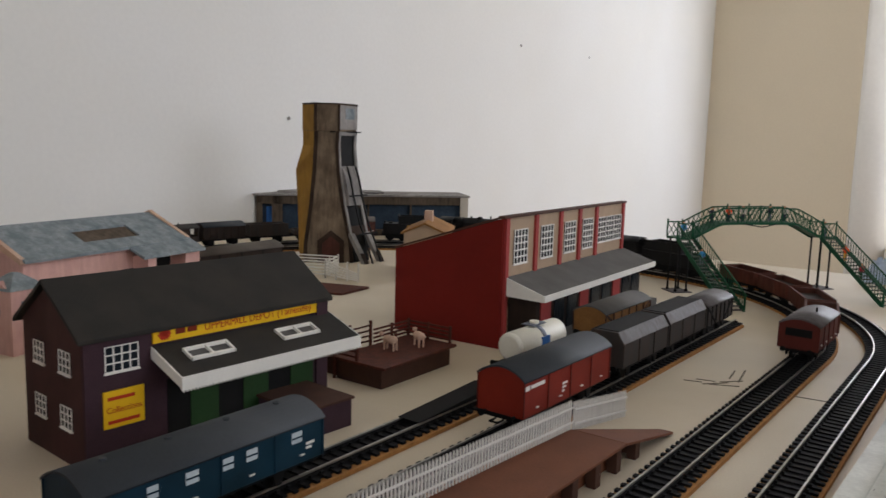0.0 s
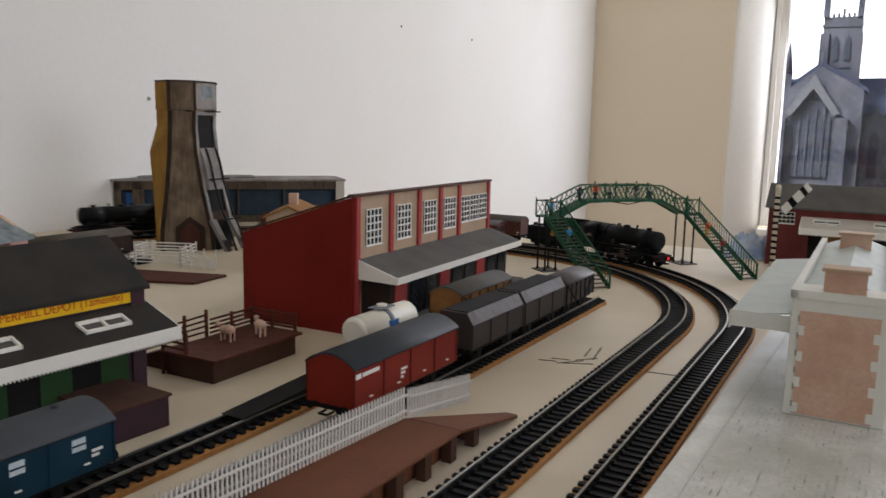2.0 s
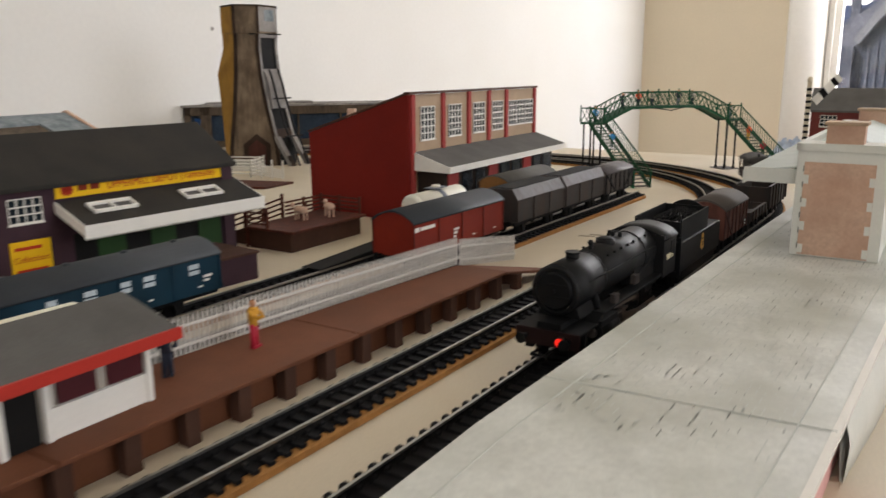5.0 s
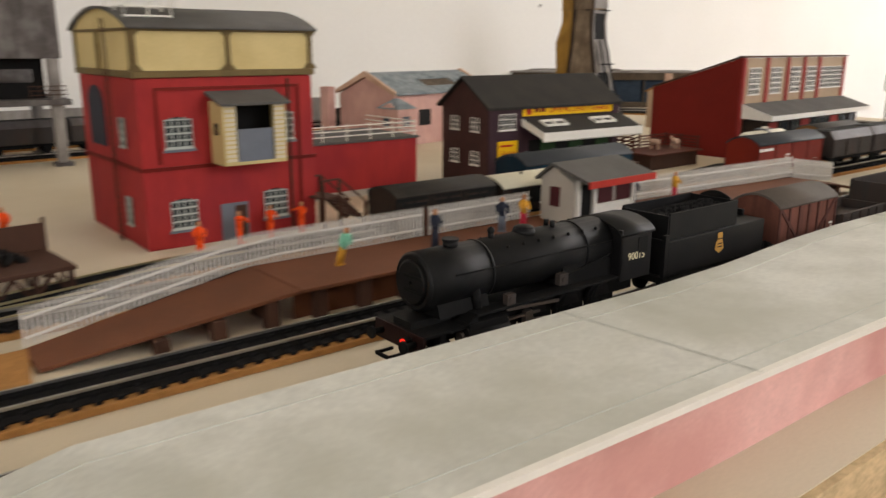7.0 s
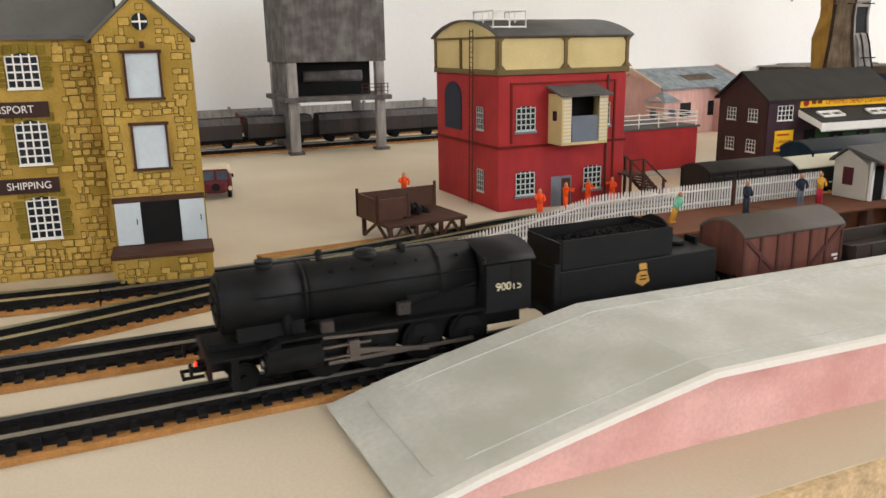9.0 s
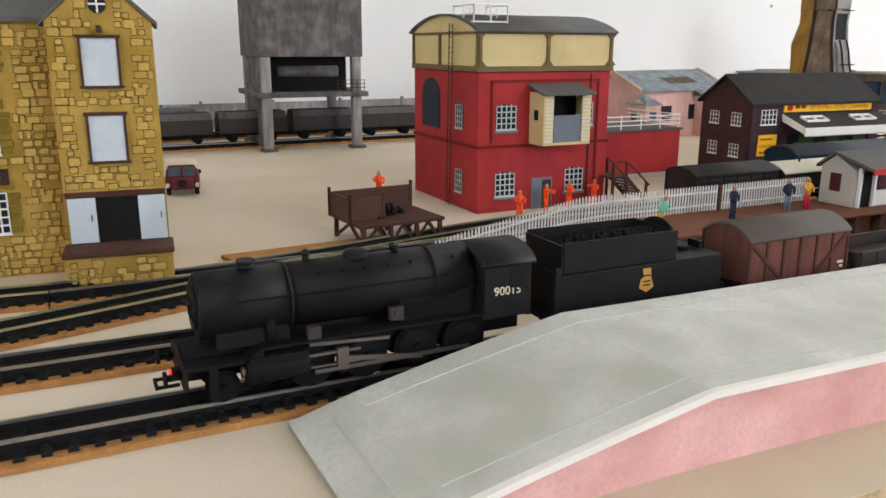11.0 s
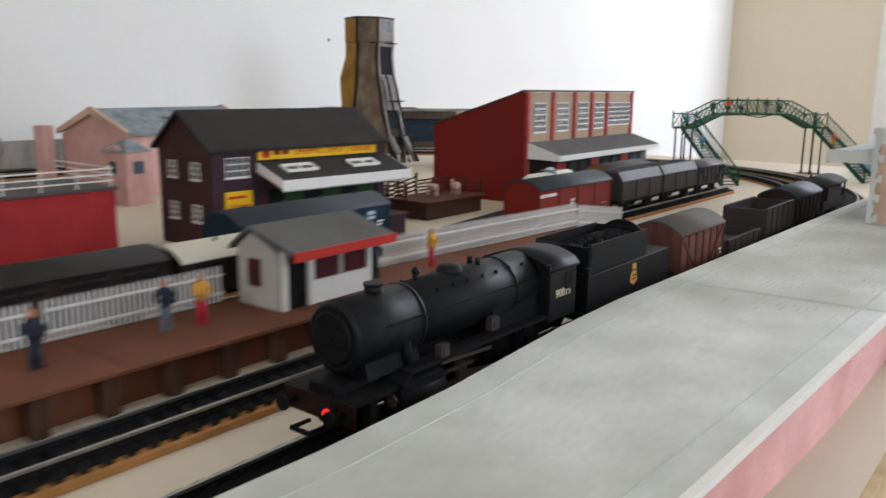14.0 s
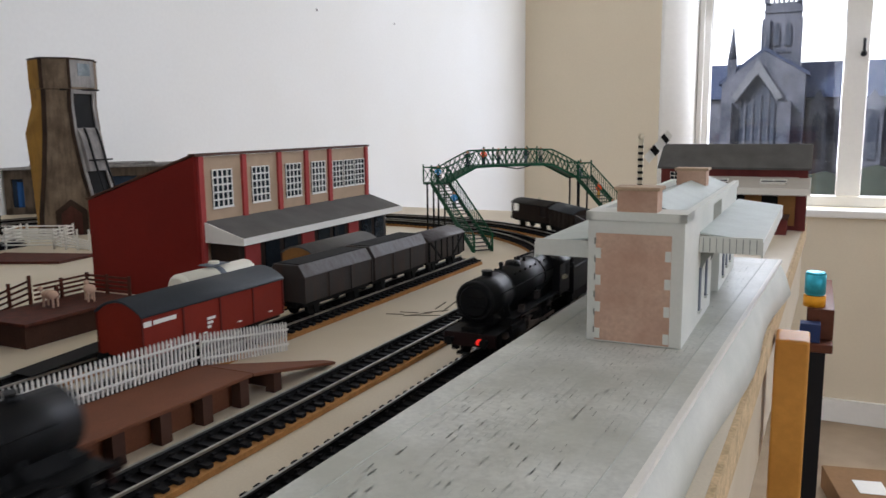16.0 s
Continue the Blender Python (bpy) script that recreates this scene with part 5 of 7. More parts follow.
def wall_strip(side, inset, y_list, wob=0.0):
    v, f = [], []
    for i, y in enumerate(y_list):
        x = side(y) + inset
        w = wob * math.sin(7 * i + 1.3)
        v += [(x - 0.001, y, 0.0), (x + w, y, 0.0), (x + w * 0.4, y, sp_z(y) - 0.0013), (x - 0.001, y, sp_z(y) - 0.0013)]
    for i in range(len(y_list) - 1):
        a = 4 * i
        f += [(a + k, a + (k + 1) % 4, a + 4 + (k + 1) % 4, a + 4 + k) for k in range(4)]
    return G().add(v, f)


part("front_brick_paper", wall_strip(sp_right, -0.0035, [-0.283 + 0.03 * i for i in range(24)], 0.0012), M["pinkedge"], sp, "crinkled pink brick-printed paper side")
loose = [0.36 + 0.031 * i for i in range(19)]
v = []
for i, y in enumerate(loose):
    flare = (0.0065 + 0.0028 * math.sin(0.75 * i + 0.5)) * min(1, 0.02 + i / 5)
    v += [(sp_right(y) - 0.002, y, 0.0283), (sp_right(y) + 0.001 + flare * 0.45 + 0.0006 * math.sin(2.3 * i), y, 0.015), (sp_right(y) + flare, y, 0.0003), (sp_right(y) + flare - 0.0012, y, 0.0003), (sp_right(y) - 0.0034, y, 0.0283)]
part("loose_paper", G().add(v, [(5 * i + k, 5 * i + (k + 1) % 5, 5 * i + 5 + (k + 1) % 5, 5 * i + 5 + k) for i in range(18) for k in range(5)], True), M["card"], sp, "loose white paper side bulging outwards")
part("track_side_wall", wall_strip(sp_left, 0.006, [-0.283 + 0.1 * i for i in range(13)]), M["pinkbrick"], sp)
edge = G()
for a, b in zip(ys, ys[1:]):
    edge.add([(sp_right(y) + dx, y, sp_z(y) + dz) for y in (a, b) for dx, dz in ((-0.0022, 0.0003), (0.0006, 0.0003), (0.0006, -0.0022))], [(0, 1, 4, 3), (1, 2, 5, 4)])
part("paper_lip", edge, M["white"], sp, "white turned-over paper edge")
for off, side in ((0.0125, sp_left), (-0.0125, sp_right)):
    g = G()
    for a, b in zip(ys[1:], ys[2:]):
        g.bar((side(a) + off, a, sp_z(a) + 0.0001), (side(b) + off, b, sp_z(b) + 0.0001), 0.0005, 0.0004)
    part("edge_line", g, M["slabdash"], sp)
part("end_line", G().bar((sp_left(-0.272) + 0.012, -0.272, sp_z(-0.272) + 0.0001), (sp_right(-0.272) - 0.012, -0.272, sp_z(-0.272) + 0.0001), 0.0005, 0.0004), M["slabdash"], sp)
for y in (0.02, 0.33):
    part("card_joint", G().bar((sp_left(y), y, 0.0297), (sp_right(y), y + 0.006, 0.0297), 0.0005, 0.0004), M["slabdash"], sp)
slab, dark_slab = G(), G()
rnd = random.Random(4)
for i in range(1700):
    y = rnd.uniform(0.3, 0.91)
    x = rnd.uniform(sp_left(y) + 0.014, sp_right(y) - 0.014)
    x = sp_left(y) + 0.014 + round((x - sp_left(y) - 0.014) / 0.0031) * 0.0031
    w, l, z = rnd.uniform(0.0003, 0.0006), rnd.uniform(0.002, 0.0065), sp_z(y) + 0.0002
    z2 = sp_z(y + l) + 0.0002
    (dark_slab if rnd.random() < 0.13 else slab).add([(x, y, z), (x + w, y, z), (x + w + 0.0001, y + l, z2), (x + 0.0001, y + l, z2)], [(0, 1, 2, 3)])
tagged(part("dark_slab_joints", dark_slab, M["slabmid"], sp), kind="stuff")
tagged(part("slab_joints", slab, M["slabdash"], sp), kind="stuff")

sb = thing("station_building", sized(pose(0.0205, 0.602, 0.0297, 0, 0, -0.5), 1, 1, 1.0), "white card station building with pink brick end and canopies", "model building")
SW, SL, SH = 0.051, 0.262, 0.067
part("front_block", G().box(0, SW, 0, 0.115, 0, SH), M["card"], sb, bevel=0.0004)
part("porch_block", G().box(0.002, SW - 0.012, 0.115, 0.16, 0, SH), M["card"], sb)
part("rear_block", G().box(0, SW, 0.16, SL, 0, SH), M["card"], sb, bevel=0.0004)
part("brick_end", G().box(0.0045, SW - 0.0065, -0.0007, 0, 0.001, SH - 0.007), M["pinkbrick"], sb, "pale pink printed brick end")
for i in range(8):
    for x in (0.0045, SW - 0.0095):
        if i % 2 == 0:
            part("quoin", G().box(x, x + 0.003, -0.0012, -0.0006, 0.002 + 0.0074 * i, 0.0075 + 0.0074 * i), M["card"], sb)
for x in (0.0045,):
    for i in range(6):
        part("card_slot", G().box(x - 0.0006, x + 0.0002, -0.0013, -0.0007, 0.005 + 0.0098 * i, 0.0085 + 0.0098 * i), M["slabline"], sb)
part("parapet", G().box(-0.001, 0.003, -0.001, SL + 0.001, SH, SH + 0.0045).box(SW - 0.003, SW + 0.001, -0.001, SL + 0.001, SH, SH + 0.0045).box(-0.001, SW + 0.001, -0.001, 0.022, SH, SH + 0.0046), M["card"], sb)
part("roof", G().prism([(0.003, SH + 0.0002), (SW - 0.003, SH + 0.0002), (SW / 2, SH + 0.009)], "y", 0.024, SL), M["slatecard"], sb, "pale grey slate-printed roof")
for y, w in ((0.002, 0.021), (0.19, 0.021)):
    c = part("chimney", G().box(0.015, 0.015 + w, y, y + 0.014, SH, SH + 0.0165), M["pinkbrick"], sb, "pale pink brick chimney")
    part("chimney_cap", G().box(0.0135, 0.0165 + w, y - 0.0015, y + 0.0155, SH + 0.016, SH + 0.018), M["tan"], c, bevel=0.0004)
cr = part("canopy", G().prism([(SW, 0.0545), (SW + 0.034, 0.0505), (SW + 0.034, 0.0515), (SW, 0.0555)], "y", 0.055, 0.275), M["slatecard"], sb, "pale card platform canopy")
part("canopy_edge", G().box(SW + 0.0335, SW + 0.0345, 0.0545, 0.2755, 0.0425, 0.0513).box(SW, SW + 0.034, 0.0545, 0.0555, 0.044, 0.0535), M["card"], cr)
for i in range(9):
    part("board_line", G().box(SW + 0.002 + 0.0036 * i, SW + 0.0024 + 0.0036 * i, 0.0541, 0.0546, 0.0445, 0.0525), M["slabline"], cr)
cl = part("canopy", G().prism([(0, 0.0545), (-0.034, 0.0505), (-0.034, 0.0515), (0, 0.0555)], "y", 0.012, 0.25), M["slatecard"], sb, "pale card platform canopy")
part("canopy_edge", G().box(-0.0345, -0.0335, 0.0115, 0.2505, 0.0425, 0.0513).box(-0.034, 0, 0.0115, 0.0125, 0.044, 0.0535), M["card"], cl)
for y in (0.062, 0.11, 0.165, 0.25):
    part("canopy_bracket", G().prism([(SW, 0.03), (SW + 0.003, 0.038), (SW + 0.014, 0.0505), (SW, 0.0525)], "y", y, y + 0.001), M["slabline"], sb)
for y, z0, z1, w in ((0.058, 0.008, 0.034, 0.006), (0.085, 0.012, 0.038, 0.006), (0.178, 0.008, 0.034, 0.007), (0.2, 0.012, 0.036, 0.006), (0.225, 0.012, 0.036, 0.006)):
    wv = part("window", G().box(SW, SW + 0.0008, y, y + w, z0, z1), M["bluegrey"], sb)
    part("window_sill", G().box(SW, SW + 0.0018, y - 0.001, y + w + 0.001, z0 - 0.0014, z0), M["card"], wv)
part("doorway", G().box(SW - 0.012, SW - 0.0112, 0.13, 0.148, 0, 0.036), M["pane"], sb)

# ---- footbridge ----
fb = thing("footbridge", pose(-0.317, 1.1, 0, 0, 0, 50.0), "green lattice footbridge with stairs over both tracks", "footbridge")
SP, ZL, W, RUN = 0.248, 0.0735, 0.026, 0.12


def deck_z(x):
    u = min(max((x - 0.022) / (SP - 0.044), 0), 1)
    return ZL + 0.021 * min(1, math.sin(math.pi * u) * 1.55)


xs = [0.0, 0.022, 0.036, 0.05, 0.066, 0.09, SP / 2, SP - 0.09, SP - 0.066, SP - 0.05, SP - 0.036, SP - 0.022, SP]
part("deck", ribbon([Vector((x, W / 2, deck_z(x))) for x in xs], W, -0.001, 0.0005), M["bridge"], fb)
for y in (0.0, W):
    part("handrail", ribbon([Vector((x, y, deck_z(x) + 0.0195)) for x in xs], 0.0015, -0.0009, 0.0009), M["bridge"], fb)
    part("girder", ribbon([Vector((x, y, deck_z(x) - 0.001)) for x in xs], 0.0015, -0.002, 0.0015), M["bridge"], fb)
    n, lt = 34, G()
    for i in range(n):
        a, b = SP * i / n, SP * (i + 1.6) / n
        if b <= SP:
            lt.bar((a, y, deck_z(a)), (b, y, deck_z(b) + 0.019), 0.0006, 0.0008).bar((a, y, deck_z(a) + 0.019), (b, y, deck_z(b)), 0.0006, 0.0008)
    part("lattice", lt, M["bridge"], fb)
    for x in (0.0, 0.022, 0.09, SP / 2, SP - 0.09, SP - 0.022, SP):
        part("upright", G().bar((x, y, deck_z(x)), (x, y, deck_z(x) + 0.0235), 0.0016, 0.0016), M["bridge"], fb)
for x in (0.004, 0.02, SP - 0.02, SP - 0.004):
    for y in (0.003, W - 0.003):
        part("column", G().rod((x, y, 0), (x, y, ZL), 0.0013, 8).rod((x, y, 0), (x, y, 0.004), 0.0022, 8), M["black"], fb, "slim dark iron column")
for x in (0.012, SP - 0.012):
    part("column_base", G().box(x - 0.014, x + 0.014, -0.003, W + 0.003, 0, 0.0012), M["concrete"], fb)
BALUSTER = build("baluster", G().box(-0.00035, 0.00035, -0.00035, 0.00035, 0, 0.019), M["bridge"])
for x0 in (0.0, SP - 0.024):
    for x in (x0, x0 + 0.024):
        sg = G().bar((x, 0, ZL), (x, -RUN, 0.001), 0.0014, 0.006)
        sg.bar((x, 0, ZL + 0.019), (x, -RUN, 0.021), 0.0014, 0.0014)
        part("stair_side", sg, M["bridge"], fb)
        for i in range(24):
            t = i / 24
            part("baluster", BALUSTER, None, fb).location = (x, -RUN * t, ZL * (1 - t))
        part("newel", G().bar((x, -RUN, 0), (x, -RUN, 0.022), 0.002, 0.002), M["bridge"], fb)
    for i in range(20):
        t = (i + 0.5) / 20
        part("tread", G().box(x0, x0 + 0.024, -RUN * t - 0.002, -RUN * t + 0.002, ZL * (1 - t) - 0.0005, ZL * (1 - t) + 0.0006), M["concrete"], fb)
part("lamp_cable", G().rod((0.1, -0.001, 0.0925), (0.128, -0.001, 0.0885), 0.0008, 5).rod((0.128, -0.001, 0.0885), (0.15, -0.001, 0.0925), 0.0008, 5), M["black"], fb)


# ---- painted figurines ----
def figurine(x, y, z, rz, top, legs, label, arms=0.4, lean=0.0, s=1.0):
    g = G()
    h = 0.0235 * s
    g.slot = 1
    for sx in (-1, 1):
        g.rod((sx * 0.0014 * s, 0, 0), (sx * 0.0011 * s, 0, h * 0.5), 0.0012 * s, 7, 0.0015 * s)
        g.box(sx * 0.0014 * s - 0.0009 * s, sx * 0.0014 * s + 0.0009 * s, -0.0022 * s, 0.001 * s, 0, 0.0011 * s)
    g.slot = 0
    g.rod((0, 0, h * 0.46), (0, 0, h * 0.8), 0.0022 * s, 9, 0.0027 * s).ball((0, 0, h * 0.8), 0.0026 * s, 8, 0.6)
    for sx, a in ((-1, arms), (1, arms * 0.5)):
        g.rod((sx * 0.0028 * s, 0, h * 0.78), (sx * 0.0042 * s, -0.004 * a * s, h * (0.62 + 0.12 * a)), 0.001 * s, 6)
        g.rod((sx * 0.0042 * s, -0.004 * a * s, h * (0.62 + 0.12 * a)), (sx * 0.0032 * s, -0.0075 * a * s - 0.0005, h * (0.5 + 0.24 * a)), 0.0009 * s, 6)
    g.slot = 2
    g.ball((0, 0, h * 0.92), 0.0017 * s, 8, 1.2)
    g.slot = 0
    ob = new("figurine", build("figurine", g, [M[top], M[legs], M["skin"]]))
    ob.matrix_basis = pose(x, y, z, lean, 0, rz)
    return tagged(ob, label, "figurine", "painted figurines")


for x, y, rz, a in ((-0.313, -0.015, 70, 0.5), (-0.328, 0.021, 110, 1.4), (-0.333, 0.048, 90, 1.0), (-0.331, 0.073, 40, 1.3)):
    figurine(x, y, 0, rz, "orange", "orange", "painted figurine in orange workwear standing on the board", a)
figurine(-0.352, -0.122, 0.0185, 70, "orange", "orange", "painted figurine in orange workwear shovelling coal", 1.3, 12)
figurine(-0.18, 0.01, 0.0182, 100, "mint", "mustard", "painted figurine in mint jacket leaning back", 0.3, 18)
figurine(-0.177, 0.077, 0.0182, 90, "navy", "navy", "painted figurine in dark clothes on the platform", 0.3)
figurine(-0.181, 0.137, 0.0182, 60, "navy", "bluegrey", "painted figurine in dark clothes on the platform", 0.3)
figurine(-0.178, 0.154, 0.0182, 80, "mustard", "crimson", "painted figurine in yellow top on the platform", 0.5)
figurine(-0.178, 0.272, 0.0182, 60, "navy", "navy", "painted figurine in dark clothes on the platform", 0.4)
figurine(-0.172, 0.318, 0.0182, 100, "mustard", "crimson", "painted figurine in yellow top on the platform", 0.8)
fm = fb.matrix_basis
for lx, ly, lz, top, legs in ((0.08, 0.008, deck_z(0.08), "orange", "navy"), (0.06, 0.016, deck_z(0.06), "navy", "navy"), (0.105, 0.012, deck_z(0.105), "hutwall", "navy"), (0.15, 0.015, deck_z(0.15), "navy", "bluegrey"), (0.172, 0.013, deck_z(0.172), "hutwall", "navy"),
                              (0.012, 0.006, ZL, "cyan", "navy"), (0.014, -0.038, 0.043, "cyan", "bluegrey"), (SP - 0.012, 0.008, ZL, "hutwall", "bluegrey"), (SP - 0.012, -0.035, 0.046, "orange", "mustard"), (SP - 0.008, -0.062, 0.025, "crimson", "green")):
    p = fm @ Vector((lx, ly, lz + 0.0006))
    figurine(p.x, p.y, p.z, 30, top, legs, "small painted figurine crossing the footbridge", 0.3, 0, 0.9)

# ---- yard furniture ----
cb = thing("coal_stage", sized(pose(-0.2745, -0.1026, 0, 0, 0, 4.0), 0.86, 0.9, 0.96), "dark brown timber coal stage on trestle legs", "coal stage")
part("deck", G().box(-0.062, 0.0, -0.074, 0, 0.0155, 0.018), M["darkwood"], cb, bevel=0.0004)
for a in ((-0.062, -0.06, -0.074, -0.0), (-0.062, -0.02, -0.074, -0.072), (-0.022, -0.02, -0.074, -0.045)):
    part("side_board", G().box(a[0], a[1], a[2], a[3], 0.018, 0.0345), M["darkwood"], cb)
    for e in ((a[0], a[2]), (a[1], a[3])):
        part("stake", G().box(e[0] - 0.001, e[0] + 0.001, e[1] - 0.001, e[1] + 0.001, 0.016, 0.038), M["darkwood"], cb)
for y in (-0.07, -0.047, -0.024, -0.003):
    for x in (-0.058, -0.003):
        part("leg", G().box(x - 0.0015, x + 0.0015, y - 0.0015, y + 0.0015, 0, 0.0155), M["darkwood"], cb)
    part("cross_brace", G().bar((-0.058, y, 0.001), (-0.03, y, 0.015), 0.002, 0.002).bar((-0.03, y, 0.015), (-0.003, y, 0.001), 0.002, 0.002), M["darkwood"], cb)
for i in range(3):
    y0 = -0.07 + 0.0225 * i
    part("side_brace", G().bar((-0.003, y0, 0.001), (-0.003, y0 + 0.011, 0.015), 0.0016, 0.002).bar((-0.003, y0 + 0.011, 0.015), (-0.003, y0 + 0.022, 0.001), 0.0016, 0.002), M["darkwood"], cb)
hg = G()
rnd = random.Random(9)
for i in range(120):
    a, r = rnd.uniform(0, 6.28), rnd.uniform(0, 1) ** 0.5
    x, y = -0.04 + 0.019 * r * math.cos(a), -0.045 + 0.026 * r * math.sin(a)
    hg.ball((x, y, 0.018 + 0.008 * (1 - r * r)), rnd.uniform(0.002, 0.0036), 5)
tagged(part("coal_heap", hg, M["coal"], cb, "heap of black coal"), kind="stuff")

dk = thing("cattle_dock", pose(-0.345, 0.53, 0), "brown timber cattle dock with ramp and rails", "loading dock")
part("dock_base", G().box(-0.05, -0.003, 0.003, 0.095, 0, 0.016), M["darkwood"], dk)
part("dock_deck", G().box(-0.052, 0.002, 0.0, 0.098, 0.0162, 0.0185), M["mineral"], dk, bevel=0.0004)
part("ramp", G().prism([(-0.105, 0.0), (-0.052, 0.0), (-0.052, 0.018)], "y", 0.008, 0.045), M["darkwood"], dk)
for y in (0.002, 0.046):
    for i in range(4):
        part("ramp_rail", G().bar((-0.1, y, 0.005 + 0.0045 * i), (-0.052, y, 0.0225 + 0.0045 * i), 0.001, 0.0016), M["mineral"], dk)
    for x, z in ((-0.1, 0), (-0.076, 0.01), (-0.052, 0.018)):
        part("rail_post", G().box(x - 0.001, x + 0.001, y - 0.001, y + 0.001, 0, z + 0.022), M["mineral"], dk)
for i in range(4):
    part("dock_rail", G().bar((-0.05, 0.002, 0.0215 + 0.0045 * i), (-0.028, 0.002, 0.0215 + 0.0045 * i), 0.001, 0.0016), M["mineral"], dk)
    part("dock_rail", G().bar((-0.05, 0.096, 0.0215 + 0.0035 * i), (-0.004, 0.096, 0.0215 + 0.0035 * i), 0.001, 0.0016), M["mineral"], dk)
for i in range(4):
    part("dock_rail", G().bar((-0.05, 0.048, 0.0215 + 0.0035 * i), (-0.05, 0.096, 0.0215 + 0.0035 * i), 0.001, 0.0016), M["mineral"], dk)
for x, y in ((-0.05, 0.072), (-0.028, 0.002), (-0.05, 0.096), (-0.028, 0.096), (-0.004, 0.096), (-0.028, 0.05)):
    part("rail_post", G().box(x - 0.001, x + 0.001, y - 0.001, y + 0.001, 0.0185, 0.034), M["mineral"], dk)


def beast(x, y, rz, label):
    g = G().ball((0, 0, 0.009), 0.0048, 8, 0.75).ball((0, 0.005, 0.0092), 0.0045, 8, 0.75).ball((0, 0.012, 0.0125), 0.0023, 7)
    body = thing("cattle", pose(x, y, 0.0187, 0, 0, rz), label, "cow", "cattle on the dock")
    part("body", g, M["pinkbrick"], body)
    for a, b in ((-0.002, -0.003), (0.002, -0.003), (-0.002, 0.007), (0.002, 0.007)):
        part("leg", G().rod((a, b, 0), (a, b, 0.008), 0.0009, 6), M["pinkbrick"], body)


beast(-0.372, 0.575, 90, "pale painted model cow on the timber dock")
beast(-0.362, 0.6, 60, "pale painted model cow on the timber dock")

pn = thing("cattle_pen", sized(pose(-0.722, 0.856, 0, 0, 0, 24), 1.15, 1.15, 1.1), "white railed cattle pen beside the coaling tower", "fence")
for (ax, ay), (bx, by) in (((0, 0), (-0.16, 0)), ((0, 0), (0, 0.045)), ((-0.16, 0.045), (0, 0.045)), ((-0.06, 0), (-0.06, 0.045)), ((-0.11, 0), (-0.11, 0.045)), ((0, 0), (0.045, -0.012))):
    for i in range(5):
        part("pen_rail", G().rod((ax, ay, 0.005 + 0.004 * i), (bx, by, 0.005 + 0.004 * i if bx < 0.04 else 0.002 + 0.002 * i), 0.00095, 5), M["white"], pn)
    for t in (0, 0.33, 0.67, 1):
        x, y = ax + (bx - ax) * t, ay + (by - ay) * t
        part("pen_post", G().box(x - 0.0009, x + 0.0009, y - 0.0009, y + 0.0009, 0, 0.024), M["white"], pn)
single("ramp_mat", G().prism([(-0.05, -0.035), (0.045, -0.03), (0.06, 0.025), (-0.06, 0.03)], "z", 0.0002, 0.003), M["mineral"], pose(-0.675, 0.795, 0, 0, 0, 20), "flat red-brown ramp on the board", "ramp")

oh = thing("orange_roofed_hut", pose(-0.63, 0.96, 0, 0, 0, 30), "small hut with orange tiled roof and brick chimney", "hut")
part("wall", gable_house(G(), -0.03, 0.03, 0, 0.1, 0.062, 0.075), M["tan"], oh)
part("roof", pitched(G(), -0.03, 0.03, 0, 0.1, 0.062, 0.075, 0.003, 0.004), M["woodwagon"], oh, "orange tiled roof")
part("chimney", G().box(-0.006, 0.006, 0.04, 0.052, 0.07, 0.091), M["pinkbrick"], oh)

lo = thing("toy_lorry", pose(-0.553, -0.241, 0, 0, 0, -100), "small maroon and cream model lorry parked on the board", "toy lorry")
part("cab", G().prism([(-0.018, 0.007), (0.018, 0.007), (0.018, 0.02), (0.014, 0.034), (-0.014, 0.034), (-0.018, 0.02)], "y", -0.006, 0.02), M["lorry"], lo, bevel=0.002)
part("cab_top", G().box(-0.0165, 0.0165, -0.006, 0.0189, 0.0275, 0.038), M["lorrycream"], lo, "cream cab roof", bevel=0.003)
part("bonnet", G().box(-0.012, 0.012, 0.019, 0.028, 0.007, 0.021), M["lorry"], lo, bevel=0.003)
part("grille", G().rod((0, 0.0275, 0.0145), (0, 0.029, 0.0145), 0.0048, 12), M["blackmetal"], lo)
for x in (-0.0135, 0.0015):
    part("windscreen", G().box(x, x + 0.012, 0.0192, 0.0202, 0.0215, 0.0315), M["bluepane"], lo)
for x in (-0.0155, 0.0155):
    part("headlight", G().rod((x, 0.02, 0.012), (x, 0.027, 0.012), 0.0022, 8), M["lorrycream"], lo)
    part("mirror", G().box(x * 1.25 - 0.001, x * 1.25 + 0.001, 0.019, 0.02, 0.024, 0.028), M["blackmetal"], lo)
    for y in (0.014, -0.045):
        part("wheel", G().rod((x * 0.8, y, 0.006), (x * 1.1, y, 0.006), 0.006, 14), M["tyre"], lo)
lo.scale = (0.85, 0.85, 0.85)
part("load_bed", G().box(-0.018, 0.018, -0.075, -0.007, 0.009, 0.014).box(-0.018, 0.018, -0.01, -0.007, 0.014, 0.024), M["lorry"], lo)

sg = thing("semaphore_signal", sized(pose(-0.026, 0.975, 0), 1, 1, 1.18), "model semaphore signal with a white and black striped post", "signal")
part("post", G().box(-0.0022, 0.0022, -0.0022, 0.0022, 0, 0.112), M["lorrycream"], sg)
for i in range(20):
    part("ladder_rung", G().box(-0.0022, 0.0028, -0.0034, -0.0024, 0.004 + 0.0053 * i, 0.0062 + 0.0053 * i), M["black"], sg)
part("arm", G().bar((0.006, -0.003, 0.095), (0.028, -0.003, 0.117), 0.0012, 0.0075), M["white"], sg, "raised white signal arm with black bands")
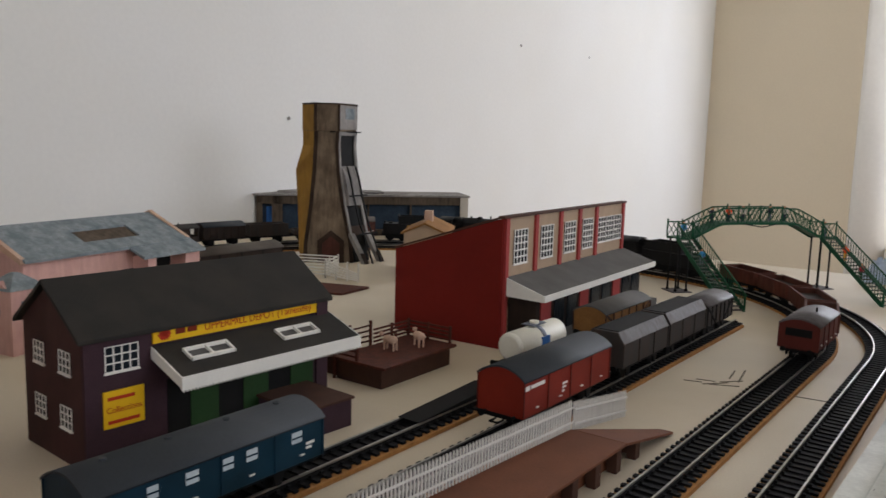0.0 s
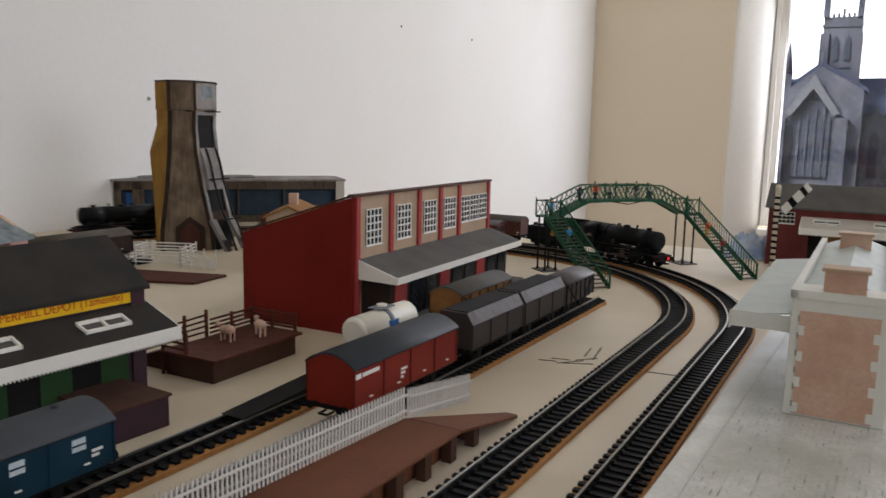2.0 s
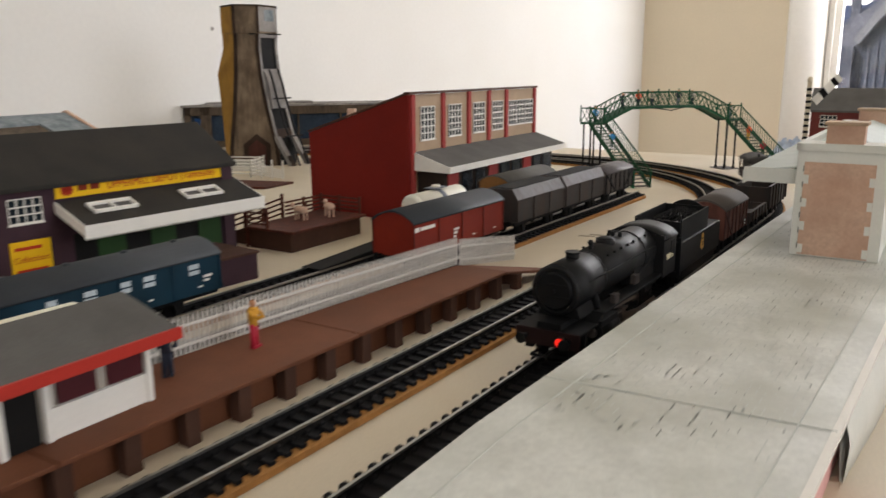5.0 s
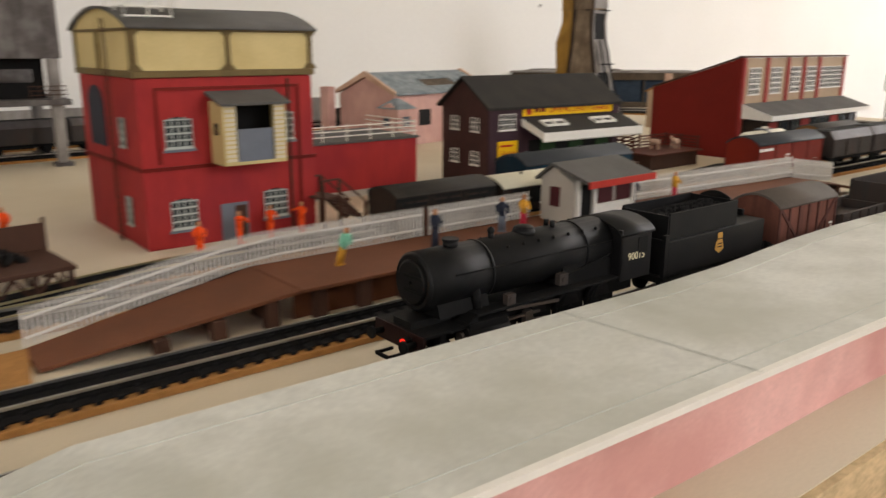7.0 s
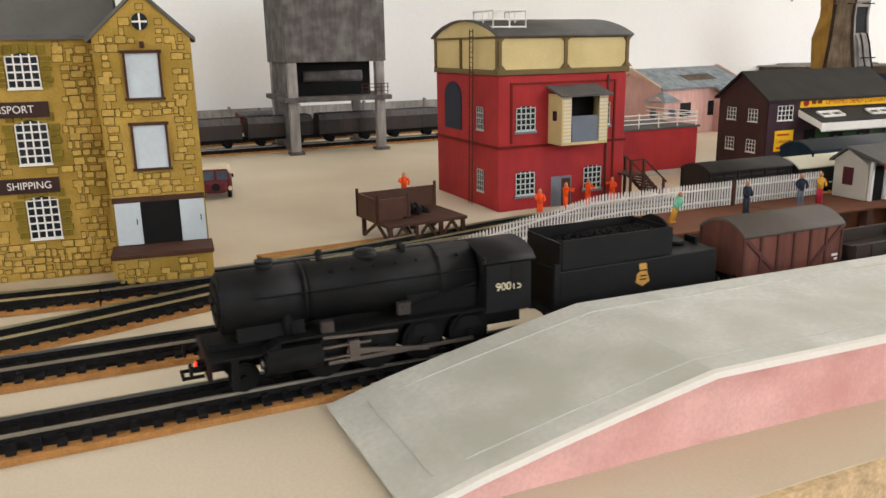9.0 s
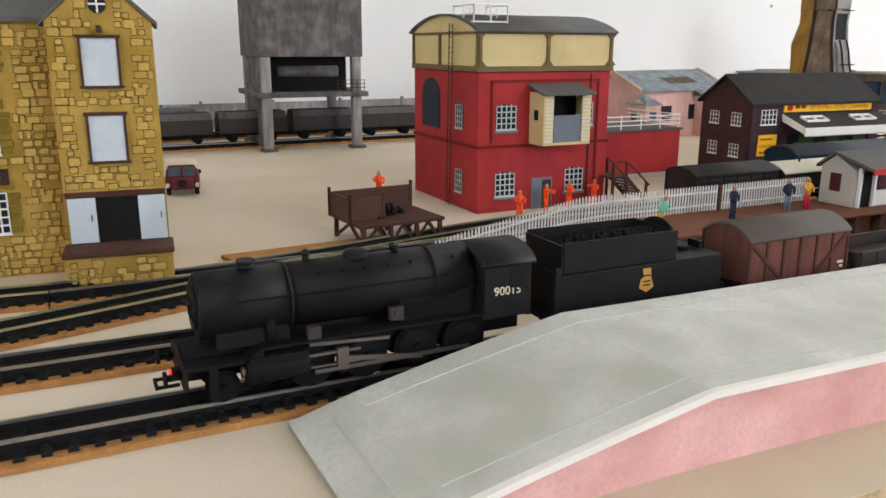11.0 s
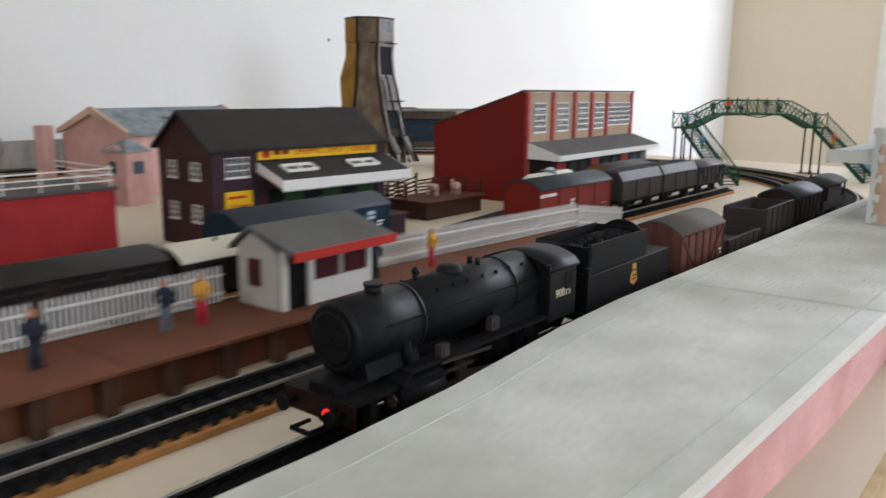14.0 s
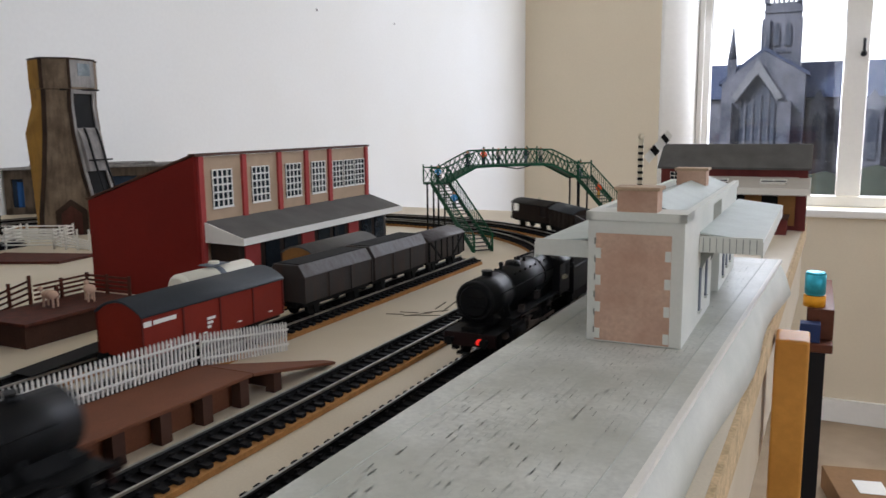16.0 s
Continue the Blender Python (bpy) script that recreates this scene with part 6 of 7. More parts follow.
part("arm_band", G().bar((0.012, -0.0037, 0.101), (0.016, -0.0037, 0.105), 0.0012, 0.0077).bar((0.022, -0.0037, 0.111), (0.025, -0.0037, 0.114), 0.0012, 0.0077), M["black"], sg)
part("finial", G().ball((0, 0, 0.114), 0.003, 8), M["lorrycream"], sg)

bf = thing("backscene_fence", pose(-1.128, -1.2, 0), "low grey concrete panel fence along the wall", "fence")
for i in range(15):
    part("fence_panel", G().box(-0.002, 0.002, 0.12 * i + 0.002, 0.12 * i + 0.118, 0.0, 0.042), M["paleconc"], bf)
    part("fence_post", G().box(-0.003, 0.004, 0.12 * i - 0.002, 0.12 * i + 0.002, 0, 0.046), M["paleconc"], bf)

# ---- things beyond the board ----
cl = G()
rnd = random.Random(3)
n = 15
v = []
for j in range(n):
    for i in range(n):
        u, w = i / (n - 1) - 0.5, j / (n - 1) - 0.5
        r = max(0.0, 1 - (u * u + w * w) * 4.2)
        v.append((0.075 * u, 0.055 * w, 0.001 + 0.03 * r ** 0.6 + (0.007 * math.sin(23 * u + 9 * w) + 0.006 * math.sin(31 * w - 11 * u) + rnd.uniform(-0.003, 0.003)) * (r > 0)))
cl.add(v, [(j * n + i, j * n + i + 1, (j + 1) * n + i + 1, (j + 1) * n + i) for j in range(n - 1) for i in range(n - 1)], True)
single("crumpled_cloth", cl, M["cloth"], pose(-0.10, 1.41, 0, 0, 0, 10), "crumpled blue and white cloth on the board", "cloth")

de = thing("side_table", pose(0.113, 2.86, -0.92), "narrow dark walnut side table with black legs", "table")
part("table_top", G().box(0.02, 0.1, 0, 0.6, 0.345, 0.375), M["desk"], de, bevel=0.004)
part("raised_shelf", G().box(0.02, 0.1, 0.06, 0.6, 0.375, 0.474), M["desk"], de, bevel=0.003)
for x, y in ((0.03, 0.005), (0.03, 0.54)):
    part("leg", G().box(x, x + 0.05, y, y + 0.05, -0.21, 0.345), M["blackmetal"], de)
single("navy_box", G().box(-0.025, 0.035, -0.03, 0.02, 0, 0.06), M["navybox"], pose(0.14, 2.895, -0.545), "small navy blue card box on the desk", "box", bevel=0.002)
can = thing("drink_can", pose(0.153, 2.97, -0.446), "turquoise drink can on an orange tub", "can")
part("tub", G().rod((0, 0, 0), (0, 0, 0.035), 0.034, 20), M["canorange"], can, "orange plastic tub")
part("can_body", G().rod((0, 0, 0.035), (0, 0, 0.042), 0.026, 20, 0.032).rod((0, 0, 0.042), (0, 0, 0.105), 0.032, 20).rod((0, 0, 0.105), (0, 0, 0.112), 0.032, 20, 0.027), M["canblue"], can)
bx = thing("cardboard_box", pose(0.34, 3.0, -1.13, 0, 0, 12), "brown cardboard box on the carpet", "box")
part("box_body", G().box(-0.1, 0.2, -0.15, 0.15, 0, 0.08), M["cardboard"], bx, bevel=0.003)
part("paper", G().box(-0.03, 0.06, -0.06, 0.04, 0.081, 0.082), M["white"], bx, "white sheet of paper")


# ---- rolling stock; y is forward, z from the rail ----
WHEEL = build("wheel", G().rod((-0.0014, 0, 0), (0.0014, 0, 0), 0.0062, 16).rod((-0.0002, 0, 0), (0.0018, 0, 0), 0.0046, 14), M["locodark"])


def running_gear(v, length, w, base, axles=2):
    part("underframe", G().box(-w / 2 + 0.003, w / 2 - 0.003, -length / 2, length / 2, 0.0095, 0.0125), M["locodark"], v)
    for i in range(axles):
        y = base * (i / (axles - 1) - 0.5)
        for x in (-0.0078, 0.0078):
            o = part("wheel", WHEEL, None, v)
            o.location = (x, y, 0.0062)
        for x in (-w / 2 + 0.004, w / 2 - 0.004):
            part("axle_guard", G().prism([(y - 0.004, 0.0095), (y + 0.004, 0.0095), (y + 0.002, 0.003), (y - 0.002, 0.003)], "x", x - 0.0006, x + 0.0006), M["locodark"], v)
    for e in (-1, 1):
        for x in (-0.011, 0.011):
            part("buffer", G().rod((x, e * length / 2, 0.0125), (x, e * (length / 2 + 0.005), 0.0125), 0.001, 8).rod((x, e * (length / 2 + 0.005), 0.0125), (x, e * (length / 2 + 0.006), 0.0125), 0.0024, 10), M["locodark"], v)
        part("coupling", G().bar((-0.003, e * length / 2, 0.009), (-0.003, e * (length / 2 + 0.007), 0.009), 0.001, 0.001).bar((0.003, e * length / 2, 0.009), (0.003, e * (length / 2 + 0.007), 0.009), 0.001, 0.001).bar((-0.0035, e * (length / 2 + 0.007), 0.009), (0.0035, e * (length / 2 + 0.007), 0.009), 0.001, 0.0012), M["locodark"], v)


def roofed(name, label, category, length, body, roof, h=0.030, rise=0.006, w=0.032, strap=None, group="goods wagons", base=None, detail="planks"):
    v = thing(name, Matrix(), label, category, group)
    running_gear(v, length, w, base or length * 0.58)
    part("body", G().prism(arc_poly(w, h, rise * 0.9, 8, 0.0122), "y", -length / 2, length / 2), body, v, bevel=0.0004)
    pts = [(w / 2 + 0.001 - (w + 0.002) * i / 12, h - 0.0004 + rise * math.sin(math.pi * i / 12) ** 0.8) for i in range(13)]
    part("roof", G().prism(pts + [(p[0], p[1] + 0.0012) for p in reversed(pts)], "y", -length / 2 - 0.001, length / 2 + 0.001, True), roof, v)
    strap = strap or body
    for sx in (-1, 1):
        x = sx * w / 2
        if detail == "planks":
            for i in range(7):
                y = -length / 2 + length * i / 6
                part("stanchion", G().box(min(x, x + sx * 0.0008), max(x, x + sx * 0.0008), y - 0.0008, y + 0.0008, 0.0125, h), strap, v)
            for e in (-1, 1):
                y0 = e * length / 2
                part("diagonal_strap", G().bar((x + sx * 0.0004, y0, h), (x + sx * 0.0004, y0 - e * length / 3, 0.0128), 0.0009, 0.0018), strap, v)
        elif detail == "doors":
            for i in range(5):
                y = -length / 2 + length * i / 4
                part("door_edge", G().box(min(x, x + sx * 0.0006), max(x, x + sx * 0.0006), y - 0.0006, y + 0.0006, 0.0125, h), strap, v)
            for i in range(4):
                y = -length * 0.375 + length * 0.25 * i
                part("door_handle", G().box(min(x, x + sx * 0.0009), max(x, x + sx * 0.0009), y, y + 0.003, 0.0165, 0.0172), M["white"], v)
    return v


def open_wagon(name, label, length, body, h=0.027, w=0.031, group="goods wagons", load=None):
    v = thing(name, Matrix(), label, "wagon", group)
    running_gear(v, length, w, length * 0.58)
    t = 0.0014
    part("body", G().box(-w / 2, w / 2, -length / 2, length / 2, 0.0124, 0.0142).box(-w / 2, -w / 2 + t, -length / 2, length / 2, 0.0142, h).box(w / 2 - t, w / 2, -length / 2, length / 2, 0.0142, h)
         .box(-w / 2 + t, w / 2 - t, -length / 2, -length / 2 + t, 0.0142, h).box(-w / 2 + t, w / 2 - t, length / 2 - t, length / 2, 0.0142, h), body, v)
    for sx in (-1, 1):
        for i in range(6):
            y = -length / 2 + 0.001 + (length - 0.002) * i / 5
            part("rib", G().box(min(sx * w / 2, sx * (w / 2 + 0.0009)), max(sx * w / 2, sx * (w / 2 + 0.0009)), y - 0.001, y + 0.001, 0.0125, h), body, v)
    part("top_rim", G().box(-w / 2 - 0.0006, -w / 2 + 0.0016, -length / 2, length / 2, h, h + 0.0009).box(w / 2 - 0.0016, w / 2 + 0.0006, -length / 2, length / 2, h, h + 0.0009), body, v)
    if load:
        part("load", G().box(-w / 2 + t, w / 2 - t, -length / 2 + t, length / 2 - t, 0.0142, h - 0.006), load, v)
    return v


def hopper_wagon(label):
    L_, w = 0.09, 0.033
    v = thing("hopper_wagon", Matrix(), label, "wagon", "grey hopper wagons")
    running_gear(v, L_, w, L_ * 0.6)
    sec = [(-w / 2, 0.013), (w / 2, 0.013), (w / 2, 0.032), (w / 2 - 0.0055, 0.0405), (-w / 2 + 0.0055, 0.0405), (-w / 2, 0.032)]
    part("body", G().prism(sec, "y", -L_ / 2, L_ / 2), M["greywagon"], v, bevel=0.0006)
    for s in (-1, 1):
        part("roof_slope", G().add([(s * (w / 2 + 0.0003), y, 0.0322) for y in (-L_ / 2, L_ / 2)] + [(s * (w / 2 - 0.0053), y, 0.0409) for y in (-L_ / 2, L_ / 2)], [(0, 1, 3, 2)]), M["hoppertop"], v, "pale grey sloped top")
        for i in range(4):
            y = -L_ / 2 + L_ * i / 3
            part("rib", G().box(min(s * w / 2, s * (w / 2 + 0.0008)), max(s * w / 2, s * (w / 2 + 0.0008)), y - 0.0008, y + 0.0008, 0.013, 0.032), M["greywagon"], v)
    # Slab on the closed top; its dark colour paints the hatch's inner shade.
    part("hatch_opening", G().box(-w / 2 + 0.0065, w / 2 - 0.0065, -L_ / 2 + 0.003, L_ / 2 - 0.003, 0.0406, 0.0411), M["locodark"], v, "dark slab standing in for the shaded open hatch")
    return v


def put(v, which, y):
    a, b = siding(which, y - 0.03), siding(which, y + 0.03)
    d = b - a
    v.matrix_basis = Matrix.Translation(siding(which, y)) @ Matrix.Rotation(math.atan2(-d.x, d.y), 4, "Z")
    return v


def lettered(v, x, y, z, w, h, rows, material):
    for r in range(rows):
        part("writing_bar", G().box(x, x + 0.0003, y - w / 2, y + w / 2 - 0.002 * r, z - r * (h + 0.001), z - r * (h + 0.001) + h), material, v)


rv = put(roofed("freight_van", "red freight van with rounded slate grey roof", "van", 0.122, M["railred"], M["blueroof"], 0.0365, 0.0075, 0.035, M["reddark"], detail="doors"), "yard", 0.557)
part("emblem", G().box(0.0176, 0.0179, -0.06, -0.0545, 0.0305, 0.0335), M["white"], rv)
lettered(rv, 0.0176, -0.0445, 0.0308, 0.017, 0.0024, 1, M["white"])
lettered(rv, 0.0176, -0.008, 0.024, 0.007, 0.0016, 3, M["white"])
h1 = put(hopper_wagon("dark grey hopper wagon with open hatch"), "yard", 0.69)
h2 = copy_thing(h1, Matrix())
put(h2, "yard", 0.785)
put(roofed("guards_van", "dark grey guards van at the siding's end", "van", 0.074, M["greywagon"], M["hoppertop"], 0.032, 0.0055, 0.032, M["black"]), "yard", 0.874)
put(roofed("cattle_wagon", "dark brown cattle wagon with slatted sides", "wagon", 0.083, M["darkvan"], M["darkroof"], 0.034, 0.005, 0.032, M["black"]), "yard", 0.118)
slot_wagon = bpy.data.objects["cattle_wagon"]
for z in (0.0235, 0.0275, 0.0312):
    for y in (-0.028, 0.0, 0.028):
        part("slat_gap", G().box(0.0158, 0.0164, y - 0.011, y + 0.011, z, z + 0.0022), M["black"], slot_wagon)
cw = put(roofed("parcels_van", "cream-roofed dark parcels van with open side", "van", 0.094, M["darkvan"], M["creamroof"], 0.0305, 0.0065, 0.033, M["darkvan"], detail="doors"), "yard", 0.215)
part("side_opening", G().box(0.0162, 0.0169, -0.04, 0.0, 0.018, 0.029), M["black"], cw)
part("grey_panel", G().box(0.0162, 0.0171, 0.002, 0.046, 0.0135, 0.029), M["greywagon"], cw)
part("roof_pipe", G().rod((0.005, -0.02, 0.036), (0.005, -0.02, 0.0405), 0.0008, 6), M["black"], cw)
bv = put(roofed("luggage_van", "rail blue luggage van with grey rounded roof", "van", 0.135, M["blue"], M["blueroof"], 0.0335, 0.0075, 0.036, M["blue"], detail="doors"), "depot", 0.31)
for y in (-0.04, -0.02, 0.0, 0.015, 0.045):
    wv = part("window", G().box(0.018, 0.0184, y, y + 0.007, 0.0245, 0.0305), M["palegrey"], bv, "white barred window")
    part("window_bar", G().box(0.0184, 0.0188, y, y + 0.007, 0.0270, 0.0278), M["blue"], wv)
lettered(bv, 0.0181, 0.058, 0.0215, 0.006, 0.0014, 2, M["white"])
for y in (-0.05, -0.017, 0.017, 0.05):
    part("roof_vent", G().rod((0, y, 0.0405), (0, y, 0.0428), 0.0018, 10), M["blueroof"], bv)
tw = thing("tank_wagon", Matrix(), "white tank wagon with blue mark", "wagon", "goods wagons")
running_gear(tw, 0.076, 0.028, 0.042)
part("barrel", G().rod((0, -0.035, 0.0255), (0, 0.035, 0.0255), 0.0118, 20).rod((0, -0.038, 0.0255), (0, -0.035, 0.0255), 0.009, 20, 0.0118).rod((0, 0.035, 0.0255), (0, 0.038, 0.0255), 0.0118, 20, 0.009), M["tankwhite"], tw, "white tank barrel")
part("filler_dome", G().rod((0, 0, 0.0375), (0, 0, 0.041), 0.004, 12), M["tankwhite"], tw)
part("walkway", G().box(-0.006, 0.006, -0.01, 0.01, 0.0385, 0.0392), M["bluegrey"], tw)
part("blue_mark", G().box(0.0108, 0.0124, -0.006, 0.006, 0.0225, 0.03), M["tankblue"], tw, "blue oval mark")
part("barrel_strap", G().rod((0, -0.003, 0.0255), (0, 0.003, 0.0255), 0.012, 20), M["bluegrey"], tw)
put(tw, "depot", 0.636)
ww = put(roofed("timber_wagon", "ochre timber-bodied wagon with dark rounded roof", "wagon", 0.104, M["woodwagon"], M["greyroof"], 0.031, 0.006, 0.032, M["darkwood"], detail="planks"), "depot", 0.79)

hw = hopper_wagon("dark grey hopper wagon under the coal hopper")
put(hw, "back", -0.30)
for y in (-0.2, -0.1, 0.0, 0.1, -0.4):
    put(copy_thing(hw, Matrix()), "back", y)
for y, hh in ((0.5, 0.03), (0.6, 0.034), (0.7, 0.03)):
    put(roofed("coal_yard_wagon", "sooty dark wagon standing behind the works", "wagon", 0.092, M["greywagon"], M["greywagon"], hh, 0.004), "back", y)
lv = put(roofed("long_van", "long dark van with pale brown-grey roof behind the works", "van", 0.142, M["darkvan"], M["shedroof"], 0.0335, 0.0075, 0.036, M["black"], detail="doors"), "coal", 0.752)


def steam_engine(label, number):
    e = thing("steam_locomotive", Matrix(), label, "locomotive", "steam locomotives")
    Bz, r = 0.0352, 0.0124
    part("boiler", G().rod((0, -0.118, Bz), (0, -0.0418, Bz), r + 0.0006, 28, r).rod((0, -0.0418, Bz), (0, -0.0405, Bz), r + 0.0005, 28), M["loco"], e)
    sbx = part("smokebox", G().rod((0, -0.0405, Bz), (0, -0.0085, Bz), r + 0.0002, 28).rod((0, -0.0085, Bz), (0, -0.0072, Bz), r + 0.0002, 28, r - 0.0012), M["loco"], e)
    part("smokebox_door", G().rod((0, -0.0072, Bz), (0, -0.0062, Bz), 0.0098, 24, 0.0085).rod((0, -0.0062, Bz), (0, -0.0052, Bz), 0.001, 8), M["loco"], sbx)
    part("door_hinge", G().bar((-0.008, -0.006, Bz + 0.003), (0.004, -0.006, Bz + 0.003), 0.0006, 0.0012).bar((-0.008, -0.006, Bz - 0.003), (0.004, -0.006, Bz - 0.003), 0.0006, 0.0012), M["locodark"], sbx)
    part("saddle", G().prism([(-0.011, 0.021), (0.011, 0.021), (0.0085, 0.0285), (-0.0085, 0.0285)], "y", -0.04, -0.013), M["locodark"], e)
    for y in (-0.1,):
        part("boiler_band", G().rod((0, y - 0.0006, Bz), (0, y + 0.0006, Bz), r + 0.0009, 28), M["loco"], e)
    part("chimney", G().rod((0, -0.0272, Bz + r - 0.001), (0, -0.0272, Bz + r + 0.0024), 0.0033, 16).rod((0, -0.0272, Bz + r + 0.0022), (0, -0.0272, Bz + r + 0.0032), 0.0037, 16), M["loco"], e)
    part("top_feed", G().rod((0, -0.05, Bz + r - 0.001), (0, -0.05, Bz + r + 0.0028), 0.0013, 10).ball((0, -0.05, Bz + r + 0.0032), 0.0018, 8), M["loco"], e)
    part("dome", G().rod((0, -0.070, Bz + r - 0.0015), (0, -0.070, Bz + r + 0.0018), 0.0056, 18, 0.0048).ball((0, -0.070, Bz + r + 0.0017), 0.0048, 12, 0.3), M["loco"], e)
    for x in (-0.002, 0.002):
        part("safety_valve", G().rod((x, -0.0865, Bz + r - 0.0005), (x, -0.0865, Bz + r + 0.003), 0.0012, 8), M["loco"], e)
    for i in range(7):
        for sx in (-1, 1):
            a = radians(42)
            part("washout_plug", G().ball((sx * (r + 0.0008) * math.sin(a), -0.052 - 0.0095 * i, Bz + (r + 0.0008) * math.cos(a)), 0.0009, 6), M["locodark"], e)
    cb_ = part("cab", G().box(-0.0175, 0.0175, -0.1195, -0.118, 0.02, 0.044).box(-0.0175, -0.0166, -0.1415, -0.118, 0.0185, 0.0415).box(0.0166, 0.0175, -0.1415, -0.118, 0.0185, 0.0415), M["loco"], e, bevel=0.0003)
    pts = [(0.0177 - 0.0354 * i / 14, 0.0405 + 0.0062 * math.sin(math.pi * i / 14) ** 0.6) for i in range(15)]
    part("cab_roof", G().prism(pts + [(p[0], p[1] + 0.0011) for p in reversed(pts)], "y", -0.1435, -0.1172, True), M["loco"], cb_)
    part("cab_front", G().prism([(-0.0172, 0.02), (0.0172, 0.02)] + [(p[0] * 0.95, p[1]) for p in pts], "y", -0.1196, -0.1186), M["loco"], cb_)
    for sx in (-1, 1):
        x = sx * 0.0176
        part("cab_window", G().box(min(x, x + sx * 0.0002), max(x, x + sx * 0.0002), -0.138, -0.131, 0.031, 0.039), M["black"], cb_)
        if number:
            lettering("cab_number", "90015", 0.0052, pose(sx * 0.01765, -0.1300, 0.030, 90, 0, 90 * sx), M["cream_ink"], cb_, "cream painted cab number")
        part("running_plate", G().box(min(sx * 0.009, sx * 0.0172), max(sx * 0.009, sx * 0.0172), -0.118, -0.028, 0.0205, 0.0216), M["locodark"], e)
        part("front_plate", G().box(min(sx * 0.0, sx * 0.0168), max(sx * 0.0, sx * 0.0168), -0.028, -0.001, 0.0165, 0.0176), M["locodark"], e)
        part("step_plate", G().prism([(-0.0285, 0.0165), (-0.02, 0.0165), (-0.0285, 0.0216)], "x", min(sx * 0.009, sx * 0.0168), max(sx * 0.009, sx * 0.0168)), M["locodark"], e)
        part("cylinder", G().rod((sx * 0.0142, -0.045, 0.0125), (sx * 0.0142, -0.022, 0.0125), 0.0052, 16).box(sx * 0.0142 - 0.0042, sx * 0.0142 + 0.0042, -0.044, -0.023, 0.0125, 0.0185), M["locodark"], e)
        part("cylinder_end", G().rod((sx * 0.0142, -0.0222, 0.0125), (sx * 0.0142, -0.0205, 0.0125), 0.0024, 10), M["steel"], e)
        part("slide_bar", G().box(sx * 0.0152 - 0.0008, sx * 0.0152 + 0.0008, -0.066, -0.045, 0.0145, 0.0155).box(sx * 0.0152 - 0.0008, sx * 0.0152 + 0.0008, -0.066, -0.045, 0.0098, 0.0106), M["steel"], e, "dull steel slide bars")
        part("crosshead", G().box(sx * 0.0152 - 0.0013, sx * 0.0152 + 0.0013, -0.061, -0.0565, 0.009, 0.0165), M["steel"], e)
        part("connecting_rod", G().bar((sx * 0.0157, -0.058, 0.0122), (sx * 0.0157, -0.092, 0.0075), 0.001, 0.0019), M["steel"], e, "dull steel connecting rod")
        part("coupling_rod", G().bar((sx * 0.0145, -0.048, 0.0078), (sx * 0.0145, -0.114, 0.0078), 0.001, 0.0017), M["steel"], e)
        part("valve_rod", G().bar((sx * 0.0155, -0.046, 0.0195), (sx * 0.0155, -0.078, 0.0175), 0.0008, 0.0014), M["steel"], e)
        part("injector_box", G().box(sx * 0.0148 - 0.0015, sx * 0.0148 + 0.0015, -0.0505, -0.0455, 0.0216, 0.0262).rod((sx * 0.0162, -0.048, 0.024), (sx * 0.0167, -0.048, 0.024), 0.0014, 10), M["greywagon"], e)
        part("pump_box", G().box(sx * 0.0135 - 0.0015, sx * 0.0135 + 0.0015, -0.0845, -0.079, 0.0236, 0.0288).rod((sx * 0.0152, -0.0818, 0.0262), (sx * 0.0156, -0.0818, 0.0262), 0.0015, 10), M["greywagon"], e)
        part("steam_pipe", G().rod((sx * 0.0115, -0.033, 0.0216), (sx * 0.0095, -0.033, 0.031), 0.0019, 10), M["locodark"], e)
        part("handrail", G().rod((sx * 0.0128, -0.02, Bz + 0.0035), (sx * 0.0132, -0.116, Bz + 0.0035), 0.0004, 5), M["locodark"], e)
        part("feed_pipe", G().rod((sx * 0.0128, -0.116, Bz - 0.003), (sx * 0.0126, -0.082, Bz - 0.0095), 0.0006, 6), M["locodark"], e)
        for y, rr in ((-0.0145, 0.0062), (-0.048, 0.0094), (-0.07, 0.0094), (-0.092, 0.0094), (-0.114, 0.0094)):
            w = G().rod((sx * 0.0072, y, rr), (sx * 0.0098, y, rr), rr, 24)
            w.rod((sx * 0.0096, y, rr), (sx * 0.0104, y, rr), rr * 0.85, 22).rod((sx * 0.0102, y, rr), (sx * 0.012, y, rr), 0.0015, 8)
            wh_ = part("driving_wheel" if rr > 0.007 else "pony_wheel", w, M["locodark"], e)
            if rr > 0.007:
                part("balance_weight", G().prism([(y - 0.006, rr + 0.002), (y + 0.006, rr + 0.002), (y + 0.0035, rr + 0.0072), (y - 0.0035, rr + 0.0072)], "x", min(sx * 0.0103, sx * 0.0107), max(sx * 0.0103, sx * 0.0107)), M["loco"], wh_)
        part("buffer", G().rod((sx * 0.0112, 0.0, 0.0135), (sx * 0.0112, 0.005, 0.0135), 0.0013, 10).rod((sx * 0.0112, 0.005, 0.0135), (sx * 0.0112, 0.0062, 0.0135), 0.0027, 12), M["locodark"], e)
    part("frame", G().box(-0.0062, 0.0062, -0.142, -0.002, 0.009, 0.0205), M["locodark"], e)
    part("firebox", G().box(-0.012, 0.012, -0.118, -0.084, 0.0216, 0.034), M["locodark"], e)
    part("buffer_beam", G().box(-0.0165, 0.0165, -0.0016, 0.0, 0.0095, 0.0175), M["beam"], e, "dark red buffer beam")
    part("head_lamp", G().box(-0.0095, -0.006, 0.0, 0.003, 0.0115, 0.0155), M["locodark"], e)
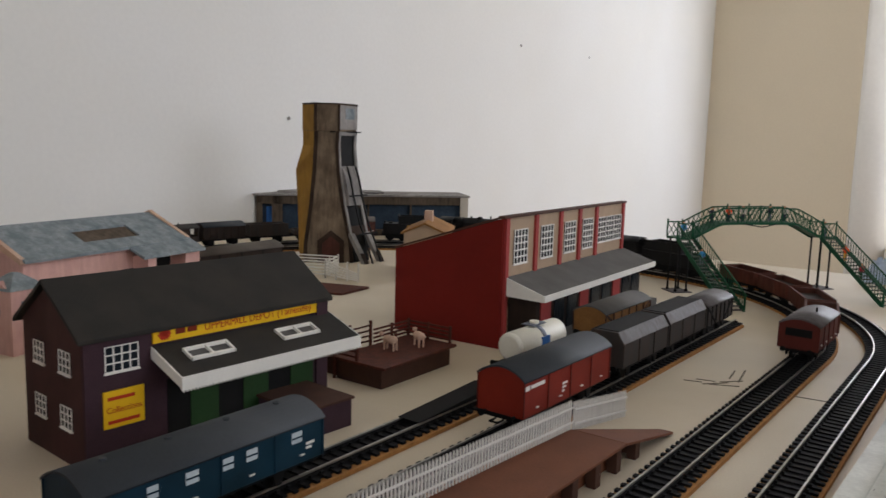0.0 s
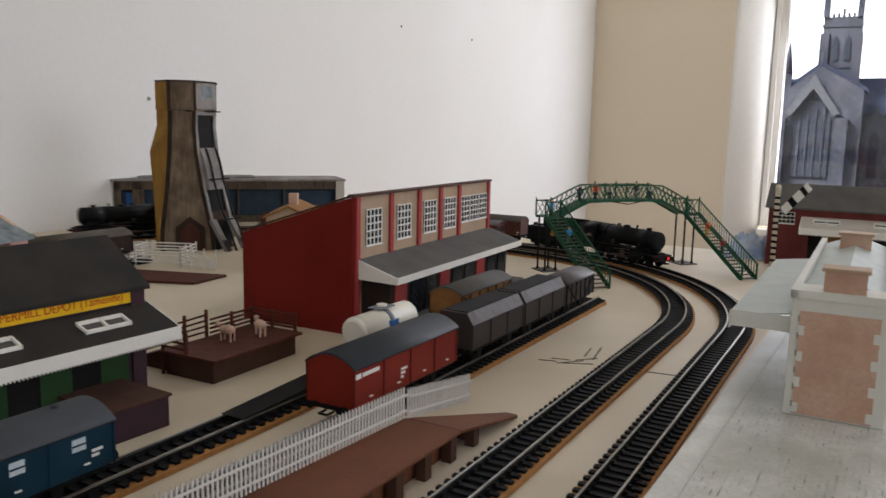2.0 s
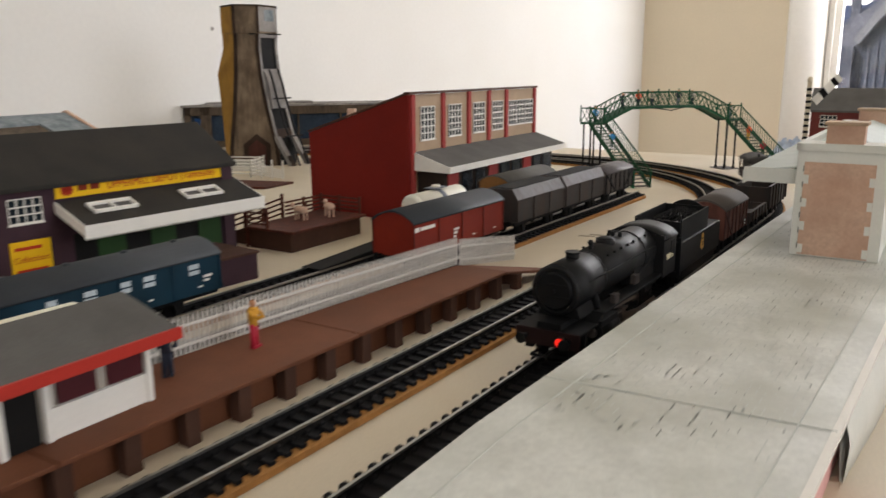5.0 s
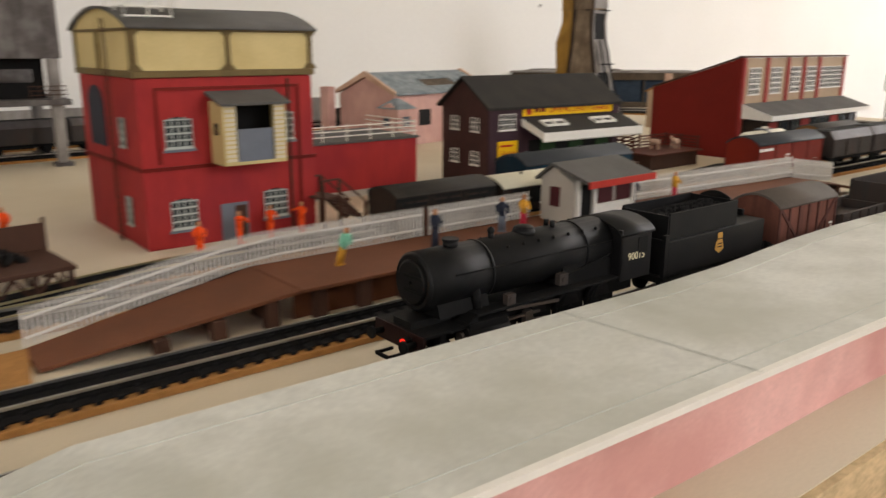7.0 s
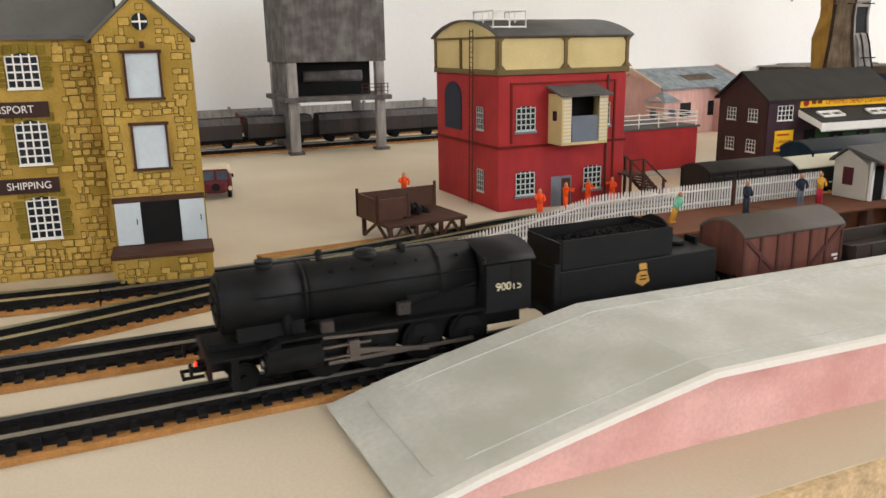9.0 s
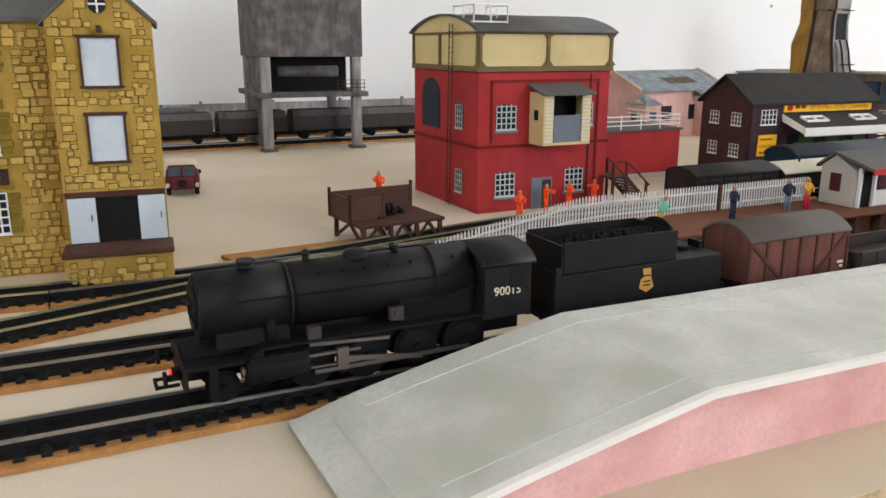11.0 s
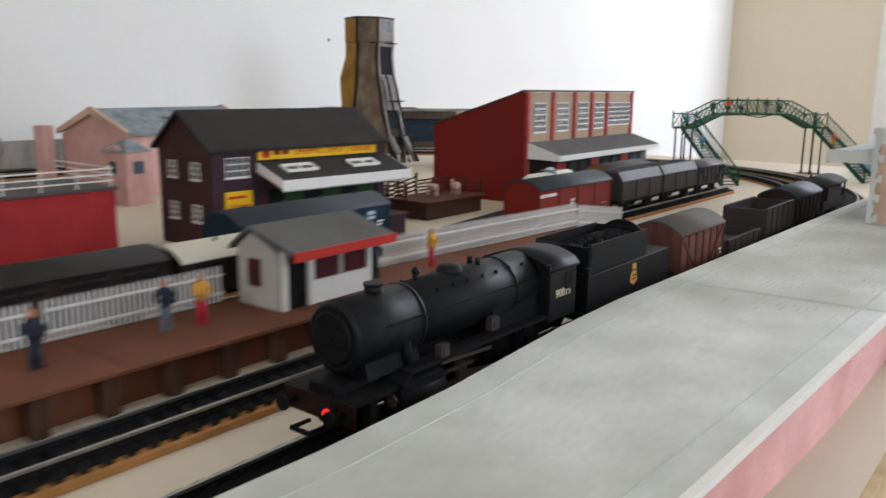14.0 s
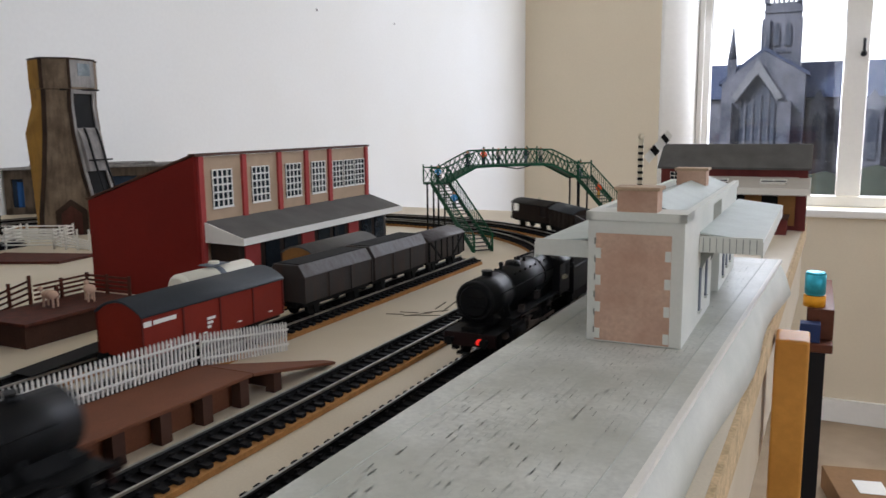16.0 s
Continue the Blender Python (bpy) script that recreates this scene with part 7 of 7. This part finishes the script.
    part("lamp_lens", G().rod((-0.0077, 0.003, 0.0136), (-0.0077, 0.0036, 0.0136), 0.002, 10), M["lampred"], e, "glowing red tail lamp")
    part("coupling_hook", G().bar((-0.004, 0, 0.0075), (-0.004, 0.008, 0.0075), 0.0011, 0.0011).bar((0.004, 0, 0.0075), (0.004, 0.008, 0.0075), 0.0011, 0.0011).bar((-0.0045, 0.008, 0.0075), (0.0045, 0.008, 0.0075), 0.0011, 0.0014), M["locodark"], e)
    for x in (-0.016, 0.012):
        part("front_step", G().box(x, x + 0.004, -0.012, -0.009, 0.004, 0.0165), M["locodark"], e)

    t = thing("coal_tender", Matrix(), "black eight-wheeled tender filled with coal", "tender", "tenders")
    part("tank_body", G().box(-0.0168, 0.0168, -0.092, 0.0, 0.0125, 0.0298), M["loco"], t, bevel=0.0005)
    for x in (-0.0152, 0.0144):
        part("bunker_side", G().prism([(-0.064, 0.0299), (-0.002, 0.0299), (-0.002, 0.0425), (-0.064, 0.0425)], "x", x, x + 0.0008), M["loco"], t)
    part("bunker_end", G().box(-0.0148, 0.0148, -0.065, -0.0641, 0.0299, 0.042), M["loco"], t)
    part("bunker_front", G().box(-0.0148, 0.0148, -0.0019, -0.001, 0.0299, 0.0415), M["loco"], t)
    part("end_plate", G().prism([(-0.0145, 0.038), (0.0145, 0.038)] + [(0.0145 - 0.029 * i / 10, 0.0385 + 0.007 * math.sin(math.pi * i / 10) ** 0.8) for i in range(11)], "y", -0.066, -0.065), M["loco"], t)
    cg = G()
    rn = random.Random(7)
    for i in range(420):
        x, y = rn.uniform(-0.012, 0.012), rn.uniform(-0.061, -0.005)
        cg.ball((x, y, 0.0368 + 0.0038 * (1 - (x / 0.013) ** 2) * min(1, -y / 0.03)), rn.uniform(0.0008, 0.0014), 5)
    tagged(part("coal", cg, M["coal"], t, "heap of black coal"), kind="stuff")
    part("filler_lid", G().rod((0, -0.08, 0.0298), (0, -0.08, 0.0318), 0.004, 14), M["loco"], t)
    part("rear_step", G().box(-0.004, 0.004, -0.091, -0.089, 0.0298, 0.033), M["loco"], t)
    part("frame", G().box(-0.0155, 0.0155, -0.093, 0.003, 0.0095, 0.0125).box(-0.0145, -0.0135, -0.088, -0.002, 0.005, 0.0125).box(0.0135, 0.0145, -0.088, -0.002, 0.005, 0.0125), M["locodark"], t)
    for y in (-0.012, -0.034, -0.058, -0.08):
        for x in (-0.0078, 0.0078):
            o = part("wheel", WHEEL, None, t)
            o.location = (x, y, 0.0062)
    if number:
        for sx in (-1, 1):
            part("emblem", G().prism([(-0.0506, 0.0198), (-0.0465, 0.0178), (-0.0424, 0.0198), (-0.0432, 0.0238), (-0.0448, 0.0246), (-0.0440, 0.0282), (-0.0484, 0.0282), (-0.0490, 0.0238)], "x", min(sx * 0.0168, sx * 0.0171), max(sx * 0.0168, sx * 0.0171)), M["gold"], t, "small gold painted emblem")
            for z in (0.0207, 0.0223, 0.0248):
                part("emblem_line", G().box(min(sx * 0.0171, sx * 0.0173), max(sx * 0.0171, sx * 0.0173), -0.0485, -0.0445, z, z + 0.0006), M["beam"], t)
    for sx in (-1, 1):
        part("corner_post", G().box(sx * 0.016 - 0.001, sx * 0.016 + 0.001, 0.0, 0.003, 0.011, 0.033), M["loco"], t)
    part("rear_beam", G().box(-0.0165, 0.0165, -0.0945, -0.093, 0.0095, 0.0165), M["locodark"], t)
    return e, t


engine, tender = steam_engine("black steam locomotive with cream number and red lamp", True)
engine2, tender2 = steam_engine("black steam locomotive of a second train", False)
engine3, tender3 = steam_engine("black steam locomotive heading brown mineral wagons", False)
for v in (tender, tender2, tender3):
    v.scale = (1, 1, 1.09)
TRAIN = [(engine, 0.0, 0.14, 0.0), (tender, 0.157, 0.09, 0.0)]
gv = roofed("goods_van", "bauxite brown planked goods van with grey roof", "van", 0.070, M["bauxite"], M["vanroof"], 0.0325, 0.0065, 0.031, M["bauxdark"])
lettered(gv, 0.0156, 0.031, 0.0165, 0.004, 0.0012, 2, M["white"]), lettered(gv, -0.0158, -0.031, 0.0165, 0.004, 0.0012, 2, M["white"])
gv.scale = (1, 1, 1.08)
lw = open_wagon("low_wagon", "low dark grey single-plank open wagon", 0.065, M["greywagon"], 0.0205)
mw = open_wagon("mineral_wagon", "dark grey-brown open mineral wagon", 0.070, M["greywagon"], 0.0325)
dv = roofed("dark_goods_van", "dark grey-brown goods van with shiny rounded roof", "van", 0.076, M["darkvan"], M["blueroof"], 0.0325, 0.0065, 0.031)
kv = thing("brake_van", Matrix(), "dark brake van with open verandas at the train's end", "van", "goods wagons")
running_gear(kv, 0.084, 0.03, 0.05)
part("cabin", G().prism(arc_poly(0.03, 0.0335, 0.0045, 8, 0.0122), "y", -0.026, 0.026), M["darkvan"], kv, bevel=0.0004)
vp = [(0.0165 - 0.033 * i / 12, 0.033 + 0.0055 * math.sin(math.pi * i / 12) ** 0.8) for i in range(13)]
part("roof", G().prism(vp + [(p[0], p[1] + 0.0012) for p in reversed(vp)], "y", -0.043, 0.043, True), M["darkroof"], kv)
part("floor", G().box(-0.015, 0.015, -0.042, 0.042, 0.0122, 0.0138), M["darkvan"], kv)
for e in (-1, 1):
    part("veranda_end", G().box(-0.015, 0.015, min(e * 0.0405, e * 0.042), max(e * 0.0405, e * 0.042), 0.0138, 0.0215), M["darkvan"], kv)
    for x in (-0.0145, 0.0145):
        part("veranda_post", G().box(x - 0.0009, x + 0.0009, min(e * 0.04, e * 0.042), max(e * 0.04, e * 0.042), 0.0138, 0.0335), M["darkvan"], kv)
        part("veranda_side", G().box(x - 0.0005, x + 0.0005, min(e * 0.026, e * 0.04), max(e * 0.026, e * 0.04), 0.0138, 0.02), M["darkvan"], kv)
part("stove_pipe", G().rod((0.005, 0.01, 0.037), (0.005, 0.01, 0.0425), 0.001, 8), M["black"], kv)
for v, at_ in ((gv, 0.303), (lw, 0.383), (mw, 0.464), (dv, 0.549), (kv, 0.641)):
    TRAIN.append((v, at_, 0.04, None))

TRAIN1 = []
bk = roofed("red_brake_van", "maroon brown brake van with grey rounded roof", "van", 0.078, M["guard"], M["hoppertop"], 0.034, 0.0055, 0.033, M["guard"], detail="doors")
part("end_window", G().box(-0.011, 0.011, -0.0395, -0.039, 0.024, 0.031), M["black"], bk)
part("stove_pipe", G().rod((0.004, 0.005, 0.039), (0.004, 0.005, 0.044), 0.001, 8), M["black"], bk)
TRAIN1.append((bk, 0.044))
m0 = open_wagon("ore_wagon", "red-brown open mineral wagon", 0.074, M["mineral"], 0.0285, group="brown mineral wagons", load=M["darkvan"])
TRAIN1.append((m0, 0.132))
for i in range(1, 4):
    TRAIN1.append((copy_thing(m0, Matrix()), 0.132 + 0.086 * i))


# ---- the stones of the mill ----
STONES = {}


def stone(w, h):
    key = (round(w, 4), round(h, 4))
    if key not in STONES:
        STONES[key] = build("stone", G().prism([(0.0004, 0), (w - 0.0004, 0), (w, 0.0004), (w, h - 0.0004), (w - 0.0004, h), (0.0004, h), (0, h - 0.0004), (0, 0.0004)], "x", 0.0, 0.00045), M["stone"])
    return STONES[key]


rnd = random.Random(21)
outline = G()
SIZES = [(0.0042, 0.0032), (0.0062, 0.0042), (0.0034, 0.0026), (0.0052, 0.003), (0.0026, 0.0042), (0.007, 0.0036)]
made = 0


def stone_face(x, y0, y1, z0, z1, holes, ytop=None):
    global made
    z = z0
    while z < z1:
        y = y0 + rnd.uniform(0, 0.004)
        while y < y1:
            w, h = rnd.choice(SIZES)
            zz = z + rnd.uniform(-0.0006, 0.0008)
            ok = y + w < y1 and zz + h < (ytop(y, w) if ytop else z1)
            ok = ok and not any(y + w > a and y < b and zz + h > c and zz < d for a, b, c, d in holes)
            if ok and rnd.random() < 0.95 and made < 700:
                o = part("stone", stone(w, h), None, ml)
                o.location = (x, y, zz)
                e = 0.00032
                outline.box(x, x + 0.0002, y - e, y + w + e, zz - e, zz + h + e)
                made += 1
            y += w + rnd.uniform(0.0007, 0.002)
        z += 0.0046


stone_face(0.0001, 0.001, FB - 0.001, 0.053, 0.166, [(0.0145, 0.0405, 0.066, 0.096), (0.0145, 0.0405, 0.107, 0.1375), (FB / 2 - 0.006, FB / 2 + 0.006, 0.1465, 0.158), (FB / 2 - 0.003, FB / 2 + 0.003, 0.136, 0.142)],
           lambda y, w: 0.141 + 0.025 * (1 - max(abs(y - FB / 2), abs(y + w - FB / 2)) / (FB / 2)))
stone_face(0.0251, 0.0005, FB - 0.0005, 0.0005, 0.0185, [])
wh_holes = []
for y in (-0.053, -0.100):
    for z in (0.026, 0.0715, 0.116):
        wh_holes.append((y - 0.008, y + 0.0265, z - 0.002, z + 0.032))
wh_holes += [(-0.13, -0.026, 0.053, 0.064), (-0.13, -0.026, 0.098, 0.109)]
stone_face(-0.0259, -0.085, -0.001, 0.001, 0.142, wh_holes)
tagged(part("stone_jointing", outline, M["stoneline"], ml, "dark joints round the stones"), kind="stuff")


# ---- what moves ----
def smooth(table, t):
    """Monotone-ish cubic through (time, value)."""
    n = len(table)
    i = max(k for k in range(n - 1) if table[k][0] <= t or k == 0)
    (t0, a), (t1, b) = table[i], table[i + 1]
    def slope(k):
        if k == 0 or k == n - 1:
            return 0.0 if k == 0 and table[0][1] == table[1][1] else (table[min(k + 1, n - 1)][1] - table[max(k - 1, 0)][1]) / (table[min(k + 1, n - 1)][0] - table[max(k - 1, 0)][0])
        return (table[k + 1][1] - table[k - 1][1]) / (table[k + 1][0] - table[k - 1][0])
    h = t1 - t0
    u = (t - t0) / h
    return (2 * u ** 3 - 3 * u * u + 1) * a + (u ** 3 - 2 * u * u + u) * h * slope(i) + (3 * u * u - 2 * u ** 3) * b + (u ** 3 - u * u) * h * slope(i + 1)


FRONT = [(0.0, 0.852), (0.8, 0.63), (1.5, 0.45), (2.0, 0.34), (2.5, 0.235), (3.0, 0.125), (3.5, 0.0), (4.5, -0.32), (5.5, -0.626), (6.0, -0.724), (6.5, -0.812), (7.0, -0.908), (7.5, -1.005), (8.0, -1.096), (8.5, -1.163), (9.0, -1.198), (9.6, -1.214), (10.3, -1.214), (11.0, -1.189), (11.5, -1.163),
         (12.0, -1.115), (12.5, -1.039), (13.0, -0.952), (13.5, -0.85), (14.0, -0.757), (14.5, -0.637), (15.0, -0.52), (15.5, -0.394), (16.0, -0.269)]
REAR = [(0.0, -0.069), (0.5, 0.095), (1.0, 0.24), (1.5, 0.385), (2.0, 0.53), (4.0, 1.1), (6.0, 1.6), (8.0, 2.02), (9.5, 2.27), (10.5, 2.3), (16.0, 2.3)]
SECOND = [(0.0, -2.2), (10.5, -2.2), (11.0, -2.18), (12.0, -1.92), (13.0, -1.58), (14.0, -1.22), (15.0, -0.855), (16.0, -0.487)]


def on_line(lane, s_front, s_back):
    """Pose of a vehicle whose front point is at s_front and that looks from s_back to it."""
    a, b = path(lane, s_front), path(lane, s_back)
    d = a - b
    return Matrix.Translation(a) @ Matrix.Rotation(math.atan2(-d.x, d.y), 4, "Z")


def mid_line(lane, s, half, sign):
    a, b = path(lane, s + sign * half), path(lane, s - sign * half)
    d = a - b
    return Matrix.Translation((a + b) / 2) @ Matrix.Rotation(math.atan2(-d.x, d.y), 4, "Z")


def motions():
    times = [0.25 * i for i in range(65)]
    for v, off, span, kind in TRAIN:
        rows = []
        for t in times:
            s = smooth(FRONT, t)
            rows.append((t, on_line("outer", s + off, s + off + span) if kind is not None else mid_line("outer", s + off, span / 2, -1)))
        walk(v, rows)
    for v, off in TRAIN1:
        walk(v, [(t, mid_line("inner", smooth(REAR, t) + off, 0.022, 1)) for t in times])
    walk(engine3, [(t, on_line("inner", smooth(REAR, t) + 0.724, smooth(REAR, t) + 0.584)) for t in times])
    walk(tender3, [(t, on_line("inner", smooth(REAR, t) + 0.567, smooth(REAR, t) + 0.474)) for t in times])
    walk(engine2, [(t, on_line("inner", smooth(SECOND, t), smooth(SECOND, t) - 0.14)) for t in times])
    walk(tender2, [(t, on_line("inner", smooth(SECOND, t) - 0.157, smooth(SECOND, t) - 0.25)) for t in times])


motions()
